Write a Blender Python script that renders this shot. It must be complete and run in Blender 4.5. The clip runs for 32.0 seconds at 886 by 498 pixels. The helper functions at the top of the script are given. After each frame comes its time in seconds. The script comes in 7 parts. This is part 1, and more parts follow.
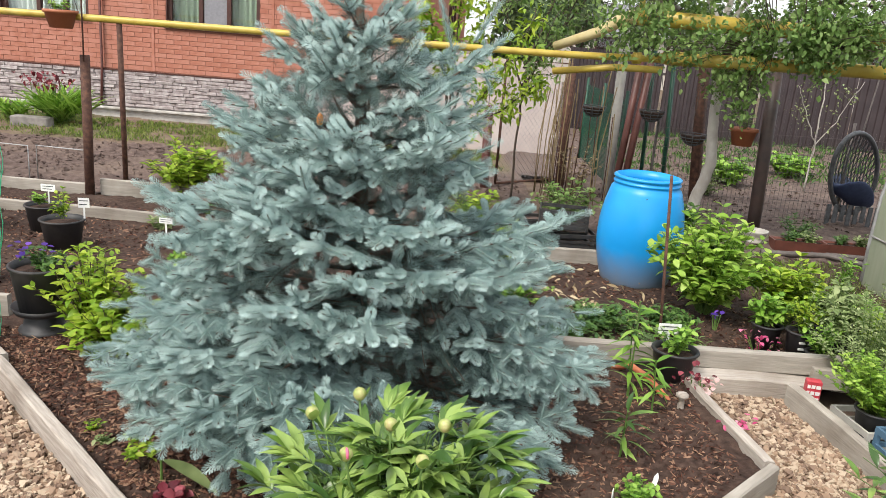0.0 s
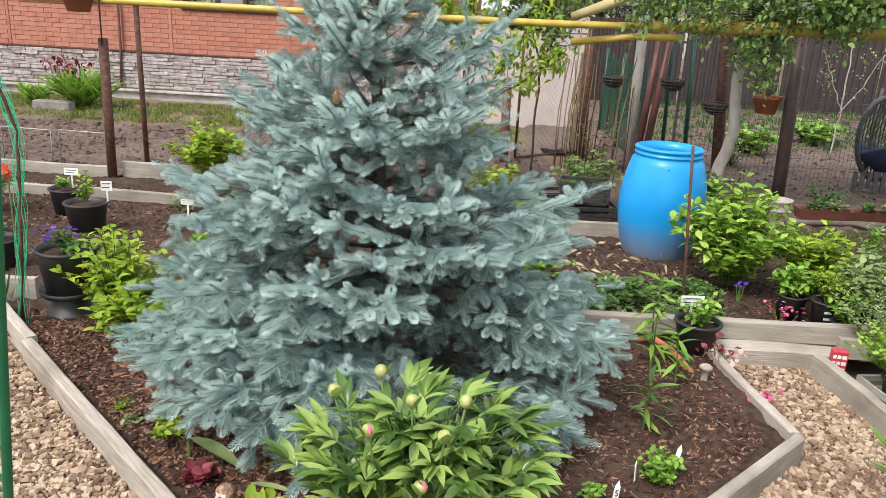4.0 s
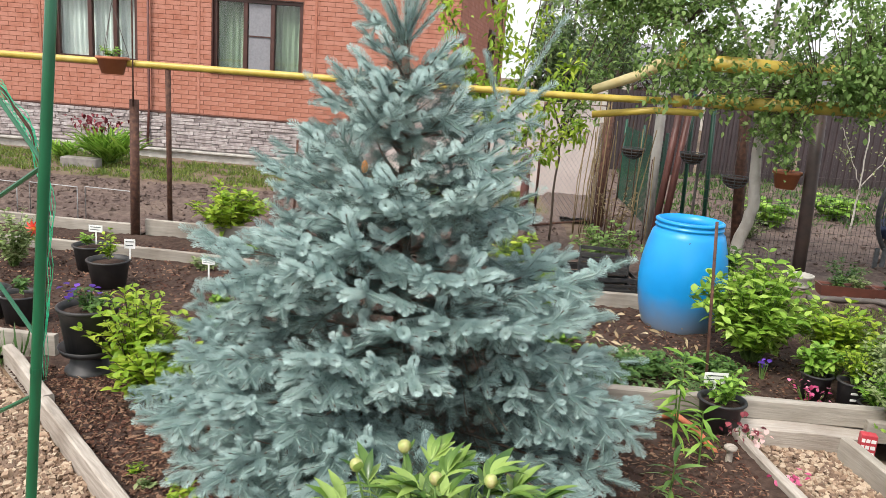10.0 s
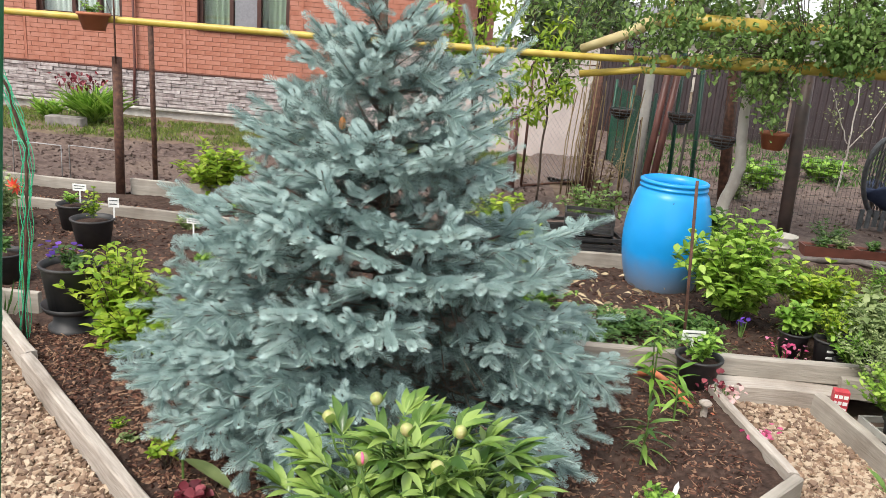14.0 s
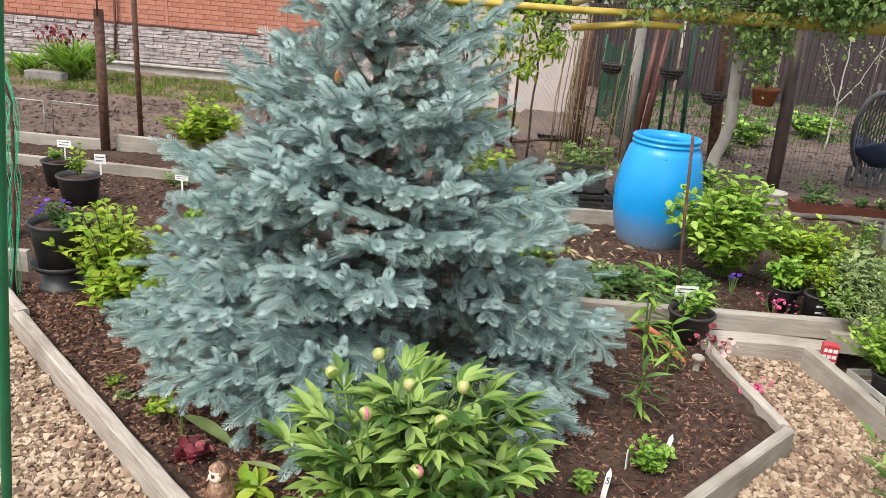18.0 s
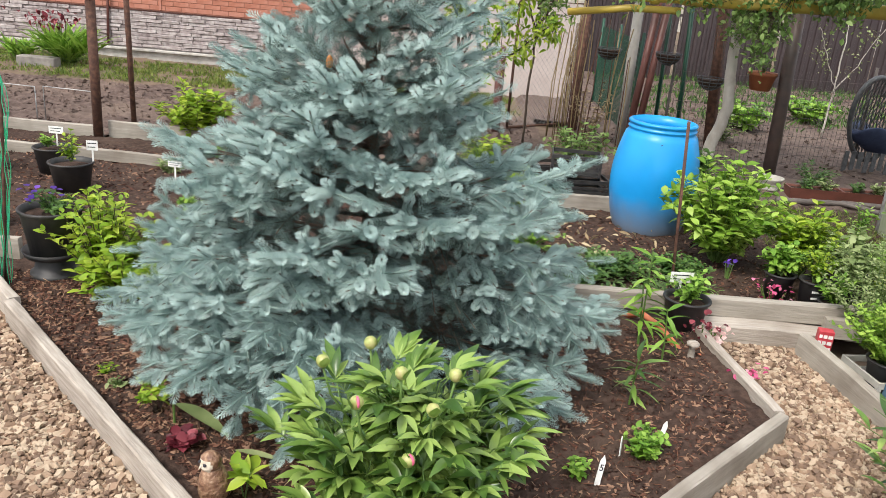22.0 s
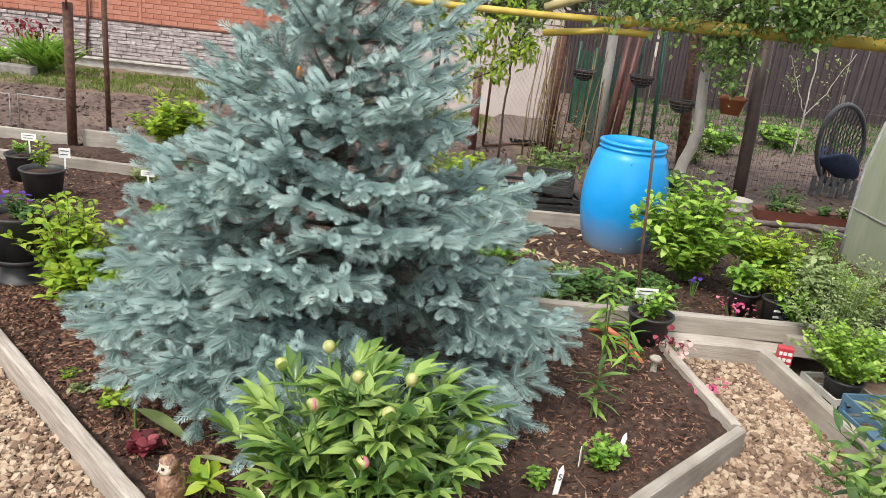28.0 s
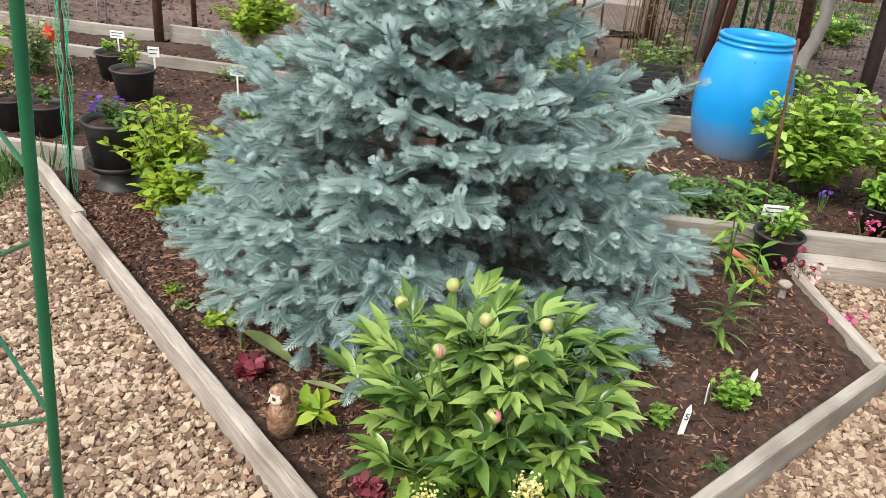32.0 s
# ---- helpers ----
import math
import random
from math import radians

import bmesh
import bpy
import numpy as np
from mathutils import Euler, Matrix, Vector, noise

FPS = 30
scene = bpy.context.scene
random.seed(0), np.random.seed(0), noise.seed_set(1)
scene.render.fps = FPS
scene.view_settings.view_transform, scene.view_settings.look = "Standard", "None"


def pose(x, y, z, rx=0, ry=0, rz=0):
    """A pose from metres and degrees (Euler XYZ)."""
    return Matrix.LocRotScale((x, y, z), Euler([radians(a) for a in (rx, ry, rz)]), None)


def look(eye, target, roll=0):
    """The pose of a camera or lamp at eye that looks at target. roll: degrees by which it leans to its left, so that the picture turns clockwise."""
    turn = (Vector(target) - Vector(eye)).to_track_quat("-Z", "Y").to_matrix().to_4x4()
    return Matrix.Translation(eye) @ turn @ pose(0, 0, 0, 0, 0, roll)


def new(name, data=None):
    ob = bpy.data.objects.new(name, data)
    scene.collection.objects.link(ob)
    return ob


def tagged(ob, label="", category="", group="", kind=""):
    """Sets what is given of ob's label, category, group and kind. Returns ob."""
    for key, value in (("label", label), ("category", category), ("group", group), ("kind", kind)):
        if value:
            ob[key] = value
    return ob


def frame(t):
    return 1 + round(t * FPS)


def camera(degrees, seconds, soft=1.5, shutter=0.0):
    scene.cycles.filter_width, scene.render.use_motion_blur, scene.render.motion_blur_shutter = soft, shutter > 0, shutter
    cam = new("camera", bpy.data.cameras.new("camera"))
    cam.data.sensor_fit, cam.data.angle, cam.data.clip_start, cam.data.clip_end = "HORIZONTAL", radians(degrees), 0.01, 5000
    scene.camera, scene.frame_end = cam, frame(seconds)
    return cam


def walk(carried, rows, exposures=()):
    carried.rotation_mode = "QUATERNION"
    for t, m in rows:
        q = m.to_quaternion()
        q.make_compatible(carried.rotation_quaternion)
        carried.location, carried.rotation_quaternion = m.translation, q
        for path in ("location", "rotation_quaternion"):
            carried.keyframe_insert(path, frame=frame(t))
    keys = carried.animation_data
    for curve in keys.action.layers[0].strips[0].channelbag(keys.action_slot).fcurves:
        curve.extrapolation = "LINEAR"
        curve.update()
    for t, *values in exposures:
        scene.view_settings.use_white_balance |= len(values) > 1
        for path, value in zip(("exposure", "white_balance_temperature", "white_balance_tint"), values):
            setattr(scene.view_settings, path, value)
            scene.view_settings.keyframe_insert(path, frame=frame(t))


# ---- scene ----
cam = camera(60.0, 32.0, soft=0.65)

PATH = [
    (0, (0.029, -1.144, 1.688), (0.039, 0.782, 1.147), 4.7),
    (0.5, (0.026, -1.154, 1.69), (0.019, 0.773, 1.153), 4.9),
    (1, (0.022, -1.158, 1.695), (-0.001, 0.759, 1.124), 4.8),
    (1.5, (0.048, -1.15, 1.689), (0.036, 0.756, 1.084), 3.8),
    (2, (0.05, -1.14, 1.687), (0.045, 0.765, 1.079), 4.1),
    (2.5, (0.048, -1.134, 1.686), (0.041, 0.77, 1.074), 4.0),
    (4.5, (0.036, -1.146, 1.696), (-0.015, 0.763, 1.1), 3.2),
    (5, (0.036, -1.158, 1.708), (-0.011, 0.769, 1.176), 3.7),
    (5.5, (0.04, -1.147, 1.705), (-0.01, 0.79, 1.21), 3.6),
    (6, (0.034, -1.151, 1.705), (-0.046, 0.78, 1.19), 3.7),
    (6.5, (0.033, -1.146, 1.71), (-0.046, 0.785, 1.195), 4.1),
    (7, (0.032, -1.152, 1.722), (-0.037, 0.794, 1.265), 4.5),
    (7.5, (0.023, -1.145, 1.719), (-0.039, 0.803, 1.27), 4.6),
    (8, (0.011, -1.136, 1.716), (-0.047, 0.81, 1.259), 4.4),
    (8.5, (0.0, -1.126, 1.731), (-0.062, 0.824, 1.291), 4.2),
    (9, (0.003, -1.132, 1.727), (-0.057, 0.824, 1.312), 4.2),
    (9.5, (-0.006, -1.135, 1.72), (-0.102, 0.814, 1.283), 4.4),
    (10, (-0.005, -1.127, 1.714), (-0.094, 0.819, 1.263), 4.4),
    (10.5, (-0.01, -1.123, 1.708), (-0.091, 0.819, 1.234), 4.3),
    (11, (-0.019, -1.126, 1.71), (-0.091, 0.808, 1.208), 4.6),
    (11.5, (-0.017, -1.13, 1.71), (-0.099, 0.799, 1.19), 4.6),
    (12, (-0.005, -1.132, 1.707), (-0.071, 0.796, 1.181), 5.0),
    (12.5, (0.012, -1.141, 1.709), (-0.05, 0.786, 1.177), 5.0),
    (13, (0.031, -1.144, 1.708), (-0.025, 0.782, 1.172), 4.8),
    (13.5, (0.046, -1.138, 1.706), (-0.018, 0.786, 1.164), 4.6),
    (15.5, (0.058, -1.154, 1.677), (0.01, 0.762, 1.106), 5.5),
    (16, (0.042, -1.138, 1.66), (-0.033, 0.738, 0.97), 6.1),
    (16.5, (0.014, -1.126, 1.68), (-0.085, 0.741, 0.969), 5.2),
    (17, (0.009, -1.121, 1.684), (-0.067, 0.754, 0.995), 4.6),
    (17.5, (0.011, -1.126, 1.688), (-0.006, 0.76, 1.021), 4.5),
    (18, (0.009, -1.129, 1.691), (-0.005, 0.763, 1.044), 5.0),
    (18.5, (0.013, -1.127, 1.687), (-0.003, 0.764, 1.035), 4.9),
    (19, (0.017, -1.124, 1.688), (-0.005, 0.764, 1.029), 4.7),
    (19.5, (0.024, -1.117, 1.686), (0.009, 0.77, 1.022), 4.6),
    (20, (0.024, -1.113, 1.684), (0.012, 0.772, 1.016), 4.5),
    (20.5, (0.022, -1.116, 1.69), (0.008, 0.767, 1.017), 4.7),
    (21, (0.021, -1.111, 1.687), (0.014, 0.77, 1.008), 4.7),
    (21.5, (0.022, -1.103, 1.684), (0.012, 0.777, 1.001), 4.8),
    (22, (0.022, -1.106, 1.688), (0.019, 0.774, 1.007), 5.0),
    (22.5, (0.025, -1.106, 1.689), (0.021, 0.78, 1.021), 5.2),
    (23, (0.026, -1.112, 1.693), (0.029, 0.78, 1.044), 5.3),
    (23.5, (0.033, -1.123, 1.707), (0.037, 0.791, 1.129), 5.2),
    (24, (0.055, -1.14, 1.707), (0.061, 0.787, 1.17), 5.3),
    (24.5, (0.074, -1.148, 1.711), (0.083, 0.791, 1.218), 5.2),
    (25, (0.089, -1.186, 1.74), (0.089, 0.783, 1.386), 5.9),
    (25.5, (0.101, -1.204, 1.736), (0.101, 0.767, 1.395), 5.3),
    (27.5, (0.088, -1.171, 1.688), (0.124, 0.769, 1.203), 6.1),
    (28, (0.078, -1.152, 1.676), (0.124, 0.746, 1.046), 6.5),
    (28.5, (0.055, -1.136, 1.673), (0.082, 0.754, 1.019), 6.4),
    (29, (0.029, -1.116, 1.676), (0.057, 0.768, 1.005), 6.5),
    (29.5, (0.001, -1.097, 1.673), (0.066, 0.776, 0.976), 6.6),
    (30, (-0.026, -1.082, 1.664), (0.055, 0.776, 0.928), 7.7),
    (30.5, (-0.076, -1.089, 1.63), (0.001, 0.763, 0.879), 8.2),
    (31, (-0.114, -1.061, 1.698), (-0.069, 0.814, 1.004), 7.2),
    (31.5, (-0.103, -1.009, 1.681), (-0.069, 0.855, 0.957), 5.7),
    (32, (-0.076, -0.911, 1.669), (-0.194, 0.869, 0.764), 5.3),
]
walk(cam, [(t, look(eye, target, roll)) for t, eye, target, roll in PATH], exposures=[(0, 0.9), (32, 0.9)])

# ---- world and light ----
world = bpy.data.worlds.new("overcast_sky")
scene.world = world
world.use_nodes = True
wn = world.node_tree
wbg = wn.nodes["Background"]
sky = wn.nodes.new("ShaderNodeTexSky")
sky.sky_type, sky.sun_disc = "NISHITA", False
sky.sun_elevation, sky.sun_rotation = radians(52), radians(215)
sky.air_density, sky.dust_density, sky.ozone_density = 1.0, 6.0, 1.0
cloud = wn.nodes.new("ShaderNodeMixRGB")
cloud.inputs["Fac"].default_value = 0.6
cloud.inputs["Color2"].default_value = (10.0, 10.3, 10.6, 1)
wn.links.new(sky.outputs[0], cloud.inputs["Color1"])
wn.links.new(cloud.outputs[0], wbg.inputs["Color"])
wbg.inputs["Strength"].default_value = 0.102
sun_data = bpy.data.lights.new("sun", "SUN")
sun_data.energy, sun_data.angle, sun_data.color = 1.75, radians(14), (1.0, 0.96, 0.9)
sun = new("sun", sun_data)
sun.matrix_world = look((-6, -8, 13), (0, 0, 0))


# ---- mesh helpers ----
def fill_mesh(me, V, F):
    """Vertices and faces of one size into a mesh, from arrays."""
    V, F = np.asarray(V, np.float32), np.asarray(F, np.int32)
    k = F.shape[1]
    me.vertices.add(len(V))
    me.vertices.foreach_set("co", V.ravel())
    me.loops.add(F.size)
    me.loops.foreach_set("vertex_index", F.ravel())
    me.polygons.add(len(F))
    me.polygons.foreach_set("loop_start", np.arange(0, F.size, k, dtype=np.int32))
    me.update(calc_edges=True)
    return me


def part(name, geo, material, parent=None, label="", smooth=False, kind=""):
    """Links (vertices, faces), a mesh or a bmesh as one mesh object under a thing or a part."""
    if isinstance(geo, bpy.types.Mesh):
        me = geo
    else:
        me = bpy.data.meshes.new(name)
        if isinstance(geo, bmesh.types.BMesh):
            geo.to_mesh(me)
            geo.free()
        elif isinstance(geo[1], np.ndarray):
            fill_mesh(me, *geo)
        else:
            me.from_pydata([tuple(map(float, v)) for v in geo[0]], [], [tuple(map(int, f)) for f in geo[1]])
        me.materials.append(material)
        if smooth:
            me.polygons.foreach_set("use_smooth", np.ones(len(me.polygons), bool))
    ob = new(name, me)
    ob.parent = parent
    return tagged(ob, label, kind=kind)


def flat(ob):
    """Hard-edged faces for a joined part."""
    ob.data.polygons.foreach_set("use_smooth", np.zeros(len(ob.data.polygons), bool))
    return ob


def thing(name, x, y, z, label, category, group="", rz=0.0):
    """An Empty at the base of a thing."""
    ob = new(name)
    ob.empty_display_size = 0.05
    ob.matrix_basis = pose(x, y, z, 0, 0, rz)
    return tagged(ob, label, category, group)


def join(*geos):
    V, F, n = [], [], 0
    for v, f in geos:
        V.extend(np.asarray(v).tolist())
        F.extend([tuple(int(i) + n for i in q) for q in f])
        n += len(v)
    return V, F


def moved(geo, m):
    V = np.asarray(geo[0], float)
    M = np.array(m)
    return V @ M[:3, :3].T + M[:3, 3], geo[1]


def box(x0, y0, z0, x1, y1, z1, bevel=0.0):
    """A box, with chamfered vertical and top edges if bevel is given."""
    b = bevel
    if not b:
        V = [(x, y, z) for z in (z0, z1) for x, y in ((x0, y0), (x1, y0), (x1, y1), (x0, y1))]
        return V, [(3, 2, 1, 0), (4, 5, 6, 7), (0, 1, 5, 4), (1, 2, 6, 5), (2, 3, 7, 6), (3, 0, 4, 7)]
    ring = lambda d, z: [(x0 + d + b, y0 + d, z), (x1 - d - b, y0 + d, z), (x1 - d, y0 + d + b, z), (x1 - d, y1 - d - b, z),
                         (x1 - d - b, y1 - d, z), (x0 + d + b, y1 - d, z), (x0 + d, y1 - d - b, z), (x0 + d, y0 + d + b, z)]
    V = ring(b, z0) + ring(0, z0 + b) + ring(0, z1 - b) + ring(b, z1)
    F = [tuple(range(7, -1, -1)), tuple(range(24, 32))]
    F += [(8 * r + i, 8 * r + (i + 1) % 8, 8 * r + 8 + (i + 1) % 8, 8 * r + 8 + i) for r in range(3) for i in range(8)]
    return V, F


def tube(path, radii, n=8, caps=True):
    """A round bar along a path of points; radii: one for all, or one a point."""
    P = np.asarray(path, float)
    R = np.full(len(P), radii, float) if np.isscalar(radii) else np.asarray(radii, float)
    T = np.gradient(P, axis=0)
    T /= np.linalg.norm(T, axis=1)[:, None] + 1e-9
    up = np.array([0.0, 0.0, 1.0]) if abs(T[0][2]) < 0.9 else np.array([1.0, 0.0, 0.0])
    V = []
    for p, t, r in zip(P, T, R):
        a = np.cross(t, up)
        a /= np.linalg.norm(a) + 1e-9
        b = np.cross(t, a)
        up = np.cross(a, t)
        for i in range(n):
            w = 2 * math.pi * i / n
            V.append(p + r * (math.cos(w) * a + math.sin(w) * b))
    F = [(k * n + i, k * n + (i + 1) % n, (k + 1) * n + (i + 1) % n, (k + 1) * n + i) for k in range(len(P) - 1) for i in range(n)]
    if caps:
        F += [tuple(range(n - 1, -1, -1)), tuple(range((len(P) - 1) * n, len(P) * n))]
    return V, F


def lathe(profile, n=32, x=0.0, y=0.0):
    """A turned shape from (radius, height) pairs; ends with radius 0 are closed."""
    V, F = [], []
    for r, z in profile:
        V += [(x + r * math.cos(2 * math.pi * i / n), y + r * math.sin(2 * math.pi * i / n), z) for i in range(n)]
    for k in range(len(profile) - 1):
        F += [(k * n + i, k * n + (i + 1) % n, (k + 1) * n + (i + 1) % n, (k + 1) * n + i) for i in range(n)]
    return V, F


def leaf(length, width, rows=3, fold=0.25, droop=0.2, base=0.0, wave=0.0):
    """A leaf along +x, folded along its rib; three points a row."""
    V, F = [(0, 0, 0)], []
    for i in range(1, rows + 1):
        s = i / rows
        w = width / 2 * math.sin(math.pi * min(1.0, (base + (1 - base) * s)) ** 0.9) if i < rows else 0
        x, z = length * s, -droop * length * s * s
        if i < rows:
            V += [(x, w, z + fold * w + wave * w * (i % 2)), (x, 0, z), (x, -w, z + fold * w - wave * w * (i % 2))]
        else:
            V.append((x, 0, z))
    F = [(0, 2, 1), (0, 3, 2)]
    for i in range(rows - 2):
        a = 1 + 3 * i
        F += [(a, a + 1, a + 4), (a, a + 4, a + 3), (a + 1, a + 2, a + 5), (a + 1, a + 5, a + 4)]
    a, e = 1 + 3 * (rows - 2), len(V) - 1
    F += [(a, a + 1, e), (a + 1, a + 2, e)]
    return np.array(V, float), np.array(F, int)


def frames_along(D, twist=None):
    """Rotation matrices (N,3,3) whose x axis is D and whose z axis points up as far as it can, turned by twist about x."""
    D = D / (np.linalg.norm(D, axis=1)[:, None] + 1e-9)
    up = np.tile([0.0, 0.0, 1.0], (len(D), 1))
    up[np.abs(D[:, 2]) > 0.97] = (0.0, 1.0, 0.0)
    Y = np.cross(up, D)
    Y /= np.linalg.norm(Y, axis=1)[:, None] + 1e-9
    Z = np.cross(D, Y)
    if twist is not None:
        c, s = np.cos(twist)[:, None], np.sin(twist)[:, None]
        Y, Z = c * Y + s * Z, c * Z - s * Y
    return np.stack([D, Y, Z], 2)


def scatter(geo, P, R, S):
    """Copies of a small mesh of triangles at places P, turned by R, scaled by S, as one pair of arrays."""
    V, F = geo
    S = np.asarray(S, float)
    S = S[:, None, None] if S.ndim == 1 else S[:, None, :]
    W = np.einsum("nij,nmj->nmi", R, V[None] * S) + np.asarray(P)[:, None]
    G = F[None] + (np.arange(len(W)) * len(V))[:, None, None]
    return W.reshape(-1, 3), G.reshape(-1, F.shape[1])


def stack(geos):
    """Pairs of arrays with faces of one size, as one pair."""
    n, V, F = 0, [], []
    for v, f in geos:
        V.append(v)
        F.append(f + n)
        n += len(v)
    return np.concatenate(V), np.concatenate(F)


def tri(geo):
    """All faces of a mesh cut into triangles, as arrays."""
    F = [(f[0], f[i], f[i + 1]) for f in geo[1] for i in range(1, len(f) - 1)]
    return np.asarray(geo[0], float), np.array(F, int)


def stone_shape(k, thick=0.52):
    """A broken angular stone: a skewed block with flat faces and uneven corners."""
    r = np.random.default_rng(k + 50)
    V = np.array([(x, y, z) for z in (-0.5, 0.5) for x, y in ((-0.5, -0.5), (0.5, -0.5), (0.5, 0.5), (-0.5, 0.5))])
    V *= 1 + r.normal(0, 0.27, (8, 3))
    V[4:, :2] *= r.uniform(0.6, 0.9)
    V[:4, :2] *= r.uniform(0.75, 1.0)
    V[:, 0] += 0.25 * r.normal() * V[:, 2]
    V *= np.array([1, r.uniform(0.6, 0.95), thick * r.uniform(0.7, 1.1)])
    return V, tri((V, [(3, 2, 1, 0), (4, 5, 6, 7), (0, 1, 5, 4), (1, 2, 6, 5), (2, 3, 7, 6), (3, 0, 4, 7)]))[1]


def chip_shape(k):
    """A flat broken crumb with eight faces."""
    r = np.random.default_rng(k + 900)
    V = np.array([(0.5, 0, 0), (0, 0.5, 0), (-0.5, 0, 0), (0, -0.5, 0), (0, 0, 0.5), (0, 0, -0.5)]) + r.normal(0, 0.12, (6, 3))
    return V, np.array([(0, 1, 4), (1, 2, 4), (2, 3, 4), (3, 0, 4), (1, 0, 5), (2, 1, 5), (3, 2, 5), (0, 3, 5)])


def wobble(x, y, s, seed=0.0):
    return noise.noise(Vector((x * s + seed, y * s - seed, seed)))


# ---- materials ----
def material(name, colors, rough=0.7, scale=8.0, detail=6.0, bump=0.0, bump_scale=None, metal=0.0, island=0.0, obj_var=0.0,
             stretch=(1, 1, 1), spec=0.5, sub=0.0, thin=0.0, stain=None, stain_scale=1.5, stain_amount=0.5, emit=None):
    """Colours spread by noise at two scales, with variation from piece to piece, grain relief and gloss."""
    m = bpy.data.materials.new(name)
    m.use_nodes = True
    nt = m.node_tree
    N, L = nt.nodes, nt.links
    bsdf = N["Principled BSDF"]
    tc = N.new("ShaderNodeTexCoord")
    mp = N.new("ShaderNodeMapping")
    mp.inputs["Scale"].default_value = stretch
    L.new(tc.outputs["Object"], mp.inputs["Vector"])
    nz = N.new("ShaderNodeTexNoise")
    nz.inputs["Scale"].default_value, nz.inputs["Detail"].default_value = scale, detail
    L.new(mp.outputs[0], nz.inputs["Vector"])
    ramp = N.new("ShaderNodeValToRGB")
    els = ramp.color_ramp.elements
    while len(els) < len(colors):
        els.new(0.5)
    for i, c in enumerate(colors):
        els[i].position = 0.28 + 0.44 * i / max(1, len(colors) - 1)
        els[i].color = (*c, 1)
    fac = nz.outputs["Fac"]
    for amount, source in ((island, "island"), (obj_var, "object")):
        if amount:
            src = N.new("ShaderNodeNewGeometry").outputs["Random Per Island"] if source == "island" else N.new("ShaderNodeObjectInfo").outputs["Random"]
            sub_n = N.new("ShaderNodeMath")
            sub_n.operation = "MULTIPLY_ADD"
            L.new(src, sub_n.inputs[0])
            sub_n.inputs[1].default_value, sub_n.inputs[2].default_value = amount, -amount / 2
            add = N.new("ShaderNodeMath")
            L.new(fac, add.inputs[0])
            L.new(sub_n.outputs[0], add.inputs[1])
            fac = add.outputs[0]
    L.new(fac, ramp.inputs["Fac"])
    color = ramp.outputs["Color"]
    if stain:
        nz2 = N.new("ShaderNodeTexNoise")
        nz2.inputs["Scale"].default_value, nz2.inputs["Detail"].default_value = stain_scale, 5
        L.new(tc.outputs["Object"], nz2.inputs["Vector"])
        mr = N.new("ShaderNodeMapRange")
        mr.inputs["From Min"].default_value, mr.inputs["From Max"].default_value = 0.45, 0.7
        mr.inputs["To Max"].default_value = stain_amount
        L.new(nz2.outputs["Fac"], mr.inputs["Value"])
        mx = N.new("ShaderNodeMixRGB")
        L.new(mr.outputs[0], mx.inputs["Fac"])
        L.new(color, mx.inputs["Color1"])
        mx.inputs["Color2"].default_value = (*stain, 1)
        color = mx.outputs[0]
    L.new(color, bsdf.inputs["Base Color"])
    bsdf.inputs["Roughness"].default_value, bsdf.inputs["Metallic"].default_value = rough, metal
    bsdf.inputs["Specular IOR Level"].default_value = spec
    if bump:
        bp = N.new("ShaderNodeBump")
        bp.inputs["Strength"].default_value, bp.inputs["Distance"].default_value = bump, 0.01
        nb = N.new("ShaderNodeTexNoise")
        nb.inputs["Scale"].default_value, nb.inputs["Detail"].default_value = bump_scale or scale * 4, 5
        L.new(mp.outputs[0], nb.inputs["Vector"])
        L.new(nb.outputs["Fac"], bp.inputs["Height"])
        L.new(bp.outputs[0], bsdf.inputs["Normal"])
    if thin:
        tr = N.new("ShaderNodeBsdfTranslucent")
        L.new(color, tr.inputs["Color"])
        mix = N.new("ShaderNodeMixShader")
        mix.inputs["Fac"].default_value = thin
        L.new(bsdf.outputs[0], mix.inputs[1])
        L.new(tr.outputs[0], mix.inputs[2])
        L.new(mix.outputs[0], N["Material Output"].inputs["Surface"])
    return m


M_soil = material("dark_garden_soil", [(0.022, 0.0135, 0.0105), (0.05, 0.03, 0.023), (0.088, 0.056, 0.043)], 0.95, 30, 10, 0.8, 90, spec=0.2, stain=(0.085, 0.057, 0.043), stain_scale=2.2, stain_amount=0.6)
M_field = material("dug_field_soil", [(0.07, 0.049, 0.042), (0.11, 0.079, 0.068), (0.165, 0.123, 0.104)], 0.95, 14, 10, 0.9, 45, spec=0.2, stain=(0.2, 0.15, 0.12), stain_scale=1.2)
M_yard = material("trodden_yard_earth", [(0.1, 0.068, 0.05), (0.16, 0.115, 0.085), (0.2, 0.155, 0.115)], 0.95, 6, 10, 0.6, 40, spec=0.2, stain=(0.07, 0.085, 0.03), stain_scale=0.9)
M_mulch = material("bark_and_straw_crumbs", [(0.04, 0.018, 0.013), (0.085, 0.039, 0.027), (0.145, 0.07, 0.047), (0.25, 0.15, 0.1)], 0.9, 5, 3, island=0.7, spec=0.2)
M_fibre = material("straw_fibres", [(0.1, 0.045, 0.03), (0.18, 0.09, 0.058), (0.34, 0.22, 0.14)], 0.85, 5, 3, island=0.8, spec=0.2)
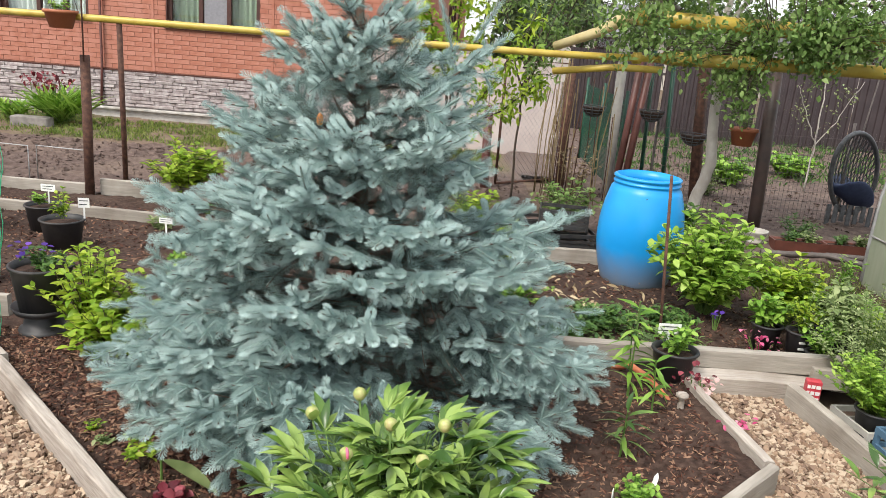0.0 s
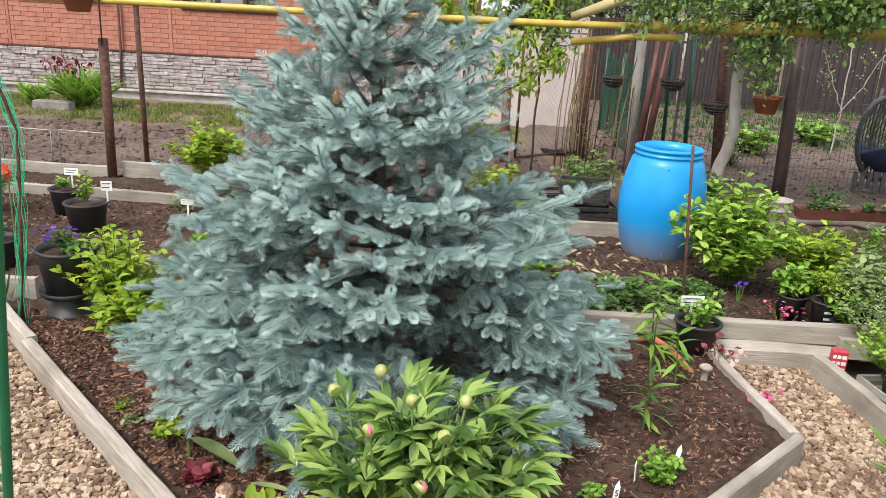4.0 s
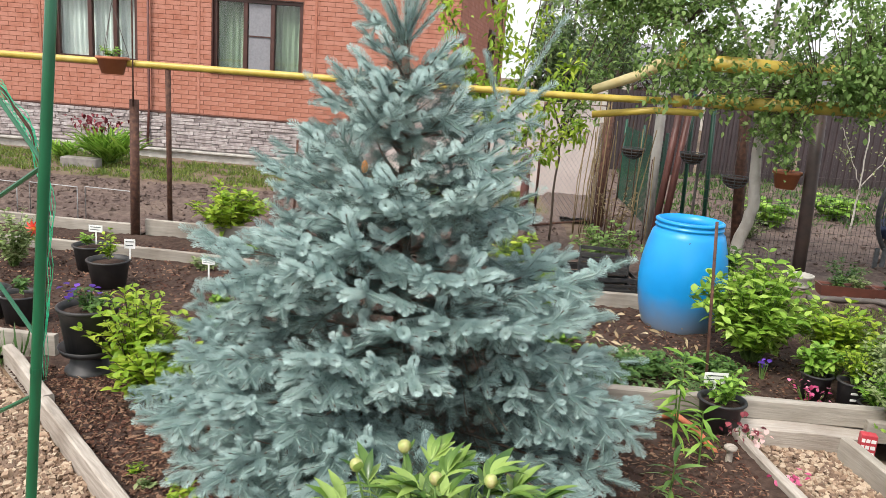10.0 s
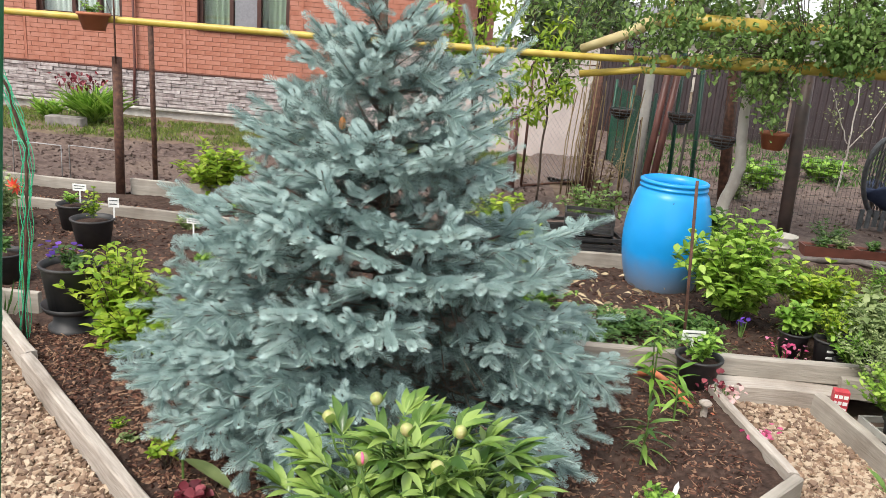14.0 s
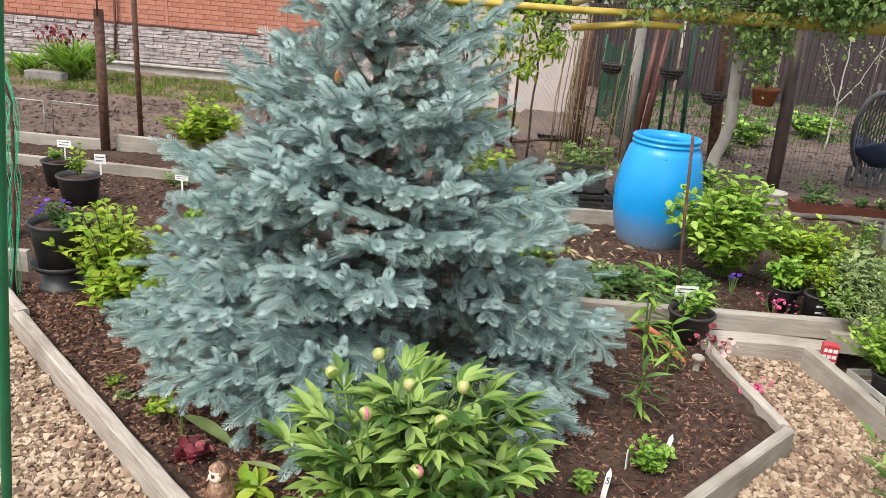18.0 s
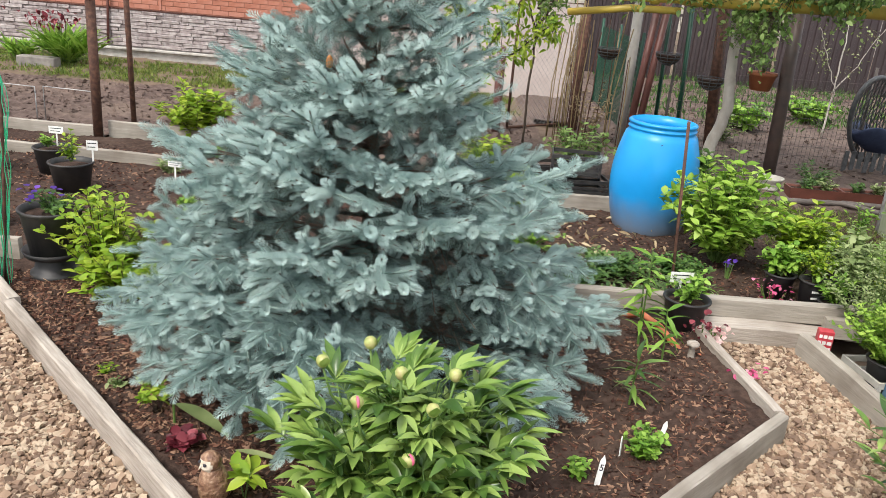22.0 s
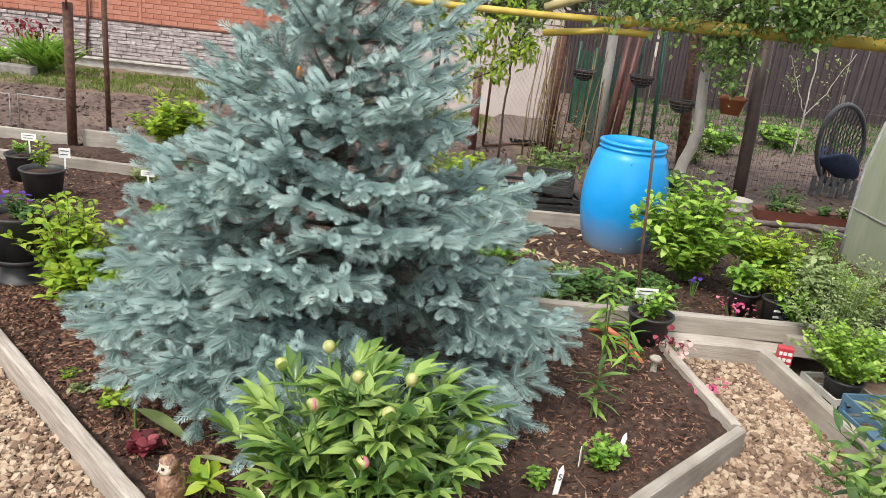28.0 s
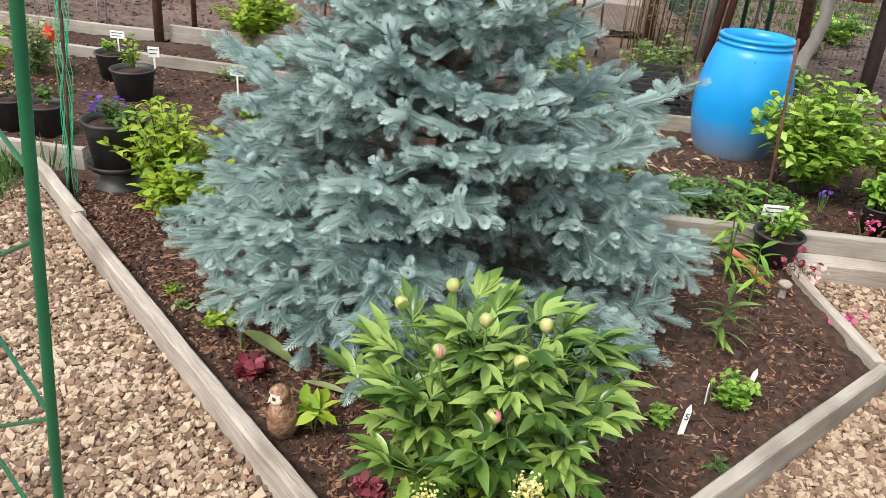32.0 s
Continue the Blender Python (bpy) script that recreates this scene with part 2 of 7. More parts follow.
M_gravel = material("tan_gravel", [(0.17, 0.113, 0.08), (0.235, 0.153, 0.103), (0.295, 0.203, 0.138), (0.335, 0.243, 0.17), (0.42, 0.33, 0.24)], 0.8, 3, 3, 0.3, 60, island=0.85, spec=0.3)
M_gravelbed = material("gravel_dust", [(0.13, 0.085, 0.06), (0.22, 0.15, 0.1), (0.3, 0.22, 0.15)], 0.95, 45, 8, 0.9, 60, spec=0.2)
M_board = material("weathered_board", [(0.29, 0.25, 0.215), (0.39, 0.345, 0.3), (0.46, 0.415, 0.365)], 0.85, 5, 9, 0.5, 12, stretch=(1.2, 14, 14), obj_var=0.25, spec=0.25, stain=(0.12, 0.09, 0.065), stain_scale=3.5, stain_amount=0.4)
M_greyboard = material("old_grey_board", [(0.27, 0.245, 0.21), (0.33, 0.3, 0.258), (0.4, 0.365, 0.315)], 0.85, 4, 9, 0.35, 12, stretch=(1.0, 9, 9), obj_var=0.2, spec=0.25, stain=(0.15, 0.12, 0.095), stain_scale=4, stain_amount=0.5)
M_brick = material("orange_red_brick", [(0.33, 0.125, 0.082), (0.385, 0.16, 0.11), (0.43, 0.195, 0.142)], 0.85, 7, 6, 0.2, 60, island=0.25, obj_var=0.25, spec=0.3)
M_mortar = material("dark_mortar", [(0.2, 0.08, 0.055), (0.27, 0.12, 0.08)], 0.9, 20, 5)
M_plinth = material("grey_stone_cladding", [(0.22, 0.18, 0.178), (0.34, 0.295, 0.29), (0.45, 0.41, 0.4)], 0.9, 14, 10, 1.0, 26, island=0.25, spec=0.3)
M_plinthjoint = material("cladding_joint", [(0.21, 0.175, 0.17), (0.3, 0.26, 0.255)], 0.9, 20, 4)
M_concrete = material("rough_concrete", [(0.3, 0.29, 0.27), (0.45, 0.43, 0.4), (0.55, 0.53, 0.5)], 0.9, 8, 8, 0.4, 40, stain=(0.22, 0.2, 0.17), spec=0.3)
M_brownframe = material("dark_brown_frame", [(0.05, 0.018, 0.014), (0.075, 0.028, 0.02)], 0.4, 10)
M_curtain = material("white_net_curtain", [(0.45, 0.52, 0.47), (0.68, 0.72, 0.68)], 0.9, 4, 3, stretch=(8, 1, 0.4))
M_greencurtain = material("green_curtain", [(0.14, 0.2, 0.13), (0.24, 0.31, 0.2)], 0.9, 4, 3, stretch=(9, 1, 0.4))
M_screen = material("grey_insect_screen", [(0.2, 0.2, 0.22), (0.25, 0.25, 0.27)], 0.8, 30)
M_roof = material("dark_roof_sheet", [(0.04, 0.035, 0.035), (0.06, 0.055, 0.055)], 0.5, 8)
M_yellow = material("yellow_gas_pipe_paint", [(0.37, 0.265, 0.035), (0.46, 0.34, 0.055), (0.52, 0.41, 0.1)], 0.45, 6, 6, 0.1, 40, stain=(0.3, 0.2, 0.05), stain_scale=7, stain_amount=0.4)
# paler copy of the pipe yellow: light on the slanted elbow, put into colour
M_lityellow = material("pale_lit_yellow_pipe", [(0.62, 0.5, 0.24), (0.72, 0.62, 0.36)], 0.5, 6, 6)
M_rust = material("rusty_steel", [(0.045, 0.022, 0.016), (0.085, 0.042, 0.03), (0.15, 0.07, 0.045)], 0.8, 25, 8, 0.4, 80, spec=0.35)
M_darkpost = material("brown_painted_steel", [(0.045, 0.032, 0.03), (0.075, 0.052, 0.048)], 0.55, 10, 6, 0.1, stain=(0.12, 0.07, 0.05), stain_scale=5, stain_amount=0.4)
M_redpost = material("oxblood_painted_steel", [(0.1, 0.035, 0.03), (0.15, 0.055, 0.045)], 0.5, 10, 6, stain=(0.06, 0.03, 0.025), stain_scale=6)
M_greypole = material("grey_pole", [(0.3, 0.29, 0.27), (0.45, 0.43, 0.4)], 0.7, 8, 7, 0.2, 40)
M_blue = material("blue_plastic", [(0.006, 0.24, 0.6), (0.012, 0.31, 0.72)], 0.36, 3, 4, 0.03, 30, spec=0.45)
M_blackplastic = material("black_plastic", [(0.012, 0.012, 0.013), (0.028, 0.028, 0.03)], 0.55, 14, 5, stain=(0.08, 0.07, 0.06), stain_scale=9, stain_amount=0.35)
M_terracotta = material("terracotta_plastic", [(0.3, 0.095, 0.04), (0.38, 0.13, 0.06)], 0.55, 9, 5)
M_greenpaint = material("green_enamel_tube", [(0.004, 0.075, 0.032), (0.008, 0.11, 0.045)], 0.3, 12, 4, spec=0.5)
M_greennet = material("green_plastic_net", [(0.02, 0.42, 0.2), (0.05, 0.55, 0.3)], 0.5, 9)
M_greenfence = material("green_coated_wire", [(0.004, 0.045, 0.026), (0.008, 0.07, 0.04)], 0.5, 9)
M_wire = material("dark_wire", [(0.07, 0.06, 0.055), (0.12, 0.1, 0.09)], 0.6, 20)
M_galv = material("galvanised_wire", [(0.3, 0.3, 0.3), (0.42, 0.42, 0.42)], 0.5, 20, metal=0.5)
M_brownfence = material("brown_profiled_sheet", [(0.034, 0.024, 0.026), (0.05, 0.036, 0.038)], 0.5, 3, 5)
M_panel = material("pinkish_cement_sheet", [(0.42, 0.35, 0.33), (0.56, 0.49, 0.46)], 0.9, 3, 8, 0.2, 20, stain=(0.36, 0.3, 0.28))
M_bark = material("spruce_bark", [(0.05, 0.034, 0.026), (0.1, 0.065, 0.046), (0.15, 0.1, 0.07)], 0.9, 25, 8, 0.6, 60)
M_palebark = material("pale_grey_bark", [(0.28, 0.25, 0.22), (0.44, 0.41, 0.37), (0.54, 0.51, 0.47)], 0.9, 9, 8, 0.5, 40, stretch=(1, 1, 0.3), stain=(0.2, 0.17, 0.14), stain_scale=6)
M_darkbark = material("dark_twig_bark", [(0.05, 0.035, 0.027), (0.1, 0.075, 0.055)], 0.9, 20, 6, 0.3)
M_stem = material("green_stem", [(0.07, 0.14, 0.025), (0.12, 0.2, 0.045)], 0.6, 12)
M_needle = material("blue_spruce_needles", [(0.28, 0.395, 0.38), (0.405, 0.535, 0.515), (0.52, 0.64, 0.615)], 0.6, 5, 4, island=0.15, spec=0.3, thin=0.16)
M_twig = material("needle_clad_twig", [(0.16, 0.225, 0.205), (0.22, 0.3, 0.275), (0.28, 0.36, 0.33)], 0.7, 20, 4, spec=0.2)
# older growth is greener; the extra darkness puts crown shade into the colour
M_shadedneedle = material("older_needles_shade_toned", [(0.05, 0.08, 0.07), (0.09, 0.135, 0.12), (0.14, 0.195, 0.175)], 0.65, 5, 4, island=0.3, spec=0.3, thin=0.1)


# dried mud fades out up the foot of the barrel
nt_ = M_blue.node_tree
tcb, sepz, mapz, mixb, nzb, addb = (nt_.nodes.new("ShaderNode" + k) for k in ("TexCoord", "SeparateXYZ", "MapRange", "MixRGB", "TexNoise", "Math"))
nt_.links.new(tcb.outputs["Object"], sepz.inputs[0])
nzb.inputs["Scale"].default_value, nzb.inputs["Detail"].default_value = 9, 6
nt_.links.new(tcb.outputs["Object"], nzb.inputs["Vector"])
addb.operation = "MULTIPLY_ADD"
nt_.links.new(nzb.outputs["Fac"], addb.inputs[0])
addb.inputs[1].default_value = -0.12
nt_.links.new(sepz.outputs["Z"], addb.inputs[2])
nt_.links.new(addb.outputs[0], mapz.inputs["Value"])
mapz.inputs["From Min"].default_value, mapz.inputs["From Max"].default_value = 0.24, -0.06
mapz.inputs["To Max"].default_value = 0.85
bsb = nt_.nodes["Principled BSDF"]
old_color = bsb.inputs["Base Color"].links[0].from_socket
nt_.links.new(mapz.outputs[0], mixb.inputs["Fac"])
nt_.links.new(old_color, mixb.inputs["Color1"])
mixb.inputs["Color2"].default_value = (0.2, 0.185, 0.17, 1)
nt_.links.new(mixb.outputs[0], bsb.inputs["Base Color"])


def foliage(name, dark, mid, light, rough=0.5, thin=0.3, spec=0.4):
    return material(name, [dark, mid, light], rough, 6, 3, island=0.55, spec=spec, thin=thin)


M_peony = foliage("peony_leaf", (0.044, 0.102, 0.019), (0.122, 0.218, 0.038), (0.285, 0.4, 0.1), 0.3, 0.2, 0.5)
M_lime = foliage("lime_green_leaf", (0.15, 0.27, 0.015), (0.27, 0.4, 0.03), (0.4, 0.5, 0.06), 0.5, 0.35)
M_fresh = foliage("fresh_green_leaf", (0.11, 0.24, 0.025), (0.2, 0.37, 0.045), (0.32, 0.49, 0.09), 0.5, 0.32)
M_hydrangea = foliage("hydrangea_leaf", (0.14, 0.27, 0.025), (0.25, 0.41, 0.05), (0.38, 0.53, 0.1), 0.5, 0.34)
M_weed = foliage("low_weed_leaf", (0.06, 0.11, 0.03), (0.1, 0.17, 0.05), (0.16, 0.24, 0.08), 0.6, 0.28)
M_straw = foliage("dry_leaf", (0.3, 0.22, 0.12), (0.42, 0.33, 0.2), (0.55, 0.46, 0.3), 0.7, 0.2)
M_mid = foliage("mid_green_leaf", (0.035, 0.09, 0.018), (0.07, 0.15, 0.03), (0.12, 0.22, 0.05), 0.55, 0.28)
M_apple = foliage("apple_leaf", (0.1, 0.18, 0.045), (0.17, 0.28, 0.075), (0.27, 0.38, 0.13), 0.5, 0.42, 0.25)
M_dull = foliage("dull_far_leaf", (0.05, 0.09, 0.035), (0.09, 0.14, 0.055), (0.14, 0.2, 0.085), 0.7, 0.25)
M_grey = foliage("grey_green_leaf", (0.15, 0.21, 0.07), (0.24, 0.31, 0.12), (0.35, 0.41, 0.19), 0.6, 0.3)
M_grass = foliage("grass_blade", (0.08, 0.13, 0.02), (0.14, 0.2, 0.035), (0.22, 0.27, 0.06), 0.6, 0.3)
M_purpleleaf = foliage("wine_red_leaf", (0.09, 0.012, 0.02), (0.2, 0.03, 0.045), (0.34, 0.08, 0.1), 0.5, 0.3)
M_dryreed = foliage("dry_stalk", (0.16, 0.11, 0.06), (0.26, 0.19, 0.1), (0.36, 0.28, 0.16), 0.8, 0.1)
M_conifer = foliage("far_conifer_needles", (0.1, 0.14, 0.09), (0.14, 0.18, 0.12), (0.19, 0.23, 0.16), 0.8, 0.1)
M_white = material("white_plastic_tag", [(0.7, 0.7, 0.68), (0.82, 0.82, 0.8)], 0.5, 20)
M_ink = material("dark_ink", [(0.02, 0.02, 0.03), (0.03, 0.03, 0.04)], 0.6, 20)
M_red = material("red_plastic", [(0.42, 0.035, 0.05), (0.54, 0.06, 0.08)], 0.45, 12)
M_orange = material("orange_hose_rubber", [(0.5, 0.14, 0.06), (0.62, 0.2, 0.09)], 0.5, 12)
M_pink = foliage("pink_petal", (0.5, 0.05, 0.16), (0.65, 0.14, 0.28), (0.78, 0.34, 0.45), 0.5, 0.3)
M_palepink = foliage("pale_pink_petal", (0.62, 0.38, 0.36), (0.72, 0.5, 0.48), (0.8, 0.62, 0.58), 0.5, 0.3)
M_violet = foliage("violet_petal", (0.05, 0.015, 0.2), (0.1, 0.03, 0.34), (0.18, 0.07, 0.48), 0.5, 0.3)
M_redpetal = foliage("red_petal", (0.55, 0.02, 0.015), (0.72, 0.05, 0.03), (0.8, 0.16, 0.1), 0.5, 0.2)
M_bud = material("peony_bud_skin", [(0.2, 0.27, 0.06), (0.34, 0.38, 0.12), (0.48, 0.44, 0.22)], 0.45, 45, 5, stain=(0.3, 0.2, 0.1), stain_scale=60, stain_amount=0.5)
M_budpink = material("peony_bud_petal", [(0.55, 0.06, 0.16), (0.7, 0.2, 0.3)], 0.5, 25, 3)
M_cream = foliage("cream_floret", (0.55, 0.5, 0.14), (0.7, 0.66, 0.28), (0.8, 0.78, 0.45), 0.6, 0.3)
M_owl = material("glazed_brown_ceramic", [(0.11, 0.05, 0.03), (0.23, 0.125, 0.075), (0.42, 0.28, 0.18)], 0.4, 55, 6, 0.7, 110, spec=0.5, stain=(0.12, 0.055, 0.03), stain_scale=22, stain_amount=0.6)
M_owlface = material("cream_glaze", [(0.5, 0.42, 0.33), (0.66, 0.6, 0.5)], 0.4, 30, 4)
M_greytan = material("grey_tan_plastic", [(0.36, 0.34, 0.3), (0.5, 0.48, 0.43)], 0.6, 12, 5)
M_cushion = material("navy_cushion_cloth", [(0.02, 0.032, 0.075), (0.035, 0.052, 0.11)], 0.9, 20, 6, 0.3, 150)
M_rattan = material("charcoal_rattan", [(0.05, 0.055, 0.06), (0.1, 0.105, 0.115)], 0.6, 30, 4)
M_poly = material("milky_polycarbonate", [(0.3, 0.34, 0.24), (0.4, 0.43, 0.32)], 0.35, 2, 5, 0.05, 8, stretch=(1, 6, 1), thin=0.3, stain=(0.24, 0.29, 0.18), stain_scale=1.3)
M_bluecrate = material("blue_crate_plastic", [(0.06, 0.125, 0.19), (0.1, 0.18, 0.26)], 0.5, 10)
M_amber = material("amber_resin", [(0.5, 0.16, 0.02), (0.6, 0.25, 0.04)], 0.4, 20)

M_glass = bpy.data.materials.new("window_glass")
M_glass.use_nodes = True
gb = M_glass.node_tree.nodes["Principled BSDF"]
gb.inputs["Base Color"].default_value = (0.9, 0.95, 0.95, 1)
gb.inputs["Roughness"].default_value, gb.inputs["IOR"].default_value, gb.inputs["Transmission Weight"].default_value = 0.02, 1.5, 1.0

# ---- ground ----
def sheet(x0, y0, x1, y1, nx, ny, height):
    xs, ys = np.linspace(x0, x1, nx), np.linspace(y0, y1, ny)
    V = np.array([(x, y, height(x, y)) for y in ys for x in xs])
    i = np.arange((nx - 1) * (ny - 1))
    a = i // (nx - 1) * nx + i % (nx - 1)
    return V, np.stack([a, a + 1, a + nx + 1, a + nx], 1)


ground_geo = sheet(-300, -60, 300, 600, 61, 67, lambda x, y: -0.11)
ground = part("ground", ground_geo, M_yard, label="bare trodden garden earth with weeds", kind="structure")
ground["category"] = "ground"


def soil_height(x, y, base, amp):
    mound = 0.045 * min(1.0, max(0.0, (x - 0.65) / 0.55)) if base > 0.02 and 1.2 < y < 2.6 and x < 1.5 else 0.0  # earth heaped against the split board
    mound -= 0.085 * min(1.0, max(0.0, (y - 9.6) / 1.6)) if x < 0.95 and 8.65 < y < 12 else 0.0  # the bank falls towards the house
    return base + mound + amp * (0.6 * wobble(x, y, 3.0, 3) + 0.5 * wobble(x, y, 11, 5) + 0.35 * wobble(x, y, 31, 9))


def in_poly(x, y, poly):
    inside = False
    for (ax, ay), (bx, by) in zip(poly, poly[1:] + poly[:1]):
        if (ay > y) != (by > y) and x < (bx - ax) * (y - ay) / (by - ay) + ax:
            inside = not inside
    return inside


def poly_soil(name, poly, step, base, amp, mat, label, category="soil"):
    """A bumpy sheet of earth cut to a plan."""
    xs, ys = [p[0] for p in poly], [p[1] for p in poly]
    x0, y0 = min(xs), min(ys)
    nx, ny = int((max(xs) - x0) / step) + 2, int((max(ys) - y0) / step) + 2
    idx, V, F = {}, [], []
    for j in range(ny - 1):
        for i in range(nx - 1):
            if in_poly(x0 + (i + 0.5) * step, y0 + (j + 0.5) * step, poly):
                q = []
                for a, b in ((i, j), (i + 1, j), (i + 1, j + 1), (i, j + 1)):
                    if (a, b) not in idx:
                        idx[a, b] = len(V)
                        x, y = x0 + a * step, y0 + b * step
                        V.append((x, y, soil_height(x, y, base, amp)))
                    q.append(idx[a, b])
                F.append(q)
    ob = part(name, (np.array(V), np.array(F)), mat, label=label, smooth=True, kind="structure")
    ob["category"] = category
    return ob


BED = [(0.0, 0.2), (1.41, 1.62), (1.33, 2.6), (1.0, 2.66), (-2.4, 2.66), (-2.42, 2.52)]
CHIPS = [chip_shape(k) for k in range(8)]
poly_soil("soil_spruce_bed", BED, 0.022, 0.035, 0.03, M_soil, "dark moist soil with bark mulch under the spruce")
poly_soil("soil_kitchen_garden", [(-2.42, 2.66), (4.2, 2.66), (4.2, 5.3), (1.0, 5.75), (-6.5, 5.75), (-6.5, 2.85), (-2.42, 2.85)], 0.035, 0.005, 0.03, M_soil, "loose dark mulched soil round the barrel and pots")
poly_soil("soil_lane", [(0.05, 8.8), (2.0, 8.8), (2.0, 10.95), (0.05, 10.95)], 0.08, -0.01, 0.03, M_field, "bare trodden soil behind the wire gate")
poly_soil("soil_field", [(-12, 5.85), (1.0, 5.85), (1.0, 8.7), (-12, 8.7)], 0.05, 0.0, 0.07, M_field, "bare dug field soil with clods")
poly_soil("soil_orchard", [(1.0, 5.3), (9, 5.3), (12, 14.8), (2.2, 14.8)], 0.07, 0.0, 0.05, M_field, "bare orchard soil behind the wire fence")
poly_soil("grass_bank", [(-12, 8.7), (0.9, 8.7), (0.9, 11.6), (-12, 11.6)], 0.1, 0.0, 0.05, M_yard, "grassy strip of earth beside the house", "grass")

# gravel paths
PATH_L = [(0.0, 0.12), (0.0, -1.8), (-3.2, -1.8), (-3.2, 2.8), (-2.45, 2.6)]
PATH_R = [(0.0, 0.14), (0.0, -1.8), (2.3, -1.8), (2.1, 1.1), (1.85, 2.55), (1.34, 2.55), (1.43, 1.62)]
for side, poly in (("west", PATH_L), ("east", PATH_R)):
    poly_soil("gravel_bed_" + side, poly, 0.03, -0.004, 0.01, M_gravelbed, "tan stone dust under the gravel", "path")


def stones(poly, count, seed, size=(0.0135, 0.031), z=0.0):
    r = np.random.default_rng(seed)
    xs, ys = [p[0] for p in poly], [p[1] for p in poly]
    P = []
    while len(P) < count:
        x, y = r.uniform(min(xs), max(xs)), r.uniform(min(ys), max(ys))
        if in_poly(x, y, poly):
            P.append((x, y, z))
    P = np.array(P)
    S = r.uniform(*size, len(P)) * r.choice([0.7, 1.0, 1.0, 1.25], len(P))
    P[:, 2] += r.uniform(-0.004, 0.012, len(P))
    D = np.stack([np.cos(a := r.uniform(0, 6.3, len(P))), np.sin(a), r.normal(0, 0.3, len(P))], 1)
    return P, frames_along(D, r.normal(0, 0.4, len(P))), S


STONES = [stone_shape(k) for k in range(8)]
gravel_seen = {"west": [(-0.2, 0.27), (-0.35, -0.25), (-1.4, -0.2), (-2.6, 1.0), (-2.6, 2.6), (-2.5, 2.57)],
               "east": [(0.2, 0.33), (0.6, -0.1), (2.05, 0.3), (2.08, 1.2), (1.86, 2.5), (1.37, 2.5), (1.465, 1.63)]}
for side, poly in gravel_seen.items():
    geos = []
    P, R, S = stones(poly, 18000 if side == "west" else 14500, 11 if side == "west" else 12)
    for k in range(8):
        geos.append(scatter(STONES[k], P[k::8], R[k::8], S[k::8]))
    tagged(flat(part("gravel_" + side, stack(geos), M_gravel, label="loose tan and cream crushed gravel on the path", kind="stuff")), category="gravel")


# ---- boards round the beds ----
def plank(p0, p1, height, thick, z0=0.0, mat=M_board, label="weathered grey wooden edging board set on edge", lean=0.0, cat="board", name="edging_board", seed=0):
    """A sawn board on edge from p0 to p1, slightly warped, with worn corners."""
    (x0, y0), (x1, y1) = p0, p1
    L = math.hypot(x1 - x0, y1 - y0)
    r = np.random.default_rng(seed + 3)
    n = max(4, int(L / 0.12))
    b = 0.006
    sec = [(-thick / 2 + b, 0), (thick / 2 - b, 0), (thick / 2, b), (thick / 2, height - b), (thick / 2 - b, height), (-thick / 2 + b, height), (-thick / 2, height - b), (-thick / 2, b)]
    V, F = [], []
    for i in range(n + 1):
        s = i / n
        dy, dz = 0.008 * math.sin(s * 3.1 + seed), 0.006 * math.sin(s * 4.7 + seed * 2)
        for y, z in sec:
            V.append((s * L + r.normal(0, 0.001), y + dy + lean * z + r.normal(0, 0.0012), z + (dz if z > b else 0) + r.normal(0, 0.0012)))
    F = [(8 * k + i, 8 * k + (i + 1) % 8, 8 * k + 8 + (i + 1) % 8, 8 * k + 8 + i) for k in range(n) for i in range(8)]
    F += [tuple(range(7, -1, -1)), tuple(range(8 * n, 8 * n + 8))]
    ob = part(name, (V, F), mat)
    ob.matrix_basis = pose(x0, y0, z0, 0, 0, math.degrees(math.atan2(y1 - y0, x1 - x0)))
    return tagged(ob, label, cat, "garden edging boards")


plank((0.03, 0.1), (-1.94, 2.045), 0.145, 0.05, -0.03, seed=1)
plank((-1.92, 2.075), (-2.45, 2.58), 0.155, 0.05, -0.03, seed=2)
plank((1.45, 1.63), (0.05, 0.21), 0.15, 0.045, -0.03, mat=M_greyboard, seed=3)
plank((1.43, 1.64), (1.335, 2.46), 0.15, 0.045, -0.03, seed=4, label="split narrow wooden edging board with a broken edge")
plank((0.3, 2.73), (2.75, 2.71), 0.105, 0.05, -0.02, mat=M_board, seed=25)
plank((0.3, 2.68), (2.75, 2.66), 0.105, 0.06, 0.085, mat=M_greyboard, seed=5, label="thick grey board of the raised bed edge")
plank((1.36, 2.58), (2.05, 2.58), 0.105, 0.13, -0.02, mat=M_board, seed=6, label="thick grey beam laid as a step before the raised bed")
plank((1.86, 2.44), (2.04, 1.2), 0.15, 0.05, -0.03, mat=M_greyboard, seed=7)
plank((2.05, 1.18), (2.2, -0.5), 0.15, 0.045, -0.03, mat=M_greyboard, seed=8)
plank((-4.6, 2.8), (-2.3, 2.8), 0.15, 0.045, -0.02, mat=M_greyboard, seed=9)
plank((-4.9, 5.82), (-3.2, 5.79), 0.12, 0.04, -0.02, mat=M_greyboard, seed=10)
plank((-3.16, 5.86), (-1.75, 5.88), 0.16, 0.04, -0.02, mat=M_greyboard, seed=11)
plank((-5.0, 5.0), (-3.1, 4.97), 0.09, 0.05, 0.0, mat=M_greyboard, seed=12, label="pale bleached board dividing two soil beds")
plank((-3.08, 4.96), (-1.5, 4.9), 0.09, 0.05, 0.0, mat=M_greyboard, seed=13, label="pale bleached board dividing two soil beds")
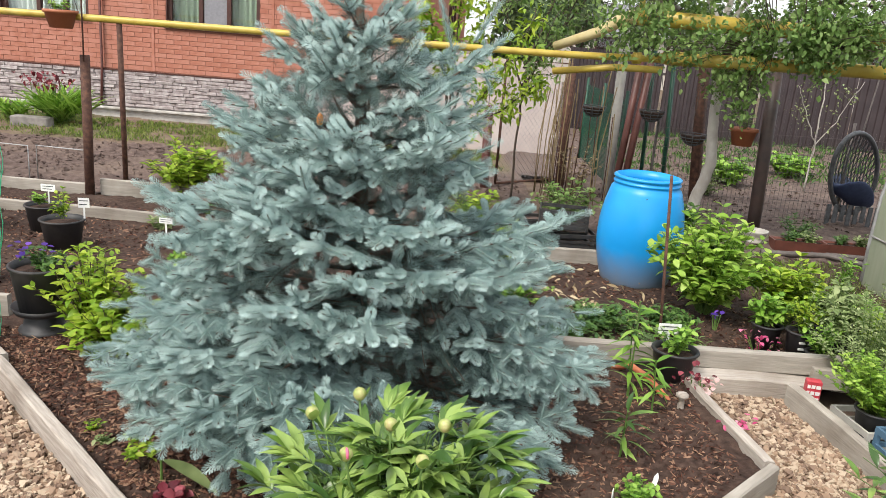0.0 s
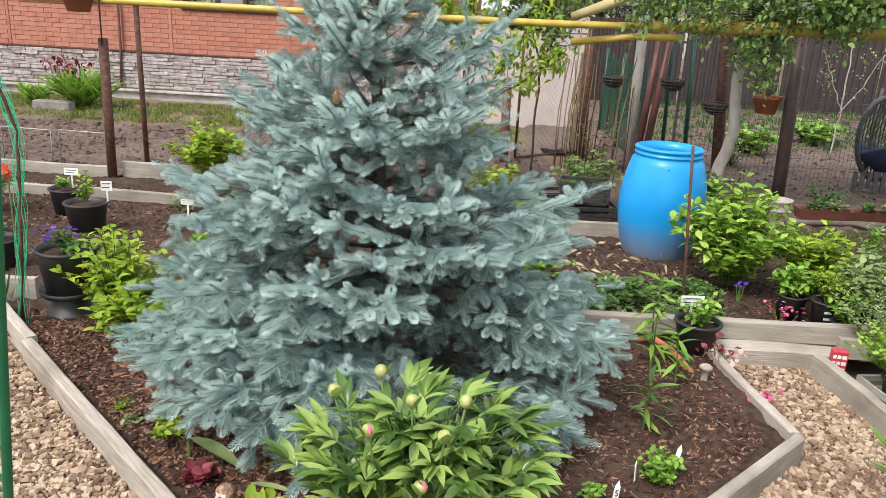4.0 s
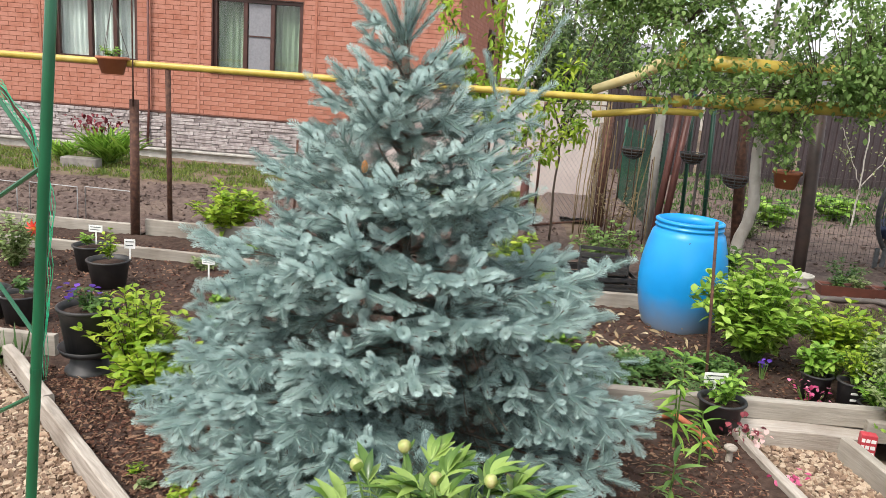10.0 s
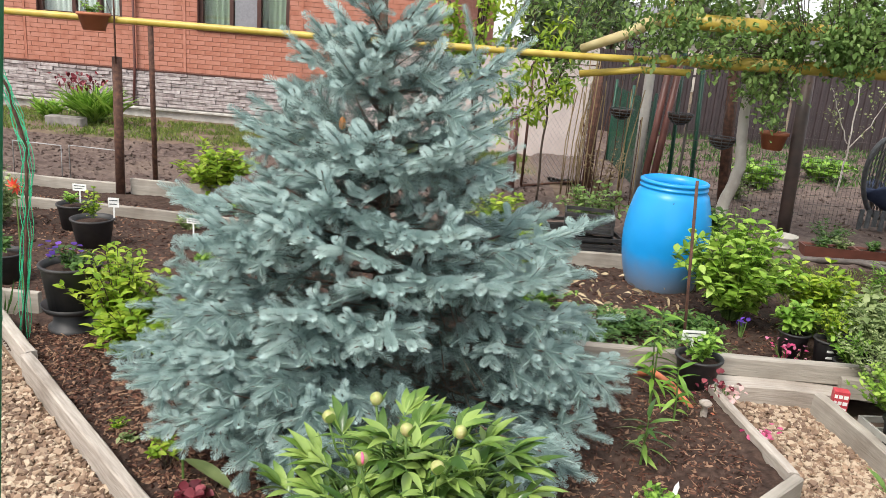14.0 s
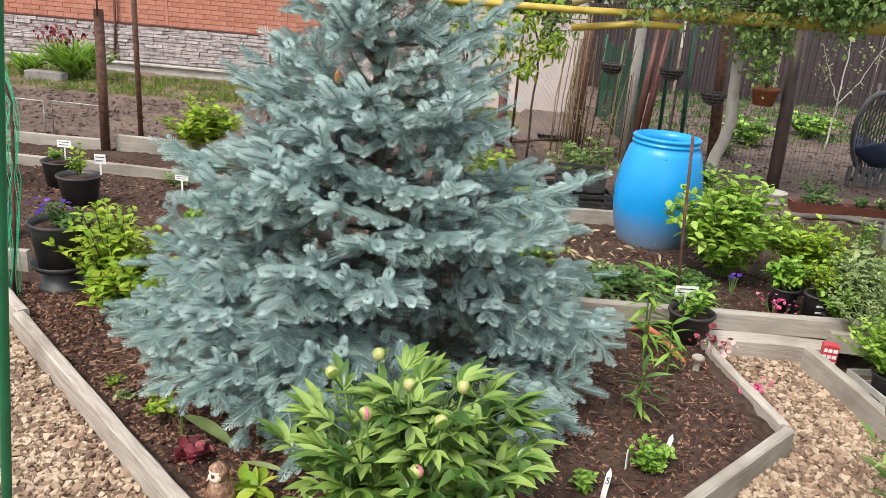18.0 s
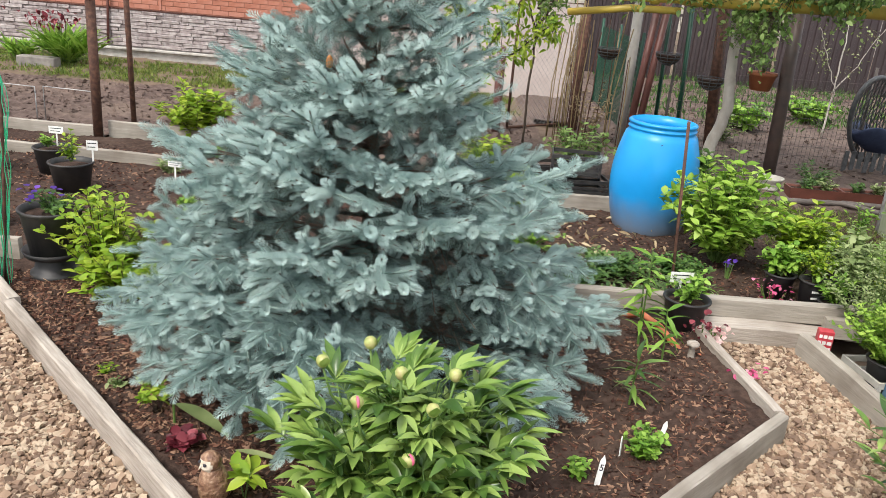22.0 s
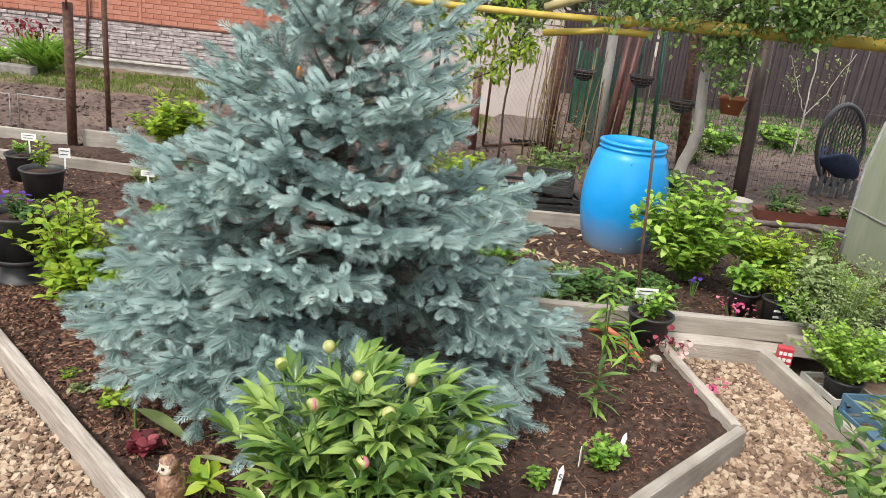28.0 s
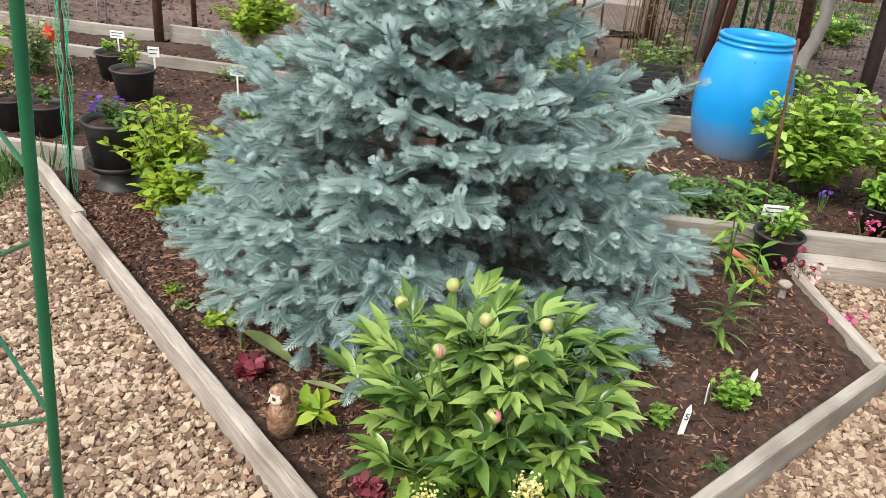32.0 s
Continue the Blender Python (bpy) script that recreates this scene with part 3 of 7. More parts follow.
plank((0.35, 4.78), (1.5, 4.76), 0.13, 0.045, -0.01, mat=M_greyboard, seed=14)
plank((2.05, 2.62), (2.75, 2.62), 0.12, 0.04, 0.03, mat=M_greyboard, seed=15)

# ---- brick house ----
HY = 11.95  # front wall plane
house = thing("house", -5, HY + 4, 0, "two-storey orange brick house with a grey stone plinth", "house")
HX, HZ = -5.0, HY + 4


def h_local(geo):
    return np.asarray(geo[0], float) - np.array((HX, HZ, 0)), geo[1]


WIN = [(-7.49, -6.03, 1.46, 2.61), (-4.75, -3.21, 1.43, 2.645)]
zs = [0.66, 1.43, 1.46, 2.61, 2.645, 5.05]
xs = [-12.0, -7.49, -6.03, -4.75, -3.21, -0.6]


def grid_wall(xs, zs, holes, y0, y1):
    """One connected wall with openings cut through it."""
    V = [(x, y, z) for y in (y0, y1) for z in zs for x in xs]
    nx, nz = len(xs), len(zs)
    at = lambda i, k, j: j * nx * nz + k * nx + i
    solid = lambda i, k: 0 <= i < nx - 1 and 0 <= k < nz - 1 and not any(a < (xs[i] + xs[i + 1]) / 2 < b and c < (zs[k] + zs[k + 1]) / 2 < d for a, b, c, d in holes)
    F = []
    for i in range(nx - 1):
        for k in range(nz - 1):
            if solid(i, k):
                F += [(at(i, k, 0), at(i + 1, k, 0), at(i + 1, k + 1, 0), at(i, k + 1, 0)), (at(i, k, 1), at(i, k + 1, 1), at(i + 1, k + 1, 1), at(i + 1, k, 1))]
                for di, dk, p, q in ((-1, 0, (i, k), (i, k + 1)), (1, 0, (i + 1, k + 1), (i + 1, k)), (0, -1, (i + 1, k), (i, k)), (0, 1, (i, k + 1), (i + 1, k + 1))):
                    if not solid(i + di, k + dk):
                        F.append((at(*p, 0), at(*q, 0), at(*q, 1), at(*p, 1)))
    return V, F


wall_front = part("wall", h_local(grid_wall(xs, zs, WIN, HY, HY + 0.38)), M_mortar, house)
SIDE0, SIDE1 = Vector((-0.6, HY, 0)), Vector((0.25, 22.0, 0))
sd = (SIDE1 - SIDE0).normalized()
side_len = (SIDE1 - SIDE0).length
side_deg = math.degrees(math.atan2(sd.y, sd.x))
side_m = pose(SIDE0.x, SIDE0.y, 0, 0, 0, side_deg)
wall_side = part("wall", h_local(moved(box(0.01, 0, 0, side_len, 0.38, 5.05), side_m)), M_mortar, house)
part("wall", h_local(box(-12, HY + 0.4, 0, -11.7, 22, 5.05)), M_mortar, house)
part("wall", h_local(box(-12, 22, 0, 0.2, 22.3, 5.05)), M_mortar, house)

BL, BH, GAP = 0.25, 0.0665, 0.01
brick_mesh = bpy.data.meshes.new("brick")
bv, bf = box(0, -0.005, 0, BL, 0.04, BH, 0.003)
brick_mesh.from_pydata(bv, [], bf)
brick_mesh.materials.append(M_brick)
near_bricks, rest = [], []
z, row = 0.69, 0
while z < 4.95:
    x = -11.9 - (0.13 if row % 2 else 0)
    while x < -0.62:
        x1 = min(x + BL, -0.605)
        spans = [(x, x1)]
        for a, b, c, d in WIN:
            if z + BH > c - 0.01 and z < d + 0.01:
                spans = [(p, q) for s, e in spans for p, q in ((s, min(e, a - 0.005)), (max(s, b + 0.005), e)) if q - p > 0.03]
        for s, e in spans:
            if e - s > BL - 0.005 and -5.6 < s < -2.4 and 0.7 < z < 1.44:
                near_bricks.append((s, z))
            else:
                rest.append((s, z, e - s))
        x += BL + GAP
    z += BH + GAP
    row += 1
cube = tri(box(0, -0.005, 0, 1, 0.04, BH))
A = np.array(rest)
I3 = np.tile(np.eye(3), (len(A), 1, 1))
W = scatter(cube, np.stack([A[:, 0] - HX, np.full(len(A), HY - HZ), A[:, 1]], 1), I3, np.stack([A[:, 2], np.ones(len(A)), np.ones(len(A))], 1))
flat(part("bricks", W, M_brick, wall_front, kind="stuff"))
# bricks of the side wall
S2 = []
z, row = 0.69, 0
while z < 4.95:
    x = 0.005 + (0.13 if row % 2 else 0)
    while x < side_len - 0.3:
        if not any(a < x + 0.12 < b and c < z < d for a, b, c, d in ((5.0, 6.2, 1.4, 2.7), (5.0, 6.2, 3.3, 4.5), (2.2, 3.0, 3.3, 4.5))):
            S2.append((x, z))
        x += BL + GAP
    z += BH + GAP
    row += 1
B2 = np.array(S2)
W2 = scatter((cube[0] * (BL, 1, 1), cube[1]), np.stack([B2[:, 0], np.zeros(len(B2)), B2[:, 1]], 1), np.tile(np.eye(3), (len(B2), 1, 1)), np.ones(len(B2)))
flat(part("bricks", h_local(moved(W2, side_m)), M_brick, wall_side, kind="stuff"))
# plinth of stone cladding
plinth = part("plinth", h_local(join(box(-12, HY - 0.03, 0.06, -0.58, HY + 0.3, 0.655), moved(box(0, -0.03, 0.06, side_len, 0.3, 0.655), side_m))), M_plinthjoint, house, "grey split-stone cladding")
rs = np.random.default_rng(5)
clad = []
for k in range(10):
    x = -12 + rs.uniform(0, 0.2)
    while x < -0.7:
        w = rs.uniform(0.14, 0.42)
        e = min(x + w, -0.59)
        V, F = box(x, HY - 0.03 - rs.uniform(0.012, 0.04), 0.075 + k * 0.058, e - 0.006, HY - 0.02, 0.075 + k * 0.058 + 0.054, 0.008)
        V = np.array(V) + rs.normal(0, 0.004, (len(V), 3)) * (1, 1, 0.6)
        clad.append((x, (V, F)))
        x = e
stones_near = [g for x, g in clad if -5.2 < x < -2.6]
part("cladding", h_local(join(*[g for x, g in clad if not -5.2 < x < -2.6])), M_plinth, plinth, kind="stuff")
for g in stones_near:
    part("stone", h_local(g), M_plinth, plinth)
part("ledge", h_local(join(box(-12, HY - 0.16, 0.02, -0.5, HY + 0.1, 0.055, 0.005))), M_concrete, house, "pale cement drip ledge")
part("foundation", h_local(box(-12, HY - 0.1, -0.3, -0.53, HY + 0.2, 0.02)), M_concrete, house)
part("drip_cap", h_local(box(-12, HY - 0.055, 0.655, -0.56, HY + 0.05, 0.675)), M_brownframe, house, "dark metal cap strip over the plinth")
# brick pilaster and soldier frames round the windows
geos = []
for a, b, c, d in WIN:
    geos += [box(b + 0.2, HY - 0.016, 0.69, b + 0.24, HY + 0.02, d + 0.4), box(a - 0.24, HY - 0.016, 0.69, a - 0.2, HY + 0.02, d + 0.4)]
    geos += [box(a - 0.2, HY - 0.016, d + 0.1, b + 0.2, HY + 0.02, d + 0.16)]
for g in geos:
    part("trim", h_local(g), M_brick, house, "projecting brick trim")


def window(a, b, c, d, splits, curtain):
    """A three-light brown window set into the wall."""
    w = part("window", h_local(join(box(a, HY + 0.06, c, a + 0.07, HY + 0.14, d), box(b - 0.07, HY + 0.06, c, b, HY + 0.14, d),
                                    box(a + 0.07, HY + 0.06, d - 0.07, b - 0.07, HY + 0.14, d), box(a + 0.07, HY + 0.06, c, b - 0.07, HY + 0.14, c + 0.06))), M_brownframe, house, "dark brown window frame")
    edges = [a + 0.07] + [a + (b - a) * s for s in splits] + [b - 0.07]
    for s in splits:
        x = a + (b - a) * s
        part("mullion", h_local(box(x - 0.035, HY + 0.055, c + 0.06, x + 0.035, HY + 0.145, d - 0.07, 0.006)), M_brownframe, w)
    for x0, x1 in zip(edges, edges[1:]):
        g = part("pane", h_local(box(x0 + 0.01, HY + 0.1, c + 0.065, x1 - 0.01, HY + 0.106, d - 0.075)), M_glass, w)
        g.visible_shadow = False
    part("reveal", h_local(join(box(a - 0.004, HY + 0.0, c, a + 0.012, HY + 0.06, d), box(a, HY + 0.002, d - 0.012, b, HY + 0.06, d + 0.003))), M_brownframe, w)
    part("sill", h_local(box(a - 0.03, HY - 0.05, c - 0.03, b + 0.03, HY + 0.07, c, 0.004)), M_brownframe, w, "brown metal window sill")
    V, F = [], []
    n = 90
    for i in range(n + 1):
        x = a + (b - a) * i / n
        V += [(x, HY + 0.25 + 0.025 * math.sin(i * 1.1) + 0.012 * math.sin(i * 2.7), zz) for zz in (c, d)]
        if i < n:
            F.append((2 * i, 2 * i + 2, 2 * i + 3, 2 * i + 1))
    part("curtain", h_local((V, F)), curtain, w, "hanging pleated net curtain", smooth=True)
    part("room", h_local(box(a, HY + 0.38, c - 0.2, b, HY + 0.5, d + 0.2)), M_screen, w)
    return w


window(*WIN[0], (0.42, 0.72), M_curtain)
w_r = window(*WIN[1], (0.36, 0.66), M_greencurtain)
a, b, c, d = WIN[1]
part("insect_screen", h_local(join(box(a + 0.6, HY + 0.085, c + 0.07, a + 0.99, HY + 0.09, d - 0.08))), M_screen, w_r, "grey insect screen on the middle sash")
part("screen_bar", h_local(box(a + 0.6, HY + 0.07, 2.03, a + 0.99, HY + 0.088, 2.05)), M_brownframe, w_r)
for u0, u1, z0, z1 in ((5.0, 6.2, 1.4, 2.7), (5.0, 6.2, 3.3, 4.5), (2.2, 3.0, 3.3, 4.5)):
    sw = part("window", h_local(moved(join(box(u0, -0.07, z0, u0 + 0.1, 0.03, z1), box(u1 - 0.1, -0.07, z0, u1, 0.03, z1), box(u0 + 0.1, -0.07, z0, u1 - 0.1, 0.03, z0 + 0.08), box(u0 + 0.1, -0.07, z1 - 0.08, u1 - 0.1, 0.03, z1)), side_m)), M_brownframe, house, "brown window on the side wall")
    part("mullion", h_local(moved(box((u0 + u1) / 2 - 0.05, -0.06, z0 + 0.08, (u0 + u1) / 2 + 0.05, 0.02, z1 - 0.08), side_m)), M_brownframe, sw)
    part("pane", h_local(moved(box(u0 + 0.1, -0.012, z0 + 0.08, u1 - 0.1, -0.006, z1 - 0.08), side_m)), M_glass, sw)
RV = [(-12.6, HY - 0.5, 5.1), (-0.25, HY - 0.5, 5.1), (0.6, 22.5, 5.1), (-12.6, 22.5, 5.1), (-9, 17, 7.4), (-4, 17, 7.4)]
part("roof", h_local((RV + [(x, y, zz - 0.15) for x, y, zz in RV[:4]], [(0, 1, 5, 4), (1, 2, 5), (2, 3, 4, 5), (3, 0, 4), (0, 6, 7, 1), (1, 7, 8, 2), (2, 8, 9, 3), (3, 9, 6, 0), (9, 8, 7, 6)])), M_roof, house, "dark metal hipped roof")
part("rain_pipe", h_local(tube([(-5.81, HY - 0.07, 4.9), (-5.81, HY - 0.07, 0.75), (-5.83, HY - 0.1, 0.1)], 0.022, 8)), M_redpost, house, "thin brown downpipe", smooth=True)
# single bricks that the wall shows at close hand, low between the windows
for s, zz in near_bricks[:300]:
    ob = part("brick", brick_mesh, M_brick, wall_front)
    ob.location = (s - HX, HY - HZ, zz)
if len(near_bricks) > 300:
    N2 = np.array(near_bricks[300:])
    part("bricks", scatter((cube[0] * (BL, 1, 1), cube[1]), np.stack([N2[:, 0] - HX, np.full(len(N2), HY - HZ), N2[:, 1]], 1), np.tile(np.eye(3), (len(N2), 1, 1)), np.ones(len(N2))), M_brick, wall_front, kind="stuff")

# ---- gas pipes and posts ----
PY = 5.65


def bar(name, path, radius, mat, label, cat, n=12, group=""):
    p = np.asarray(path, float)
    o = p[0]
    ob = part(name, tube(p - o, radius, n), mat, smooth=True)
    ob.location = o
    return tagged(ob, label, cat, group)


pipe = thing("gas_pipe", -4.0, PY, 1.57, "long thin yellow gas pipe carried on steel posts", "pipe")
part("tube", tube([(-6, 0, 0.0), (0, 0, 0), (2.5, 0, 0.005), (4.85, 0, 0.02), (5.95, 0, 0.05)], 0.03, 12), M_yellow, pipe, smooth=True)
part("flange", tube([(5.55, 0, 0.04), (5.62, 0, 0.042)], 0.05, 14), M_yellow, pipe, smooth=True)
pipe2 = thing("gas_main", 1.9, PY, 1.63, "thick yellow gas main crossing the garden overhead", "pipe")
part("lower_tube", tube([(-0.02, 0, 0.0), (1.0, -0.02, 0.02), (2.4, -0.03, 0.03), (5.5, -0.05, 0.05)], 0.058, 16), M_yellow, pipe2, smooth=True)
part("reducer", tube([(-0.14, 0, -0.005), (-0.04, 0, 0)], [0.035, 0.06], 16), M_yellow, pipe2, smooth=True)
part("upper_tube", tube([(-0.35, 0.1, 0.32), (0.3, 0.1, 0.315), (2.4, 0.05, 0.3), (5.5, 0, 0.3)], 0.068, 16), M_yellow, pipe2, smooth=True)
part("elbow", tube([(-0.95, 0.6, 0.02), (-0.62, 0.35, 0.17), (-0.46, 0.18, 0.28), (-0.4, 0.12, 0.31), (-0.33, 0.1, 0.32)], [0.042, 0.047, 0.058, 0.06, 0.06], 16), M_lityellow, pipe2, "pale yellow elbow with the light on it in its colour", smooth=True)
part("weld", tube([(0.28, 0.1, 0.315), (0.31, 0.1, 0.315)], 0.074, 16), M_yellow, pipe2, smooth=True)
part("branch_tube", tube([(-0.1, -0.05, -0.1), (-0.5, 0, -0.11), (-1.0, 0.15, -0.19)], 0.03, 12), M_yellow, pipe2, smooth=True)
part("riser", tube([(-0.3, 0.15, 0.3), (-0.3, 0.15, 0.5)], 0.025, 10), M_yellow, pipe2, smooth=True)
bar("fence_post", [(-3.23, 5.77, -0.1), (-3.22, 5.77, 1.25)], 0.042, M_rust, "thick rusty steel pipe post beside the board", "post", group="rusty posts")
bar("fence_post", [(-2.98, 5.98, -0.1), (-2.86, 5.66, 1.55)], 0.024, M_rust, "thin rusty steel post under the gas pipe", "post", group="rusty posts")
bar("fence_post", [(-1.86, 6.3, -0.1), (-1.84, 6.3, 0.95)], 0.012, M_rust, "thin short rusty rod in the soil", "post", group="rusty posts")
tp = [(3.135, 6.33, -0.1), (3.1, 6.33, 0.8), (3.065, 6.33, 1.6)]
bar("support_post", tp, 0.062, M_darkpost, "thick dark brown steel post leaning under the gas main", "post", n=16)
bar("support_post", [(2.74, 7.0, -0.1), (2.65, 7.0, 0.9), (2.6, 7.0, 1.6)], 0.06, M_rust, "rusty brown square post behind the barrel", "post", n=4)
for i, (x, y, dx) in enumerate(((1.9, 7.3, 0.12), (1.98, 7.28, 0.14))):
    bar("support_post", [(x, y, -0.1), (x + dx, y, 1.62)], 0.038, M_redpost, "dark red steel pipe leaning under the gas main", "post", n=10)
bar("support_post", [(1.88, 7.5, -0.1), (1.86, 7.5, 1.9)], 0.055, M_greypole, "weathered grey pole beside the red pipes", "post")
bar("support_post", [(0.49, 7.6, -0.1), (0.46, 7.6, 0.95)], 0.05, M_redpost, "dark red gate post of the wire gate", "post")
bar("support_post", [(1.46, 8.3, -0.1), (1.43, 8.3, 1.4)], 0.06, M_rust, "thick rusty gate post of the wire gate", "post")


# ---- fences ----
def mesh_fence(name, p0, p1, z0, z1, dx, dz, r, mat, label, frame_r=0.0):
    """Welded wire: upright and level wires, joined, on posts."""
    ob = thing(name, p0[0], p0[1], 0, label, "fence", rz=math.degrees(math.atan2(p1[1] - p0[1], p1[0] - p0[0])))
    L = math.hypot(p1[0] - p0[0], p1[1] - p0[1])
    up = [tube([(x, 0, z0), (x, 0, z1)], r, 4, False) for x in np.arange(0, L, dx)]
    lv = [tube([(0, r * 2, z), (L, r * 2, z)], r, 4, False) for z in np.arange(z0, z1 + 0.01, dz)]
    part("wire_mesh", tri(join(*up, *lv)), mat, ob, kind="stuff")
    if frame_r:
        for x in np.arange(0, L + 0.1, max(1.0, L / max(1, round(L / 1.9)))):
            part("post", tube([(x, 0, -0.05), (x, 0, z1 + 0.1)], frame_r, 8), mat, ob, smooth=True)
    return ob


mesh_fence("wire_fence", (2.2, 6.95), (6.6, 7.6), 0.02, 1.0, 0.05, 0.1, 0.0022, M_wire, "dark welded wire mesh fence round the orchard", 0.016)
mesh_fence("green_fence", (2.05, 10.6), (2.02, 7.75), 0.05, 1.12, 0.055, 0.2, 0.004, M_greenfence, "green welded panel fence between the plots", 0.02)
bar("fence_post", [(2.46, 7.3, -0.1), (2.36, 7.3, 1.7)], 0.025, M_greenfence, "green square fence post with pale clips", "post", n=4)
bar("fence_post", [(2.25, 7.5, -0.1), (2.2, 7.5, 1.7)], 0.022, M_greenfence, "green square fence post with pale clips", "post", n=4)

gate = thing("wire_gate", 0.62, 7.75, 0, "closed chain-link gate in a thin steel frame", "gate", rz=40)
geos = []
for s in np.arange(-1.5, 1.15, 0.075):
    for sg in (1, -1):
        a0, b0 = (s, 0.05), (s + 1.4 * sg * 1.0, 1.45)
        pts = [(a0[0] + (b0[0] - a0[0]) * k, 0.0, a0[1] + 1.4 * k) for k in (0, 1)]
        x0, x1 = (pts[0][0], pts[1][0])
        k0, k1 = 0.0, 1.0
        if sg > 0:
            k0, k1 = max(0, -x0 / 1.4), min(1, (1.1 - x0) / 1.4)
        else:
            x0 = s + 1.5
            k0, k1 = max(0, (x0 - 1.1) / 1.4), min(1, x0 / 1.4)
        if k1 > k0 + 0.02:
            f = lambda k: ((x0 + sg * 1.4 * k), 0.004 * sg, 0.05 + 1.4 * k)
            geos.append(tube([f(k0), f(k1)], 0.0022, 4, False))
part("chain_link", tri(join(*geos)), M_galv, gate, kind="stuff")
part("gate_frame", tube([(0, 0, 0.04), (1.1, 0, 0.04), (1.1, 0, 1.45), (0, 0, 1.45), (0, 0, 0.05)], 0.016, 8), M_rust, gate, smooth=True)
# cement sheets behind the gate
for i in range(3):
    ob = part("fence_sheet", box(-1.08, -0.02, -0.1, 0.0, 0.02, 1.38 + 0.02 * (i % 2), 0.004), M_panel)
    ob.matrix_basis = pose(1.7 - 1.09 * i, 10.9 + 0.02 * i, 0, 0, 0, -2)
    tagged(ob, "pale pinkish cement sheet fence panel", "fence", "cement sheet panels")
# profiled sheet fence far behind the orchard
FY = 15.2
far = thing("sheet_fence", 2.4, FY, 0, "dark brown profiled metal sheet fence", "fence")
prof = []
x = 0.0
while x < 16:
    prof += [(x, 0), (x + 0.055, 0), (x + 0.07, -0.03), (x + 0.125, -0.03), (x + 0.14, 0)]
    x += 0.15
for i in range(0, 16, 2):
    pp = [(a, b) for a, b in prof if i <= a <= i + 1.99]
    V = [(a, b, zz) for a, b in pp for zz in (-0.12, 1.62)]
    part("sheet", (V, [(2 * k, 2 * k + 2, 2 * k + 3, 2 * k + 1) for k in range(len(pp) - 1)]), M_brownfence, far)
part("rail", box(0, 0.01, 1.2, 16, 0.05, 1.25), M_brownfence, far)


# ---- blue spruce ----
def shoot_shape(seed, length=0.08, rings=16, around=9, nl=0.0178, nw=0.0032, spread=1.0, up=0.12):
    """One year's shoot along +x: rings of short stiff needles round a twig, closing to a blunt tip."""
    r = np.random.default_rng(seed)
    V, F = [], []
    bend = r.uniform(-0.16, 0.04)
    for i in range(rings):
        s = (i + 0.2) / rings
        k = around if s < 0.9 else around + 1
        for j in range(k):
            w = 2 * math.pi * (j + 0.5 * (i % 2)) / k + r.normal(0, 0.1)
            lean = spread * (1.08 - 0.16 * s) + r.normal(0, 0.05)
            if s > 0.8:
                lean *= 1 - 0.62 * ((s - 0.8) / 0.2) ** 1.3 * (1.25 if j % 2 else 0.75)
            d = np.array([math.cos(lean), math.sin(lean) * math.cos(w), math.sin(lean) * math.sin(w) + up])
            d /= np.linalg.norm(d)
            p = np.array([length * s, 0.0028 * math.cos(w), 0.0028 * math.sin(w) + bend * length * s * s])
            a = np.cross((1.0, 0.0, 0.0), d)
            a /= np.linalg.norm(a) + 1e-9
            L = nl * r.uniform(0.9, 1.08) * (0.85 + 0.15 * min(1, s * 5)) * (0.85 if math.sin(w) < -0.5 else 1) * (1 - 0.25 * max(0, s - 0.8) / 0.2)
            n = len(V)
            V += [p - a * nw * 0.3, p + d * L * 0.86 + nw * 0.5 * a, p + d * L - nw * 0.2 * a]
            F += [(n, n + 1, n + 2)]
    return np.array(V), np.array(F)


SHOOTS = [shoot_shape(k, length=0.058 + 0.005 * k) for k in range(5)]
CORE = tri(lathe([(0.002, -0.002), (0.0045, 0.01), (0.0045, 0.045), (0.001, 0.058)], 4))
CORE = (CORE[0][:, [2, 1, 0]] * np.array([1, 1, -1]), CORE[1])
OLD = [shoot_shape(20 + k, rings=9, around=6, nl=0.018, spread=1.2, nw=0.003, up=0.05) for k in range(3)]
SX, SY = -0.31, 1.95
spruce = thing("spruce_tree", SX, SY, 0.02, "young blue spruce with dense silvery-blue needles in a mulched bed", "tree")


def axis(z):
    return np.array([-0.03 * z / 2.1 + 0.02 * math.sin(z * 2.2), 0.01 * math.sin(z * 3), z])


PROFILE = [(0.05, 0.9), (0.15, 1.06), (0.28, 1.1), (0.48, 1.04), (0.62, 0.9), (0.8, 0.86), (0.98, 0.84), (1.05, 0.68), (1.16, 0.6), (1.28, 0.62), (1.42, 0.52), (1.55, 0.44), (1.68, 0.34), (1.8, 0.26), (1.95, 0.2)]


def reach(z):
    return float(np.interp(z, [p[0] for p in PROFILE], [p[1] for p in PROFILE]))


trunk_z = np.linspace(0, 1.8, 24)
part("trunk", tube([axis(z) for z in trunk_z], [0.042 * (1 - z / 2.25) + 0.006 for z in trunk_z], 10), M_bark, spruce, smooth=True)
rb = np.random.default_rng(21)
UP = np.array([0, 0, 1.0])


def unit(v):
    return v / (np.linalg.norm(v) + 1e-9)


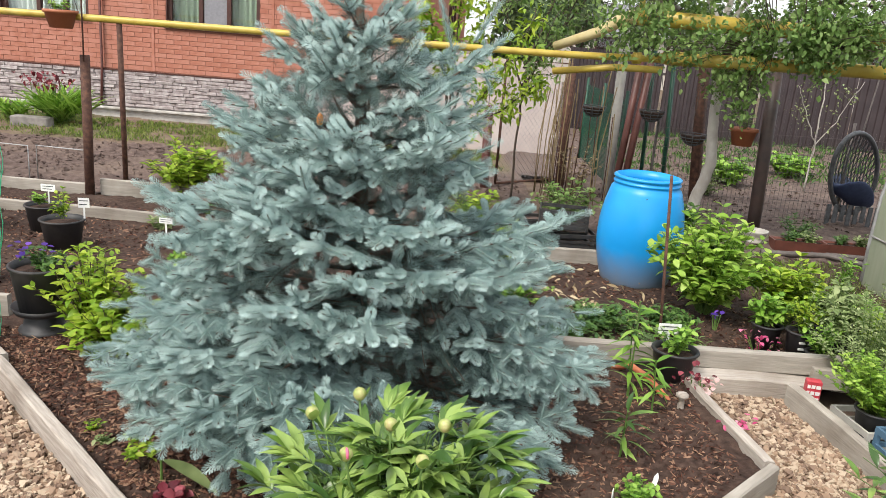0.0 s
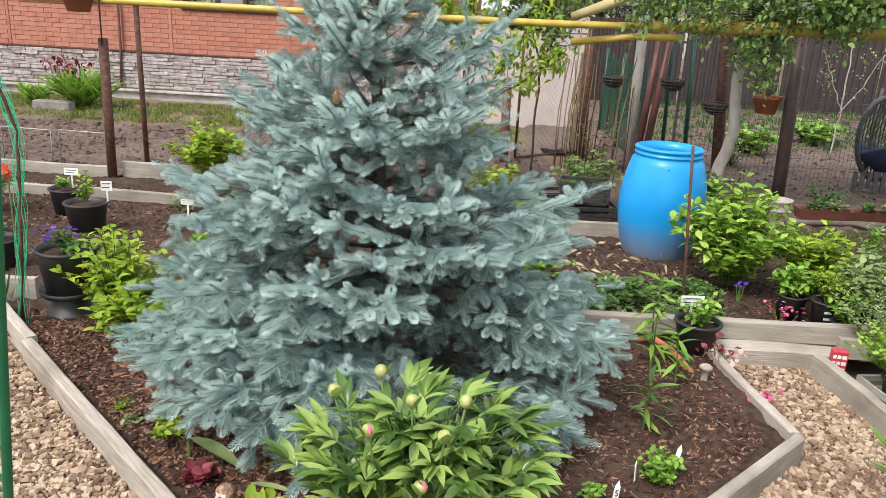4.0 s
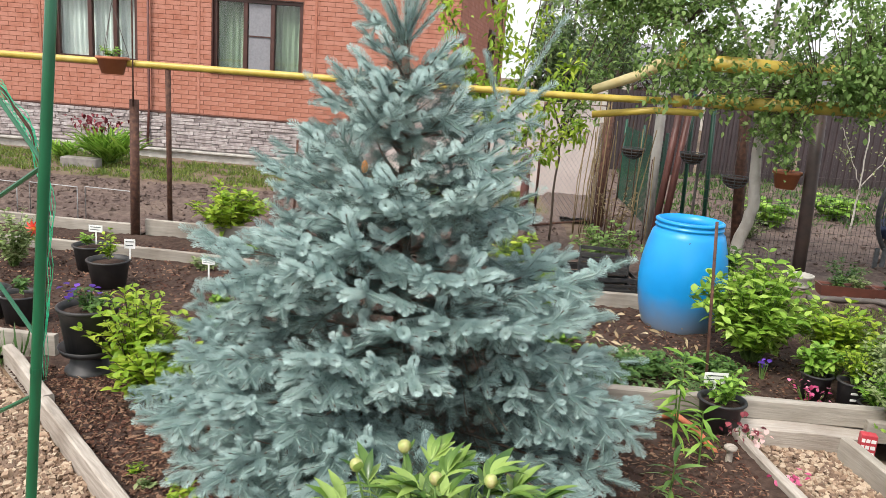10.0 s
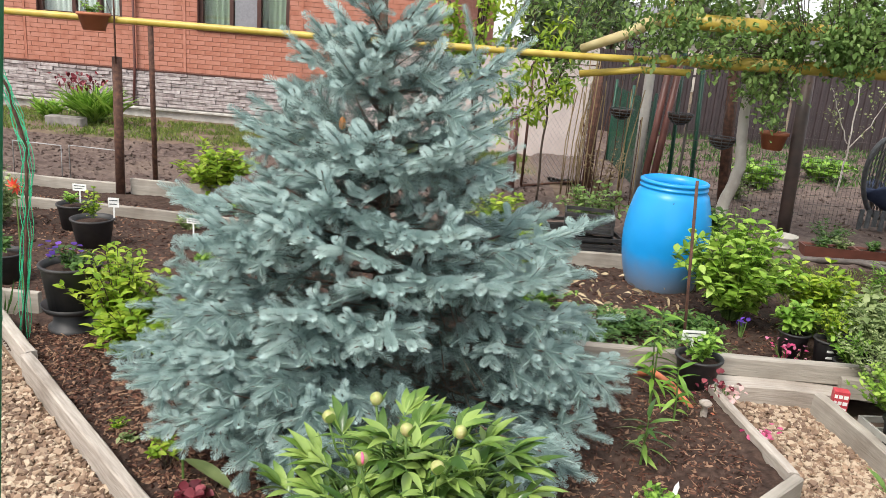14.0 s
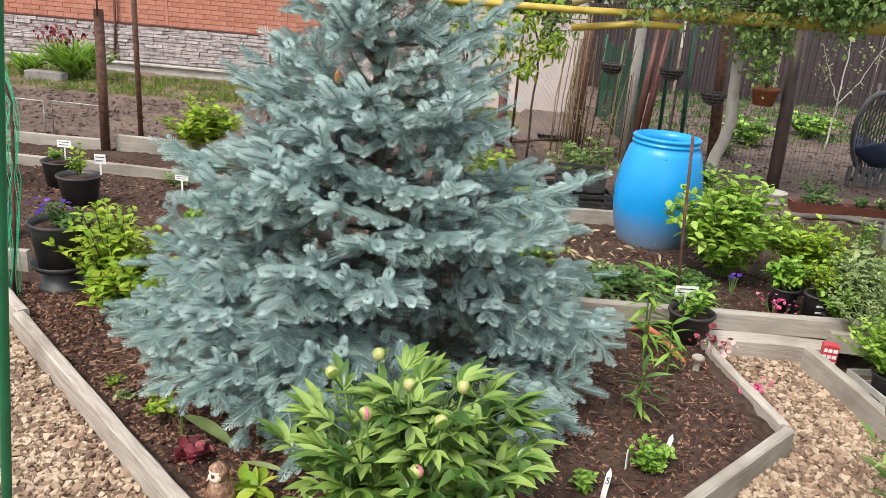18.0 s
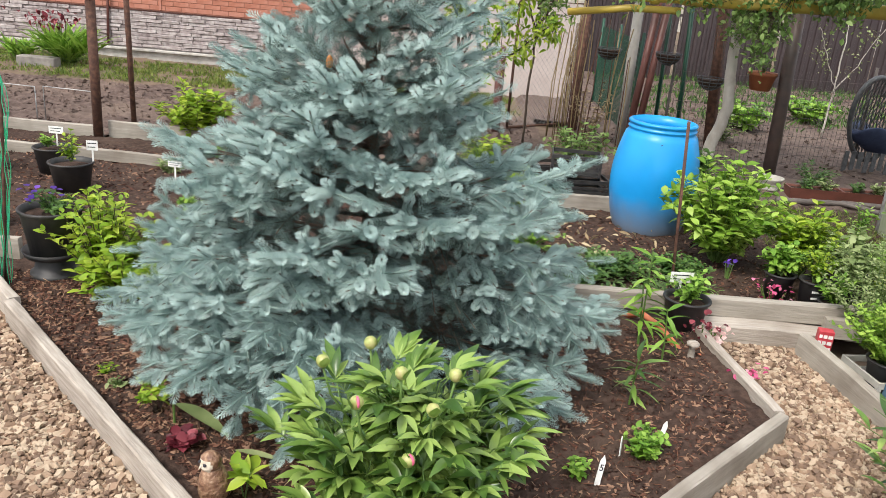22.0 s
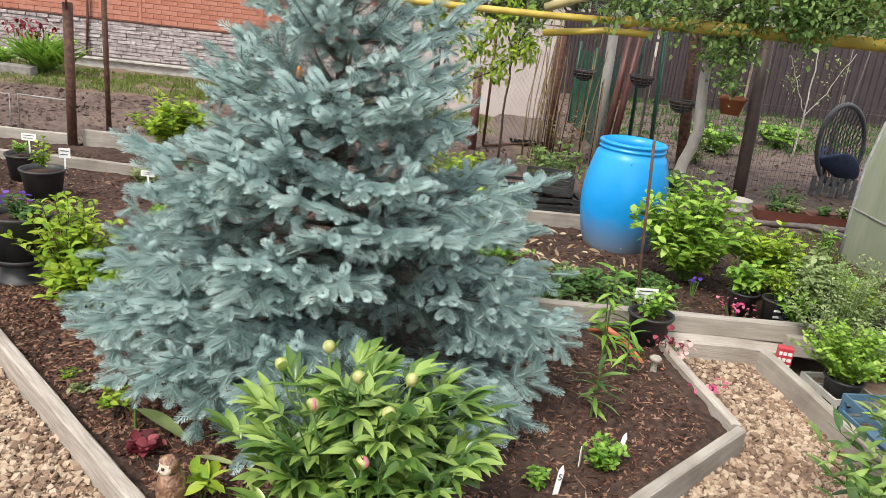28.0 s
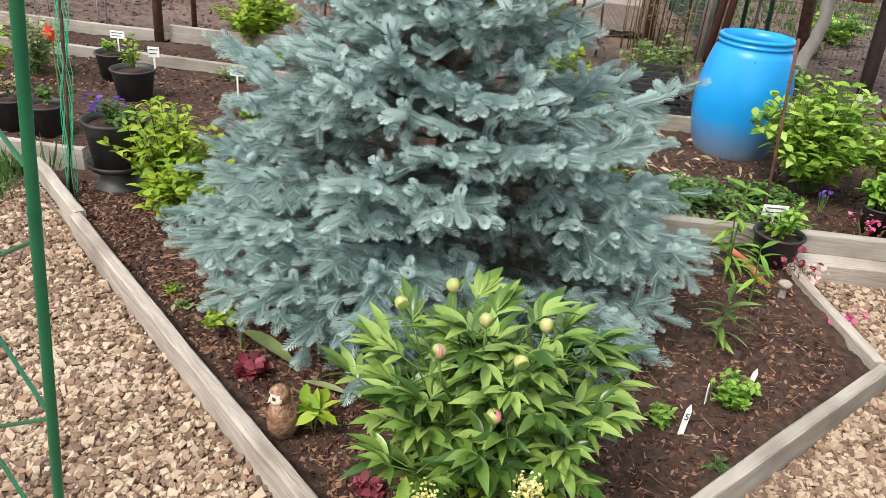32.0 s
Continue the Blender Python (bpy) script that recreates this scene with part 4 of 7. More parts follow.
def needle_part(items, shapes, mat, name, owner, scale):
    """Clothes twigs, given as (foot, direction, size), with needles."""
    geos = []
    for v in range(len(shapes)):
        some = items[v::len(shapes)]
        if some:
            P, D, S = (np.array([q[i] for q in some]) for i in range(3))
            geos.append(scatter(shapes[v], P, frames_along(D, rb.normal(0, 0.3, len(some))), S * scale))
    if geos:
        part(name, stack(geos), mat, owner, kind="stuff")


def spruce_branch(z0, az, length, rise, curl, density=1.0, sweep=0.0):
    """A limb with flat fans of side twigs; each year's node bears a pair of side shoots."""
    start = axis(z0)
    n = 14
    pts = []
    for i in range(n + 1):
        s = i / n
        a = az + sweep * s
        pts.append(start + np.array([math.cos(a) * length * s, math.sin(a) * length * s, length * (rise * s + curl * s * s)]))
    pts = np.array(pts)
    wood = [tube(pts, [0.0105 * (1 - 0.8 * i / n) * min(1, length / 0.6 + 0.3) for i in range(n + 1)], 6, False)]
    shoots, olds = [], []

    def at(s):
        f = min(s, 1.0) * n
        i = min(int(f), n - 1)
        return pts[i] + (pts[i + 1] - pts[i]) * (f - i), unit(pts[i + 1] - pts[i])

    seg = 0.076
    droop = rb.normal(-0.1, 0.09)

    def twig(p, d0, fan, tl, young):
        """A side twig: needles along it, a pair of shoots at every node, a terminal shoot."""
        m = max(1, round(tl / seg))
        q, d, path = p.copy(), d0.copy(), [p.copy()]
        for j in range(m):
            last = j == m - 1
            shoot = young and j >= m - 2
            (shoots if shoot else olds).append((q.copy(), d, 1.0 if last else rb.uniform(0.92, 1.04)))
            if shoot or (young and rb.random() < 0.5):
                side = unit(np.cross(d, fan))
                for sg in (1, -1):
                    for base, chance, size in ((0.15, 0.8 if j else 0.4, 1.0), (0.62, 0.1, 0.85)):
                        if rb.random() < chance * min(1, density * 1.1):
                            ang = rb.normal(0.84, 0.1)
                            dl = unit(d * math.cos(ang) + side * sg * math.sin(ang) + fan * rb.normal(-0.03, 0.16) - UP * 0.08)
                            shoots.append((q + d * seg * (base + rb.uniform(-0.06, 0.06)), dl, size * rb.uniform(0.72, 1.0)))
                if rb.random() < 0.25:
                    shoots.append((q + d * seg * 0.3, unit(d * 0.8 + fan * rb.choice([0.6, -0.9, -0.7])), rb.uniform(0.6, 0.85)))
            q = q + d * seg
            path.append(q.copy())
            d = unit(d + UP * (droop * 0.5 + rb.normal(0, 0.05)) + rb.normal(0, 0.05, 3))
        wood.append(tube(path, 0.0024, 4, False))

    s = 0.14 if length > 0.4 else 0.2
    while s < 0.99:
        p, t = at(s)
        remain = length * (1 - s)
        side = unit(np.cross(t, UP))
        fan = unit(np.cross(side, t))
        young = s > (0.42 if length > 0.6 else 0.28)
        # the inner limb wears the old needles with shade in their colour
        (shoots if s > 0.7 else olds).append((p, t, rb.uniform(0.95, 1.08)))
        for sg in (1, -1):
            if rb.random() > density:
                continue
            roll = rb.normal(-0.05, 0.22)
            f2 = fan * math.cos(roll) - side * sg * math.sin(roll)
            sd = side * sg * math.cos(roll) + fan * math.sin(roll)
            ang = rb.normal(0.86, 0.08)
            tl = min(0.3, 0.08 + 0.52 * remain) * rb.uniform(0.8, 1.1) * (0.7 if s < 0.3 else 1)
            twig(p, unit(t * math.cos(ang) + sd * math.sin(ang)), f2, tl, young)
        if rb.random() < 0.4 * density and s > 0.3:
            twig(p, unit(t * 0.75 + fan * rb.choice([0.5, -0.75, -0.95])), side, 0.083 * rb.integers(1, 3), True)
        s += rb.uniform(0.95, 1.15) * seg / length
    p, t = at(1.0)
    shoots.append((p, t, 1.12))
    br = part("branch", tri(join(*wood)), M_bark, spruce, smooth=True)
    needle_part(shoots, SHOOTS, M_needle, "needles", br, 1.2)
    needle_part(shoots, [CORE], M_twig, "twig_core", br, 1.15)
    needle_part(olds, OLD, M_shadedneedle, "old_needles", br, 1.1)


az = 0.4
WHORLS = ((0.1, 8), (0.23, 8), (0.37, 8), (0.5, 8), (0.63, 8), (0.76, 8), (0.89, 8), (1.01, 7), (1.12, 7), (1.23, 7), (1.34, 6), (1.44, 6), (1.54, 6), (1.63, 5), (1.71, 5))
for z, count in WHORLS:
    for k in range(count):
        a = az + 2 * math.pi * k / count + rb.normal(0, 0.1)
        a = (a + math.pi) % (2 * math.pi) - math.pi
        zz = max(0.07, z + rb.uniform(-0.065, 0.065))
        back = math.sin(a) > 0.5
        rise = -0.14 + 0.34 * zz + rb.normal(0, 0.07)
        curl = 0.08 + 0.22 * (zz / 2.0) + rb.normal(0, 0.03)
        ln = 0.5
        for _ in range(6):
            ln = 0.5 * ln + 0.5 * max(0.16, reach(zz + ln * (rise + curl)) - 0.1)
        ln *= rb.uniform(0.86, 1.04)
        if -1.15 < a < -0.5 and 0.3 < zz < 0.6:  # the hollow where old brown twigs show
            ln *= 0.5
        spruce_branch(zz, a, ln, rise, curl, 0.16 if back else 0.92, rb.normal(0, 0.12))
    az += 0.29
# limbs that stand out from the outline
for z0, a, ln, rise, curl in ((0.62, -1.4, 0.74, -0.02, 0.1), (0.85, -1.75, 0.62, 0.02, 0.12), (0.95, -2.2, 0.62, 0.04, 0.14), (0.9, -1.2, 0.6, 0.05, 0.12), (0.78, -2.6, 0.74, 0.0, 0.1), (1.1, -1.6, 0.46, 0.1, 0.15), (0.75, -0.85, 0.66, 0.0, 0.1), (0.4, -2.45, 0.96, -0.08, 0.06), (0.28, -2.3, 0.96, -0.05, 0.03), (0.3, -1.95, 0.88, -0.08, 0.02), (0.32, -2.9, 1.0, -0.03, 0.05), (0.42, -0.32, 0.98, -0.06, 0.08), (0.45, -1.95, 0.76, -0.05, 0.04), (0.44, -1.6, 0.72, -0.08, 0.03), (0.38, -0.15, 1.0, -0.03, 0.06), (0.2, -1.3, 0.8, -0.04, 0.0), (0.22, -1.6, 0.8, -0.04, 0.0), (0.5, 3.0, 0.9, 0.0, 0.08), (0.5, -2.85, 0.92, -0.02, 0.06), (0.55, -2.5, 0.85, 0.0, 0.06), (0.52, -0.1, 0.92, 0.0, 0.08), (0.6, 0.2, 0.85, 0.0, 0.1), (0.62, -0.45, 0.8, -0.05, 0.1), (0.6, -1.9, 0.78, -0.02, 0.05), (0.74, -0.12, 0.84, 0.05, 0.25), (0.66, -0.35, 0.78, 0.1, 0.12), (1.3, 0.1, 0.5, 0.4, 0.25), (0.82, 3.1, 0.86, 0.02, 0.12), (1.05, 2.95, 0.62, 0.15, 0.2),
                              (0.34, -2.6, 0.98, -0.05, 0.06), (0.42, -2.1, 0.95, -0.12, 0.02), (0.5, -1.75, 0.8, -0.16, 0.0), (0.3, -0.3, 1.0, -0.02, 0.1), (0.2, -0.75, 0.92, -0.08, 0.02), (0.13, -0.55, 0.96, -0.02, 0.02), (0.12, -0.98, 0.86, -0.03, 0.0), (0.26, -0.42, 0.98, -0.08, 0.05)):
    spruce_branch(z0, a, ln, rise, curl, 0.95)
# older needles round the trunk, coloured darker to deepen the crown's shade
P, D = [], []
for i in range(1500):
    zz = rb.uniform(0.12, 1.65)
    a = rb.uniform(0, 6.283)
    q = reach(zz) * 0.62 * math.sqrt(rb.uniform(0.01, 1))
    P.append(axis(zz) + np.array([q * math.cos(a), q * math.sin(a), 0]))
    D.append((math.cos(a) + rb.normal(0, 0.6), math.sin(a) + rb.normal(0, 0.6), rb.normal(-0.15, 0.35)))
part("old_needles", stack([scatter(OLD[v], np.array(P[v::3]), frames_along(np.array(D[v::3])), rb.uniform(0.9, 1.2, len(P[v::3]))) for v in range(3)]), M_shadedneedle, spruce, kind="stuff")
# the leader and its crown of upright shoots
wood, crown = [], []
top = axis(1.74)


def long_shoot(p, d, L, nodes):
    """A strong upright shoot clothed all the way."""
    d = unit(np.array(d, float))
    P = [np.array(p) + d * 0.06 * i + np.array([0, 0, 0.0015 * i * i]) for i in range(int(L / 0.06) + 1)]
    wood.append(tube(P + [P[-1] + d * 0.04], 0.004, 5, False))
    crown.extend((q, d, 1.0 - 0.1 * (i == len(P) - 1)) for i, q in enumerate(P))


long_shoot(top, (0.0, 0, 1), 0.56, 0)
for i, (a, el, L) in enumerate(((2.9, 1.05, 0.24), (3.6, 1.15, 0.26), (0.2, 1.15, 0.22), (-0.7, 1.2, 0.2), (1.6, 1.1, 0.22), (-1.6, 1.1, 0.2), (-2.4, 0.9, 0.16), (0.9, 1.2, 0.2), (3.2, 0.8, 0.14), (-0.2, 0.85, 0.14))):
    long_shoot(axis(1.76 + 0.02 * (i % 4)), (math.cos(a) * math.cos(el), math.sin(a) * math.cos(el), math.sin(el)), L, i)
long_shoot((0.41, 0.05, 1.64), (0.5, 0, 0.86), 0.27, 3)
long_shoot((0.33, 0.02, 1.6), (-0.3, 0.1, 0.9), 0.16, 2)
lead = part("leader", tri(join(*wood)), M_bark, spruce, "upright leading shoots")
needle_part(crown, SHOOTS, M_needle, "needles", lead, 1.22)
needle_part(crown, [CORE], M_twig, "twig_core", lead, 1.2)
cone_ob = part("cone", lathe([(0.001, 0), (0.012, 0.008), (0.014, 0.025), (0.009, 0.042), (0.001, 0.05)], 12), M_amber, spruce, "small orange-brown cone on a twig", smooth=True)
cone_ob.location = (-0.146, -0.2, 1.295)


# ---- plants ----
def plant(name, x, y, z, label, category, height, radius, stems, leaves, leaf_geo, mat, stem_mat=M_stem, stem_r=0.003, low=0.15, seed=0, up=0.35, size=(0.75, 1.15), group="", pairs=True, parent=None, arch=0.4, wood_label=""):
    """Stems that rise and spread from one foot, with leaves along them."""
    r = np.random.default_rng(seed + 100)
    ob = thing(name, x, y, z, label, category, group) if parent is None else parent
    off = np.array([0, 0, 0]) if parent is None else np.array([x, y, z])
    st, P, D, S = [], [], [], []
    for i in range(stems):
        a = r.uniform(0, 6.283)
        q = radius * math.sqrt(r.uniform(0.02, 1))
        h = height * (1 - 0.45 * (q / radius) ** 2) * r.uniform(0.75, 1.05)
        f = r.uniform(0, 0.12) * radius
        b = np.array([f * math.cos(a), f * math.sin(a), 0])
        e = np.array([q * math.cos(a), q * math.sin(a), h])
        c = (b + e) / 2 + np.array([-math.cos(a), -math.sin(a), 0]) * q * arch * 0.3 + np.array([0, 0, h * 0.12])
        pts = [(1 - s) ** 2 * b + 2 * s * (1 - s) * c + s * s * e for s in np.linspace(0, 1, 6)]
        st.append(tube(pts, [stem_r * (1 - 0.6 * k / 5) for k in range(6)], 5, False))
        for k in range(leaves):
            s = low + (1 - low) * (k + r.uniform(0, 0.6)) / leaves
            s = min(s, 1.0)
            p = (1 - s) ** 2 * b + 2 * s * (1 - s) * c + s * s * e
            w = k * 1.571 * (1 if pairs else 1.53) + r.normal(0, 0.35) + a
            for sgn in ((0, math.pi) if pairs else (0,)):
                P.append(p)
                D.append((math.cos(w + sgn), math.sin(w + sgn), up + r.normal(0, 0.3) + (0.5 if s > 0.92 else 0)))
                S.append(r.uniform(*size) * (1 - 0.3 * max(0, s - 0.7)))
    P, D, S = np.array(P) + off, np.array(D), np.array(S)
    for g in st:
        part("stem", tri(moved(g, Matrix.Translation(off))), stem_mat, ob, smooth=True)
    part("leaves", scatter(leaf_geo, P, frames_along(D, r.normal(0, 0.35, len(P))), S), mat, ob, kind="stuff", smooth=True)
    return ob


def pot(name, x, y, z, r_top, r_bot, h, label, mat=M_blackplastic, group="black nursery pots", soil=True, lip=0.012):
    ob = thing(name, x, y, z, label, "pot", group)
    t = 0.006
    prof = [(0.001, 0), (r_bot, 0), (r_bot + (r_top - r_bot) * 0.9, h * 0.9), (r_top + lip * 0.2, h * 0.93), (r_top + lip * 0.7, h * 0.95), (r_top + lip * 0.7, h - 0.003), (r_top + lip * 0.5, h), (r_top - t, h), (r_top - t - 0.01, h * 0.86), (r_bot, h * 0.5)]
    part("body", lathe(prof, 28), mat, ob, smooth=True)
    if soil:
        rr = r_top - t - 0.006
        part("soil", lathe([(rr, h * 0.84), (rr * 0.6, h * 0.855), (0.001, h * 0.855)], 20), M_soil, ob)
    return ob


L_peony = leaf(0.11, 0.031, 6, 0.45, 0.33, wave=0.1)
L_oval = leaf(0.075, 0.04, 3, 0.3, 0.3)
L_small = leaf(0.045, 0.025, 3, 0.25, 0.25)
L_tiny = leaf(0.022, 0.011, 2, 0.2, 0.2)
L_apple = leaf(0.055, 0.034, 3, 0.25, 0.3)
L_long = leaf(0.12, 0.022, 4, 0.25, 0.35)
L_blade = leaf(0.3, 0.018, 5, 0.2, 0.35)
L_big = leaf(0.13, 0.075, 4, 0.25, 0.35)

# peony
peony = thing("peony", -0.04, 0.74, 0.03, "leafy green peony clump with closed round buds", "flower plant")
r = np.random.default_rng(31)
st, P, D, S, PL = [], [], [], [], []
for i in range(50):
    a = r.uniform(0, 6.283)
    q = 0.33 * math.sqrt(r.uniform(0.01, 1))
    h = (0.61 - 1.9 * q * q - 0.1 * q) * r.uniform(0.82, 1.03)
    b = np.array([0.25 * q * math.cos(a), 0.25 * q * math.sin(a), 0])
    e = np.array([q * math.cos(a), q * math.sin(a), h])
    c = (b + e) / 2 + np.array([0, 0, h * 0.15])
    pts = [(1 - s) ** 2 * b + 2 * s * (1 - s) * c + s * s * e for s in np.linspace(0, 1, 6)]
    st.append(tube(pts, [0.0045 * (1 - 0.5 * k / 5) for k in range(6)], 5, False))
    for k in range(6):
        s = 0.35 + 0.65 * k / 5
        p = (1 - s) ** 2 * b + 2 * s * (1 - s) * c + s * s * e
        w = a + k * 2.4 + r.normal(0, 0.3)
        d = np.array([math.cos(w), math.sin(w), 0.62])
        d /= np.linalg.norm(d)
        pet = 0.075 * r.uniform(0.7, 1.1)
        m = p + d * pet
        st[-1] = join(st[-1], tube([p, m], 0.002, 4, False))
        side = np.cross(d, (0, 0, 1))
        for ang, sc in ((0, 1.1), (0.6, 0.95), (-0.6, 0.95), (1.1, 0.7), (-1.1, 0.7), (0.25, 0.9), (-0.25, 0.9)):
            P.append(m - d * 0.02 * abs(ang))
            D.append(d * math.cos(ang) + side * math.sin(ang) + np.array([0, 0, r.normal(0.12, 0.26)]))
            S.append(sc * r.uniform(0.8, 1.1))
for g in st:
    part("stem", tri(g), M_stem, peony, smooth=True)
part("leaves", scatter(L_peony, np.array(P), frames_along(np.array(D), r.normal(0, 0.25, len(P))), np.array(S)), M_peony, peony, kind="stuff", smooth=True)
bud_prof = [(0.001, -0.018), (0.011, -0.0145), (0.017, -0.004), (0.0178, 0.004), (0.0142, 0.0125), (0.007, 0.0175), (0.001, 0.019)]
BUDS = [(-0.15, 0.71, 0.75, 0), (0.08, 0.63, 0.72, 0), (-0.16, 0.54, 0.67, 1), (-0.02, 0.455, 0.575, 1), (-0.27, 0.68, 0.7, 0), (-0.06, 0.66, 0.695, 0), (0.03, 0.56, 0.655, 0)]
for bx, by, bz, pk in BUDS:
    lx, ly, lz = bx + 0.04, by - 0.74, bz - 0.03
    bd = part("bud", moved(lathe(bud_prof, 14), Matrix.Translation((lx, ly, lz))), M_bud, peony, "pale green-yellow round bud", smooth=True)
    part("stalk", tube([(lx * 0.5, ly * 0.5, lz - 0.25), (lx * 0.9, ly * 0.9, lz - 0.1), (lx, ly, lz - 0.015)], 0.0035, 6), M_stem, bd, smooth=True)
    turn = bx * 900
    if pk:
        w = -1.2 if bx < -0.1 else -0.7
        arc = [(lx + 0.017 * math.cos(u) * math.cos(w), ly + 0.017 * math.cos(u) * math.sin(w), lz + 0.002 + 0.0175 * math.sin(u)) for u in np.linspace(-0.5, 1.45, 7)]
        part("petal", tube(arc, [0.0015, 0.0032, 0.004, 0.0042, 0.004, 0.0035, 0.002], 7), M_budpink, bd, "deep pink petal edge", smooth=True)
    for k, (lean, size) in enumerate(((0.3, 1.0), (0.34, 0.85), (0.9, 1.5), (0.32, 0.95))):
        w = turn + 1.57 * k
        part("sepal", scatter(leaf(0.026, 0.021, 5, 0.35, -0.35), np.array([(lx + 0.0115 * math.cos(w), ly + 0.0115 * math.sin(w), lz - 0.014)]), frames_along(np.array([(lean * math.cos(w), lean * math.sin(w), 1.0)])), np.array([size])), M_peony, bd, smooth=True)


# ---- barrel ----
barrel = thing("barrel", 1.52, 4.46, -0.01, "large open blue plastic barrel with a muddy foot", "barrel")
wall_z = np.linspace(0.0, 0.715, 26)
bp_ = [(0.2, -0.04)] + [(0.236 + 0.079 * math.sin(math.pi * (zz + 0.03) / 0.8) ** 0.9, zz) for zz in wall_z]
bp_ += [(0.238, 0.735), (0.238, 0.75), (0.2445, 0.755), (0.2445, 0.764), (0.237, 0.768), (0.237, 0.785), (0.2455, 0.79), (0.2455, 0.802), (0.237, 0.808), (0.224, 0.812), (0.222, 0.74), (0.27, 0.6), (0.295, 0.4), (0.24, 0.02), (0.001, 0.015)]
part("body", lathe(bp_, 56), M_blue, barrel, smooth=True)
part("hole", tube([(-0.05, -0.262, 0.675), (-0.05, -0.25, 0.675)], 0.009, 10), M_ink, barrel)
bar("rebar_rod", [(1.243, 2.63, -0.02), (1.145, 2.62, 1.1)], 0.008, M_rust, "ribbed rusty steel rod stuck in the soil", "rod", n=8)

# ---- pots in the bed ----
bigpot = pot("flower_pot", -2.0, 2.59, 0.145, 0.15, 0.115, 0.245, "large black tub with violet flowers on a saucer")
part("stand", lathe([(0.125, -0.115), (0.125, -0.1), (0.105, -0.095), (0.09, -0.01), (0.09, 0.0)], 24), M_blackplastic, bigpot, smooth=True)
part("saucer", lathe([(0.001, 0.0), (0.13, 0.0), (0.15, 0.025), (0.155, 0.025), (0.14, -0.008), (0.001, -0.008)], 28), M_blackplastic, bigpot, smooth=True)
plant("pansy", -2.0, 2.59, 0.36, "violet pansies in the black tub", "flower plant", 0.13, 0.13, 16, 4, L_small, M_mid, seed=3)
pf = np.random.default_rng(8)
PP = np.stack([pf.uniform(-0.13, 0.05, 16) - 2.0, pf.uniform(-0.12, 0.1, 16) + 2.6, pf.uniform(0.42, 0.5, 16)], 1)
DD = np.stack([np.cos(t_ := pf.uniform(0, 6.3, 16)), np.sin(t_), pf.uniform(0.2, 0.8, 16)], 1)
vf = thing("pansy_flowers", -2.0, 2.6, 0.4, "violet pansy blossoms above the black tub", "flower")
part("petals", scatter(leaf(0.035, 0.035, 3, 0.1, 0.2), PP - (-2.0, 2.6, 0.4), frames_along(DD), np.ones(16)), M_violet, vf, kind="stuff")
pot("flower_pot", -2.99, 4.52, 0.0, 0.14, 0.11, 0.2, "wide black pot with a name tag")
pot("flower_pot", -2.64, 4.08, 0.0, 0.145, 0.11, 0.22, "wide black pot with a seedling and tag")
pot("flower_pot", -2.78, 3.25, 0.0, 0.12, 0.09, 0.19, "small black pot beside the board")
pot("flower_pot", -3.02, 3.3, 0.0, 0.12, 0.09, 0.19, "small black pot beside the board")
pot("flower_pot", -1.45, 3.1, 0.0, 0.14, 0.11, 0.16, "black pot half hidden behind the shrub")
plant("seedling", -3.02, 4.5, 0.2, "small green seedling in a black pot", "plant", 0.1, 0.07, 8, 4, L_small, M_fresh, seed=4)
plant("seedling", -2.63, 4.07, 0.22, "upright lime-green seedling in a black pot", "plant", 0.22, 0.08, 7, 6, L_small, M_lime, seed=5)
plant("seedling", -2.78, 3.25, 0.19, "small green seedling in a black pot", "plant", 0.12, 0.08, 7, 4, L_small, M_mid, seed=6)
plant("seedling", -3.02, 3.3, 0.19, "yellowing seedling in a black pot", "plant", 0.16, 0.08, 6, 4, L_small, M_dryreed, seed=7)
plant("seedling", -1.45, 3.1, 0.16, "leafy seedling in a black pot", "plant", 0.14, 0.1, 10, 4, L_small, M_fresh, seed=8)


def tag_sign(x, y, z, w, h, stick, label, rz=0.0, lines=2, tilt=0.0):
    """A white plastic plant label on a stick, with bars of unreadable writing."""
    ob = thing("plant_label", x, y, z, label, "label", "plant labels", rz)
    ob.matrix_basis = ob.matrix_basis @ pose(0, 0, 0, tilt, 0, 0)
    part("stick", box(-0.006, 0, 0, 0.006, 0.003, stick), M_white, ob)
    pl = part("plate", box(-w / 2, -0.004, stick, w / 2, -0.001, stick + h), M_white, ob)
    for k in range(lines):
        zz = stick + h * (0.68 - 0.38 * k)
        part("writing", box(-w * 0.38, -0.0055, zz, w * (0.38 - 0.1 * k), -0.0042, zz + h * 0.085), M_ink, pl)
    return ob


tag_sign(-3.0, 4.6, 0.18, 0.11, 0.055, 0.1, "white plant label with dark writing in a black pot")
tag_sign(-2.5, 4.12, 0.2, 0.075, 0.07, 0.1, "white plant label with dark writing in a black pot", 12)
tag_sign(-1.95, 4.2, 0.05, 0.1, 0.04, 0.16, "white plant label on a stick in the soil", -5)
tag_sign(1.245, 2.57, 0.12, 0.12, 0.055, 0.17, "white plant label with dark writing in the soil", 5)

# shrubs
L_weigela = leaf(0.064, 0.034, 4, 0.3, 0.35)
plant("shrub", -1.69, 2.47, 0.03, "lime-green leafy shrub spreading beside the black tub", "shrub", 0.54, 0.29, 40, 10, L_weigela, M_lime, M_darkbark, 0.004, 0.25, seed=11, arch=0.2)
plant("shrub", -1.5, 2.3, 0.03, "lower lime-green shrub at the edge of the mulch", "shrub", 0.33, 0.25, 38, 9, L_weigela, M_lime, M_darkbark, 0.004, 0.2, seed=10, arch=0.2)
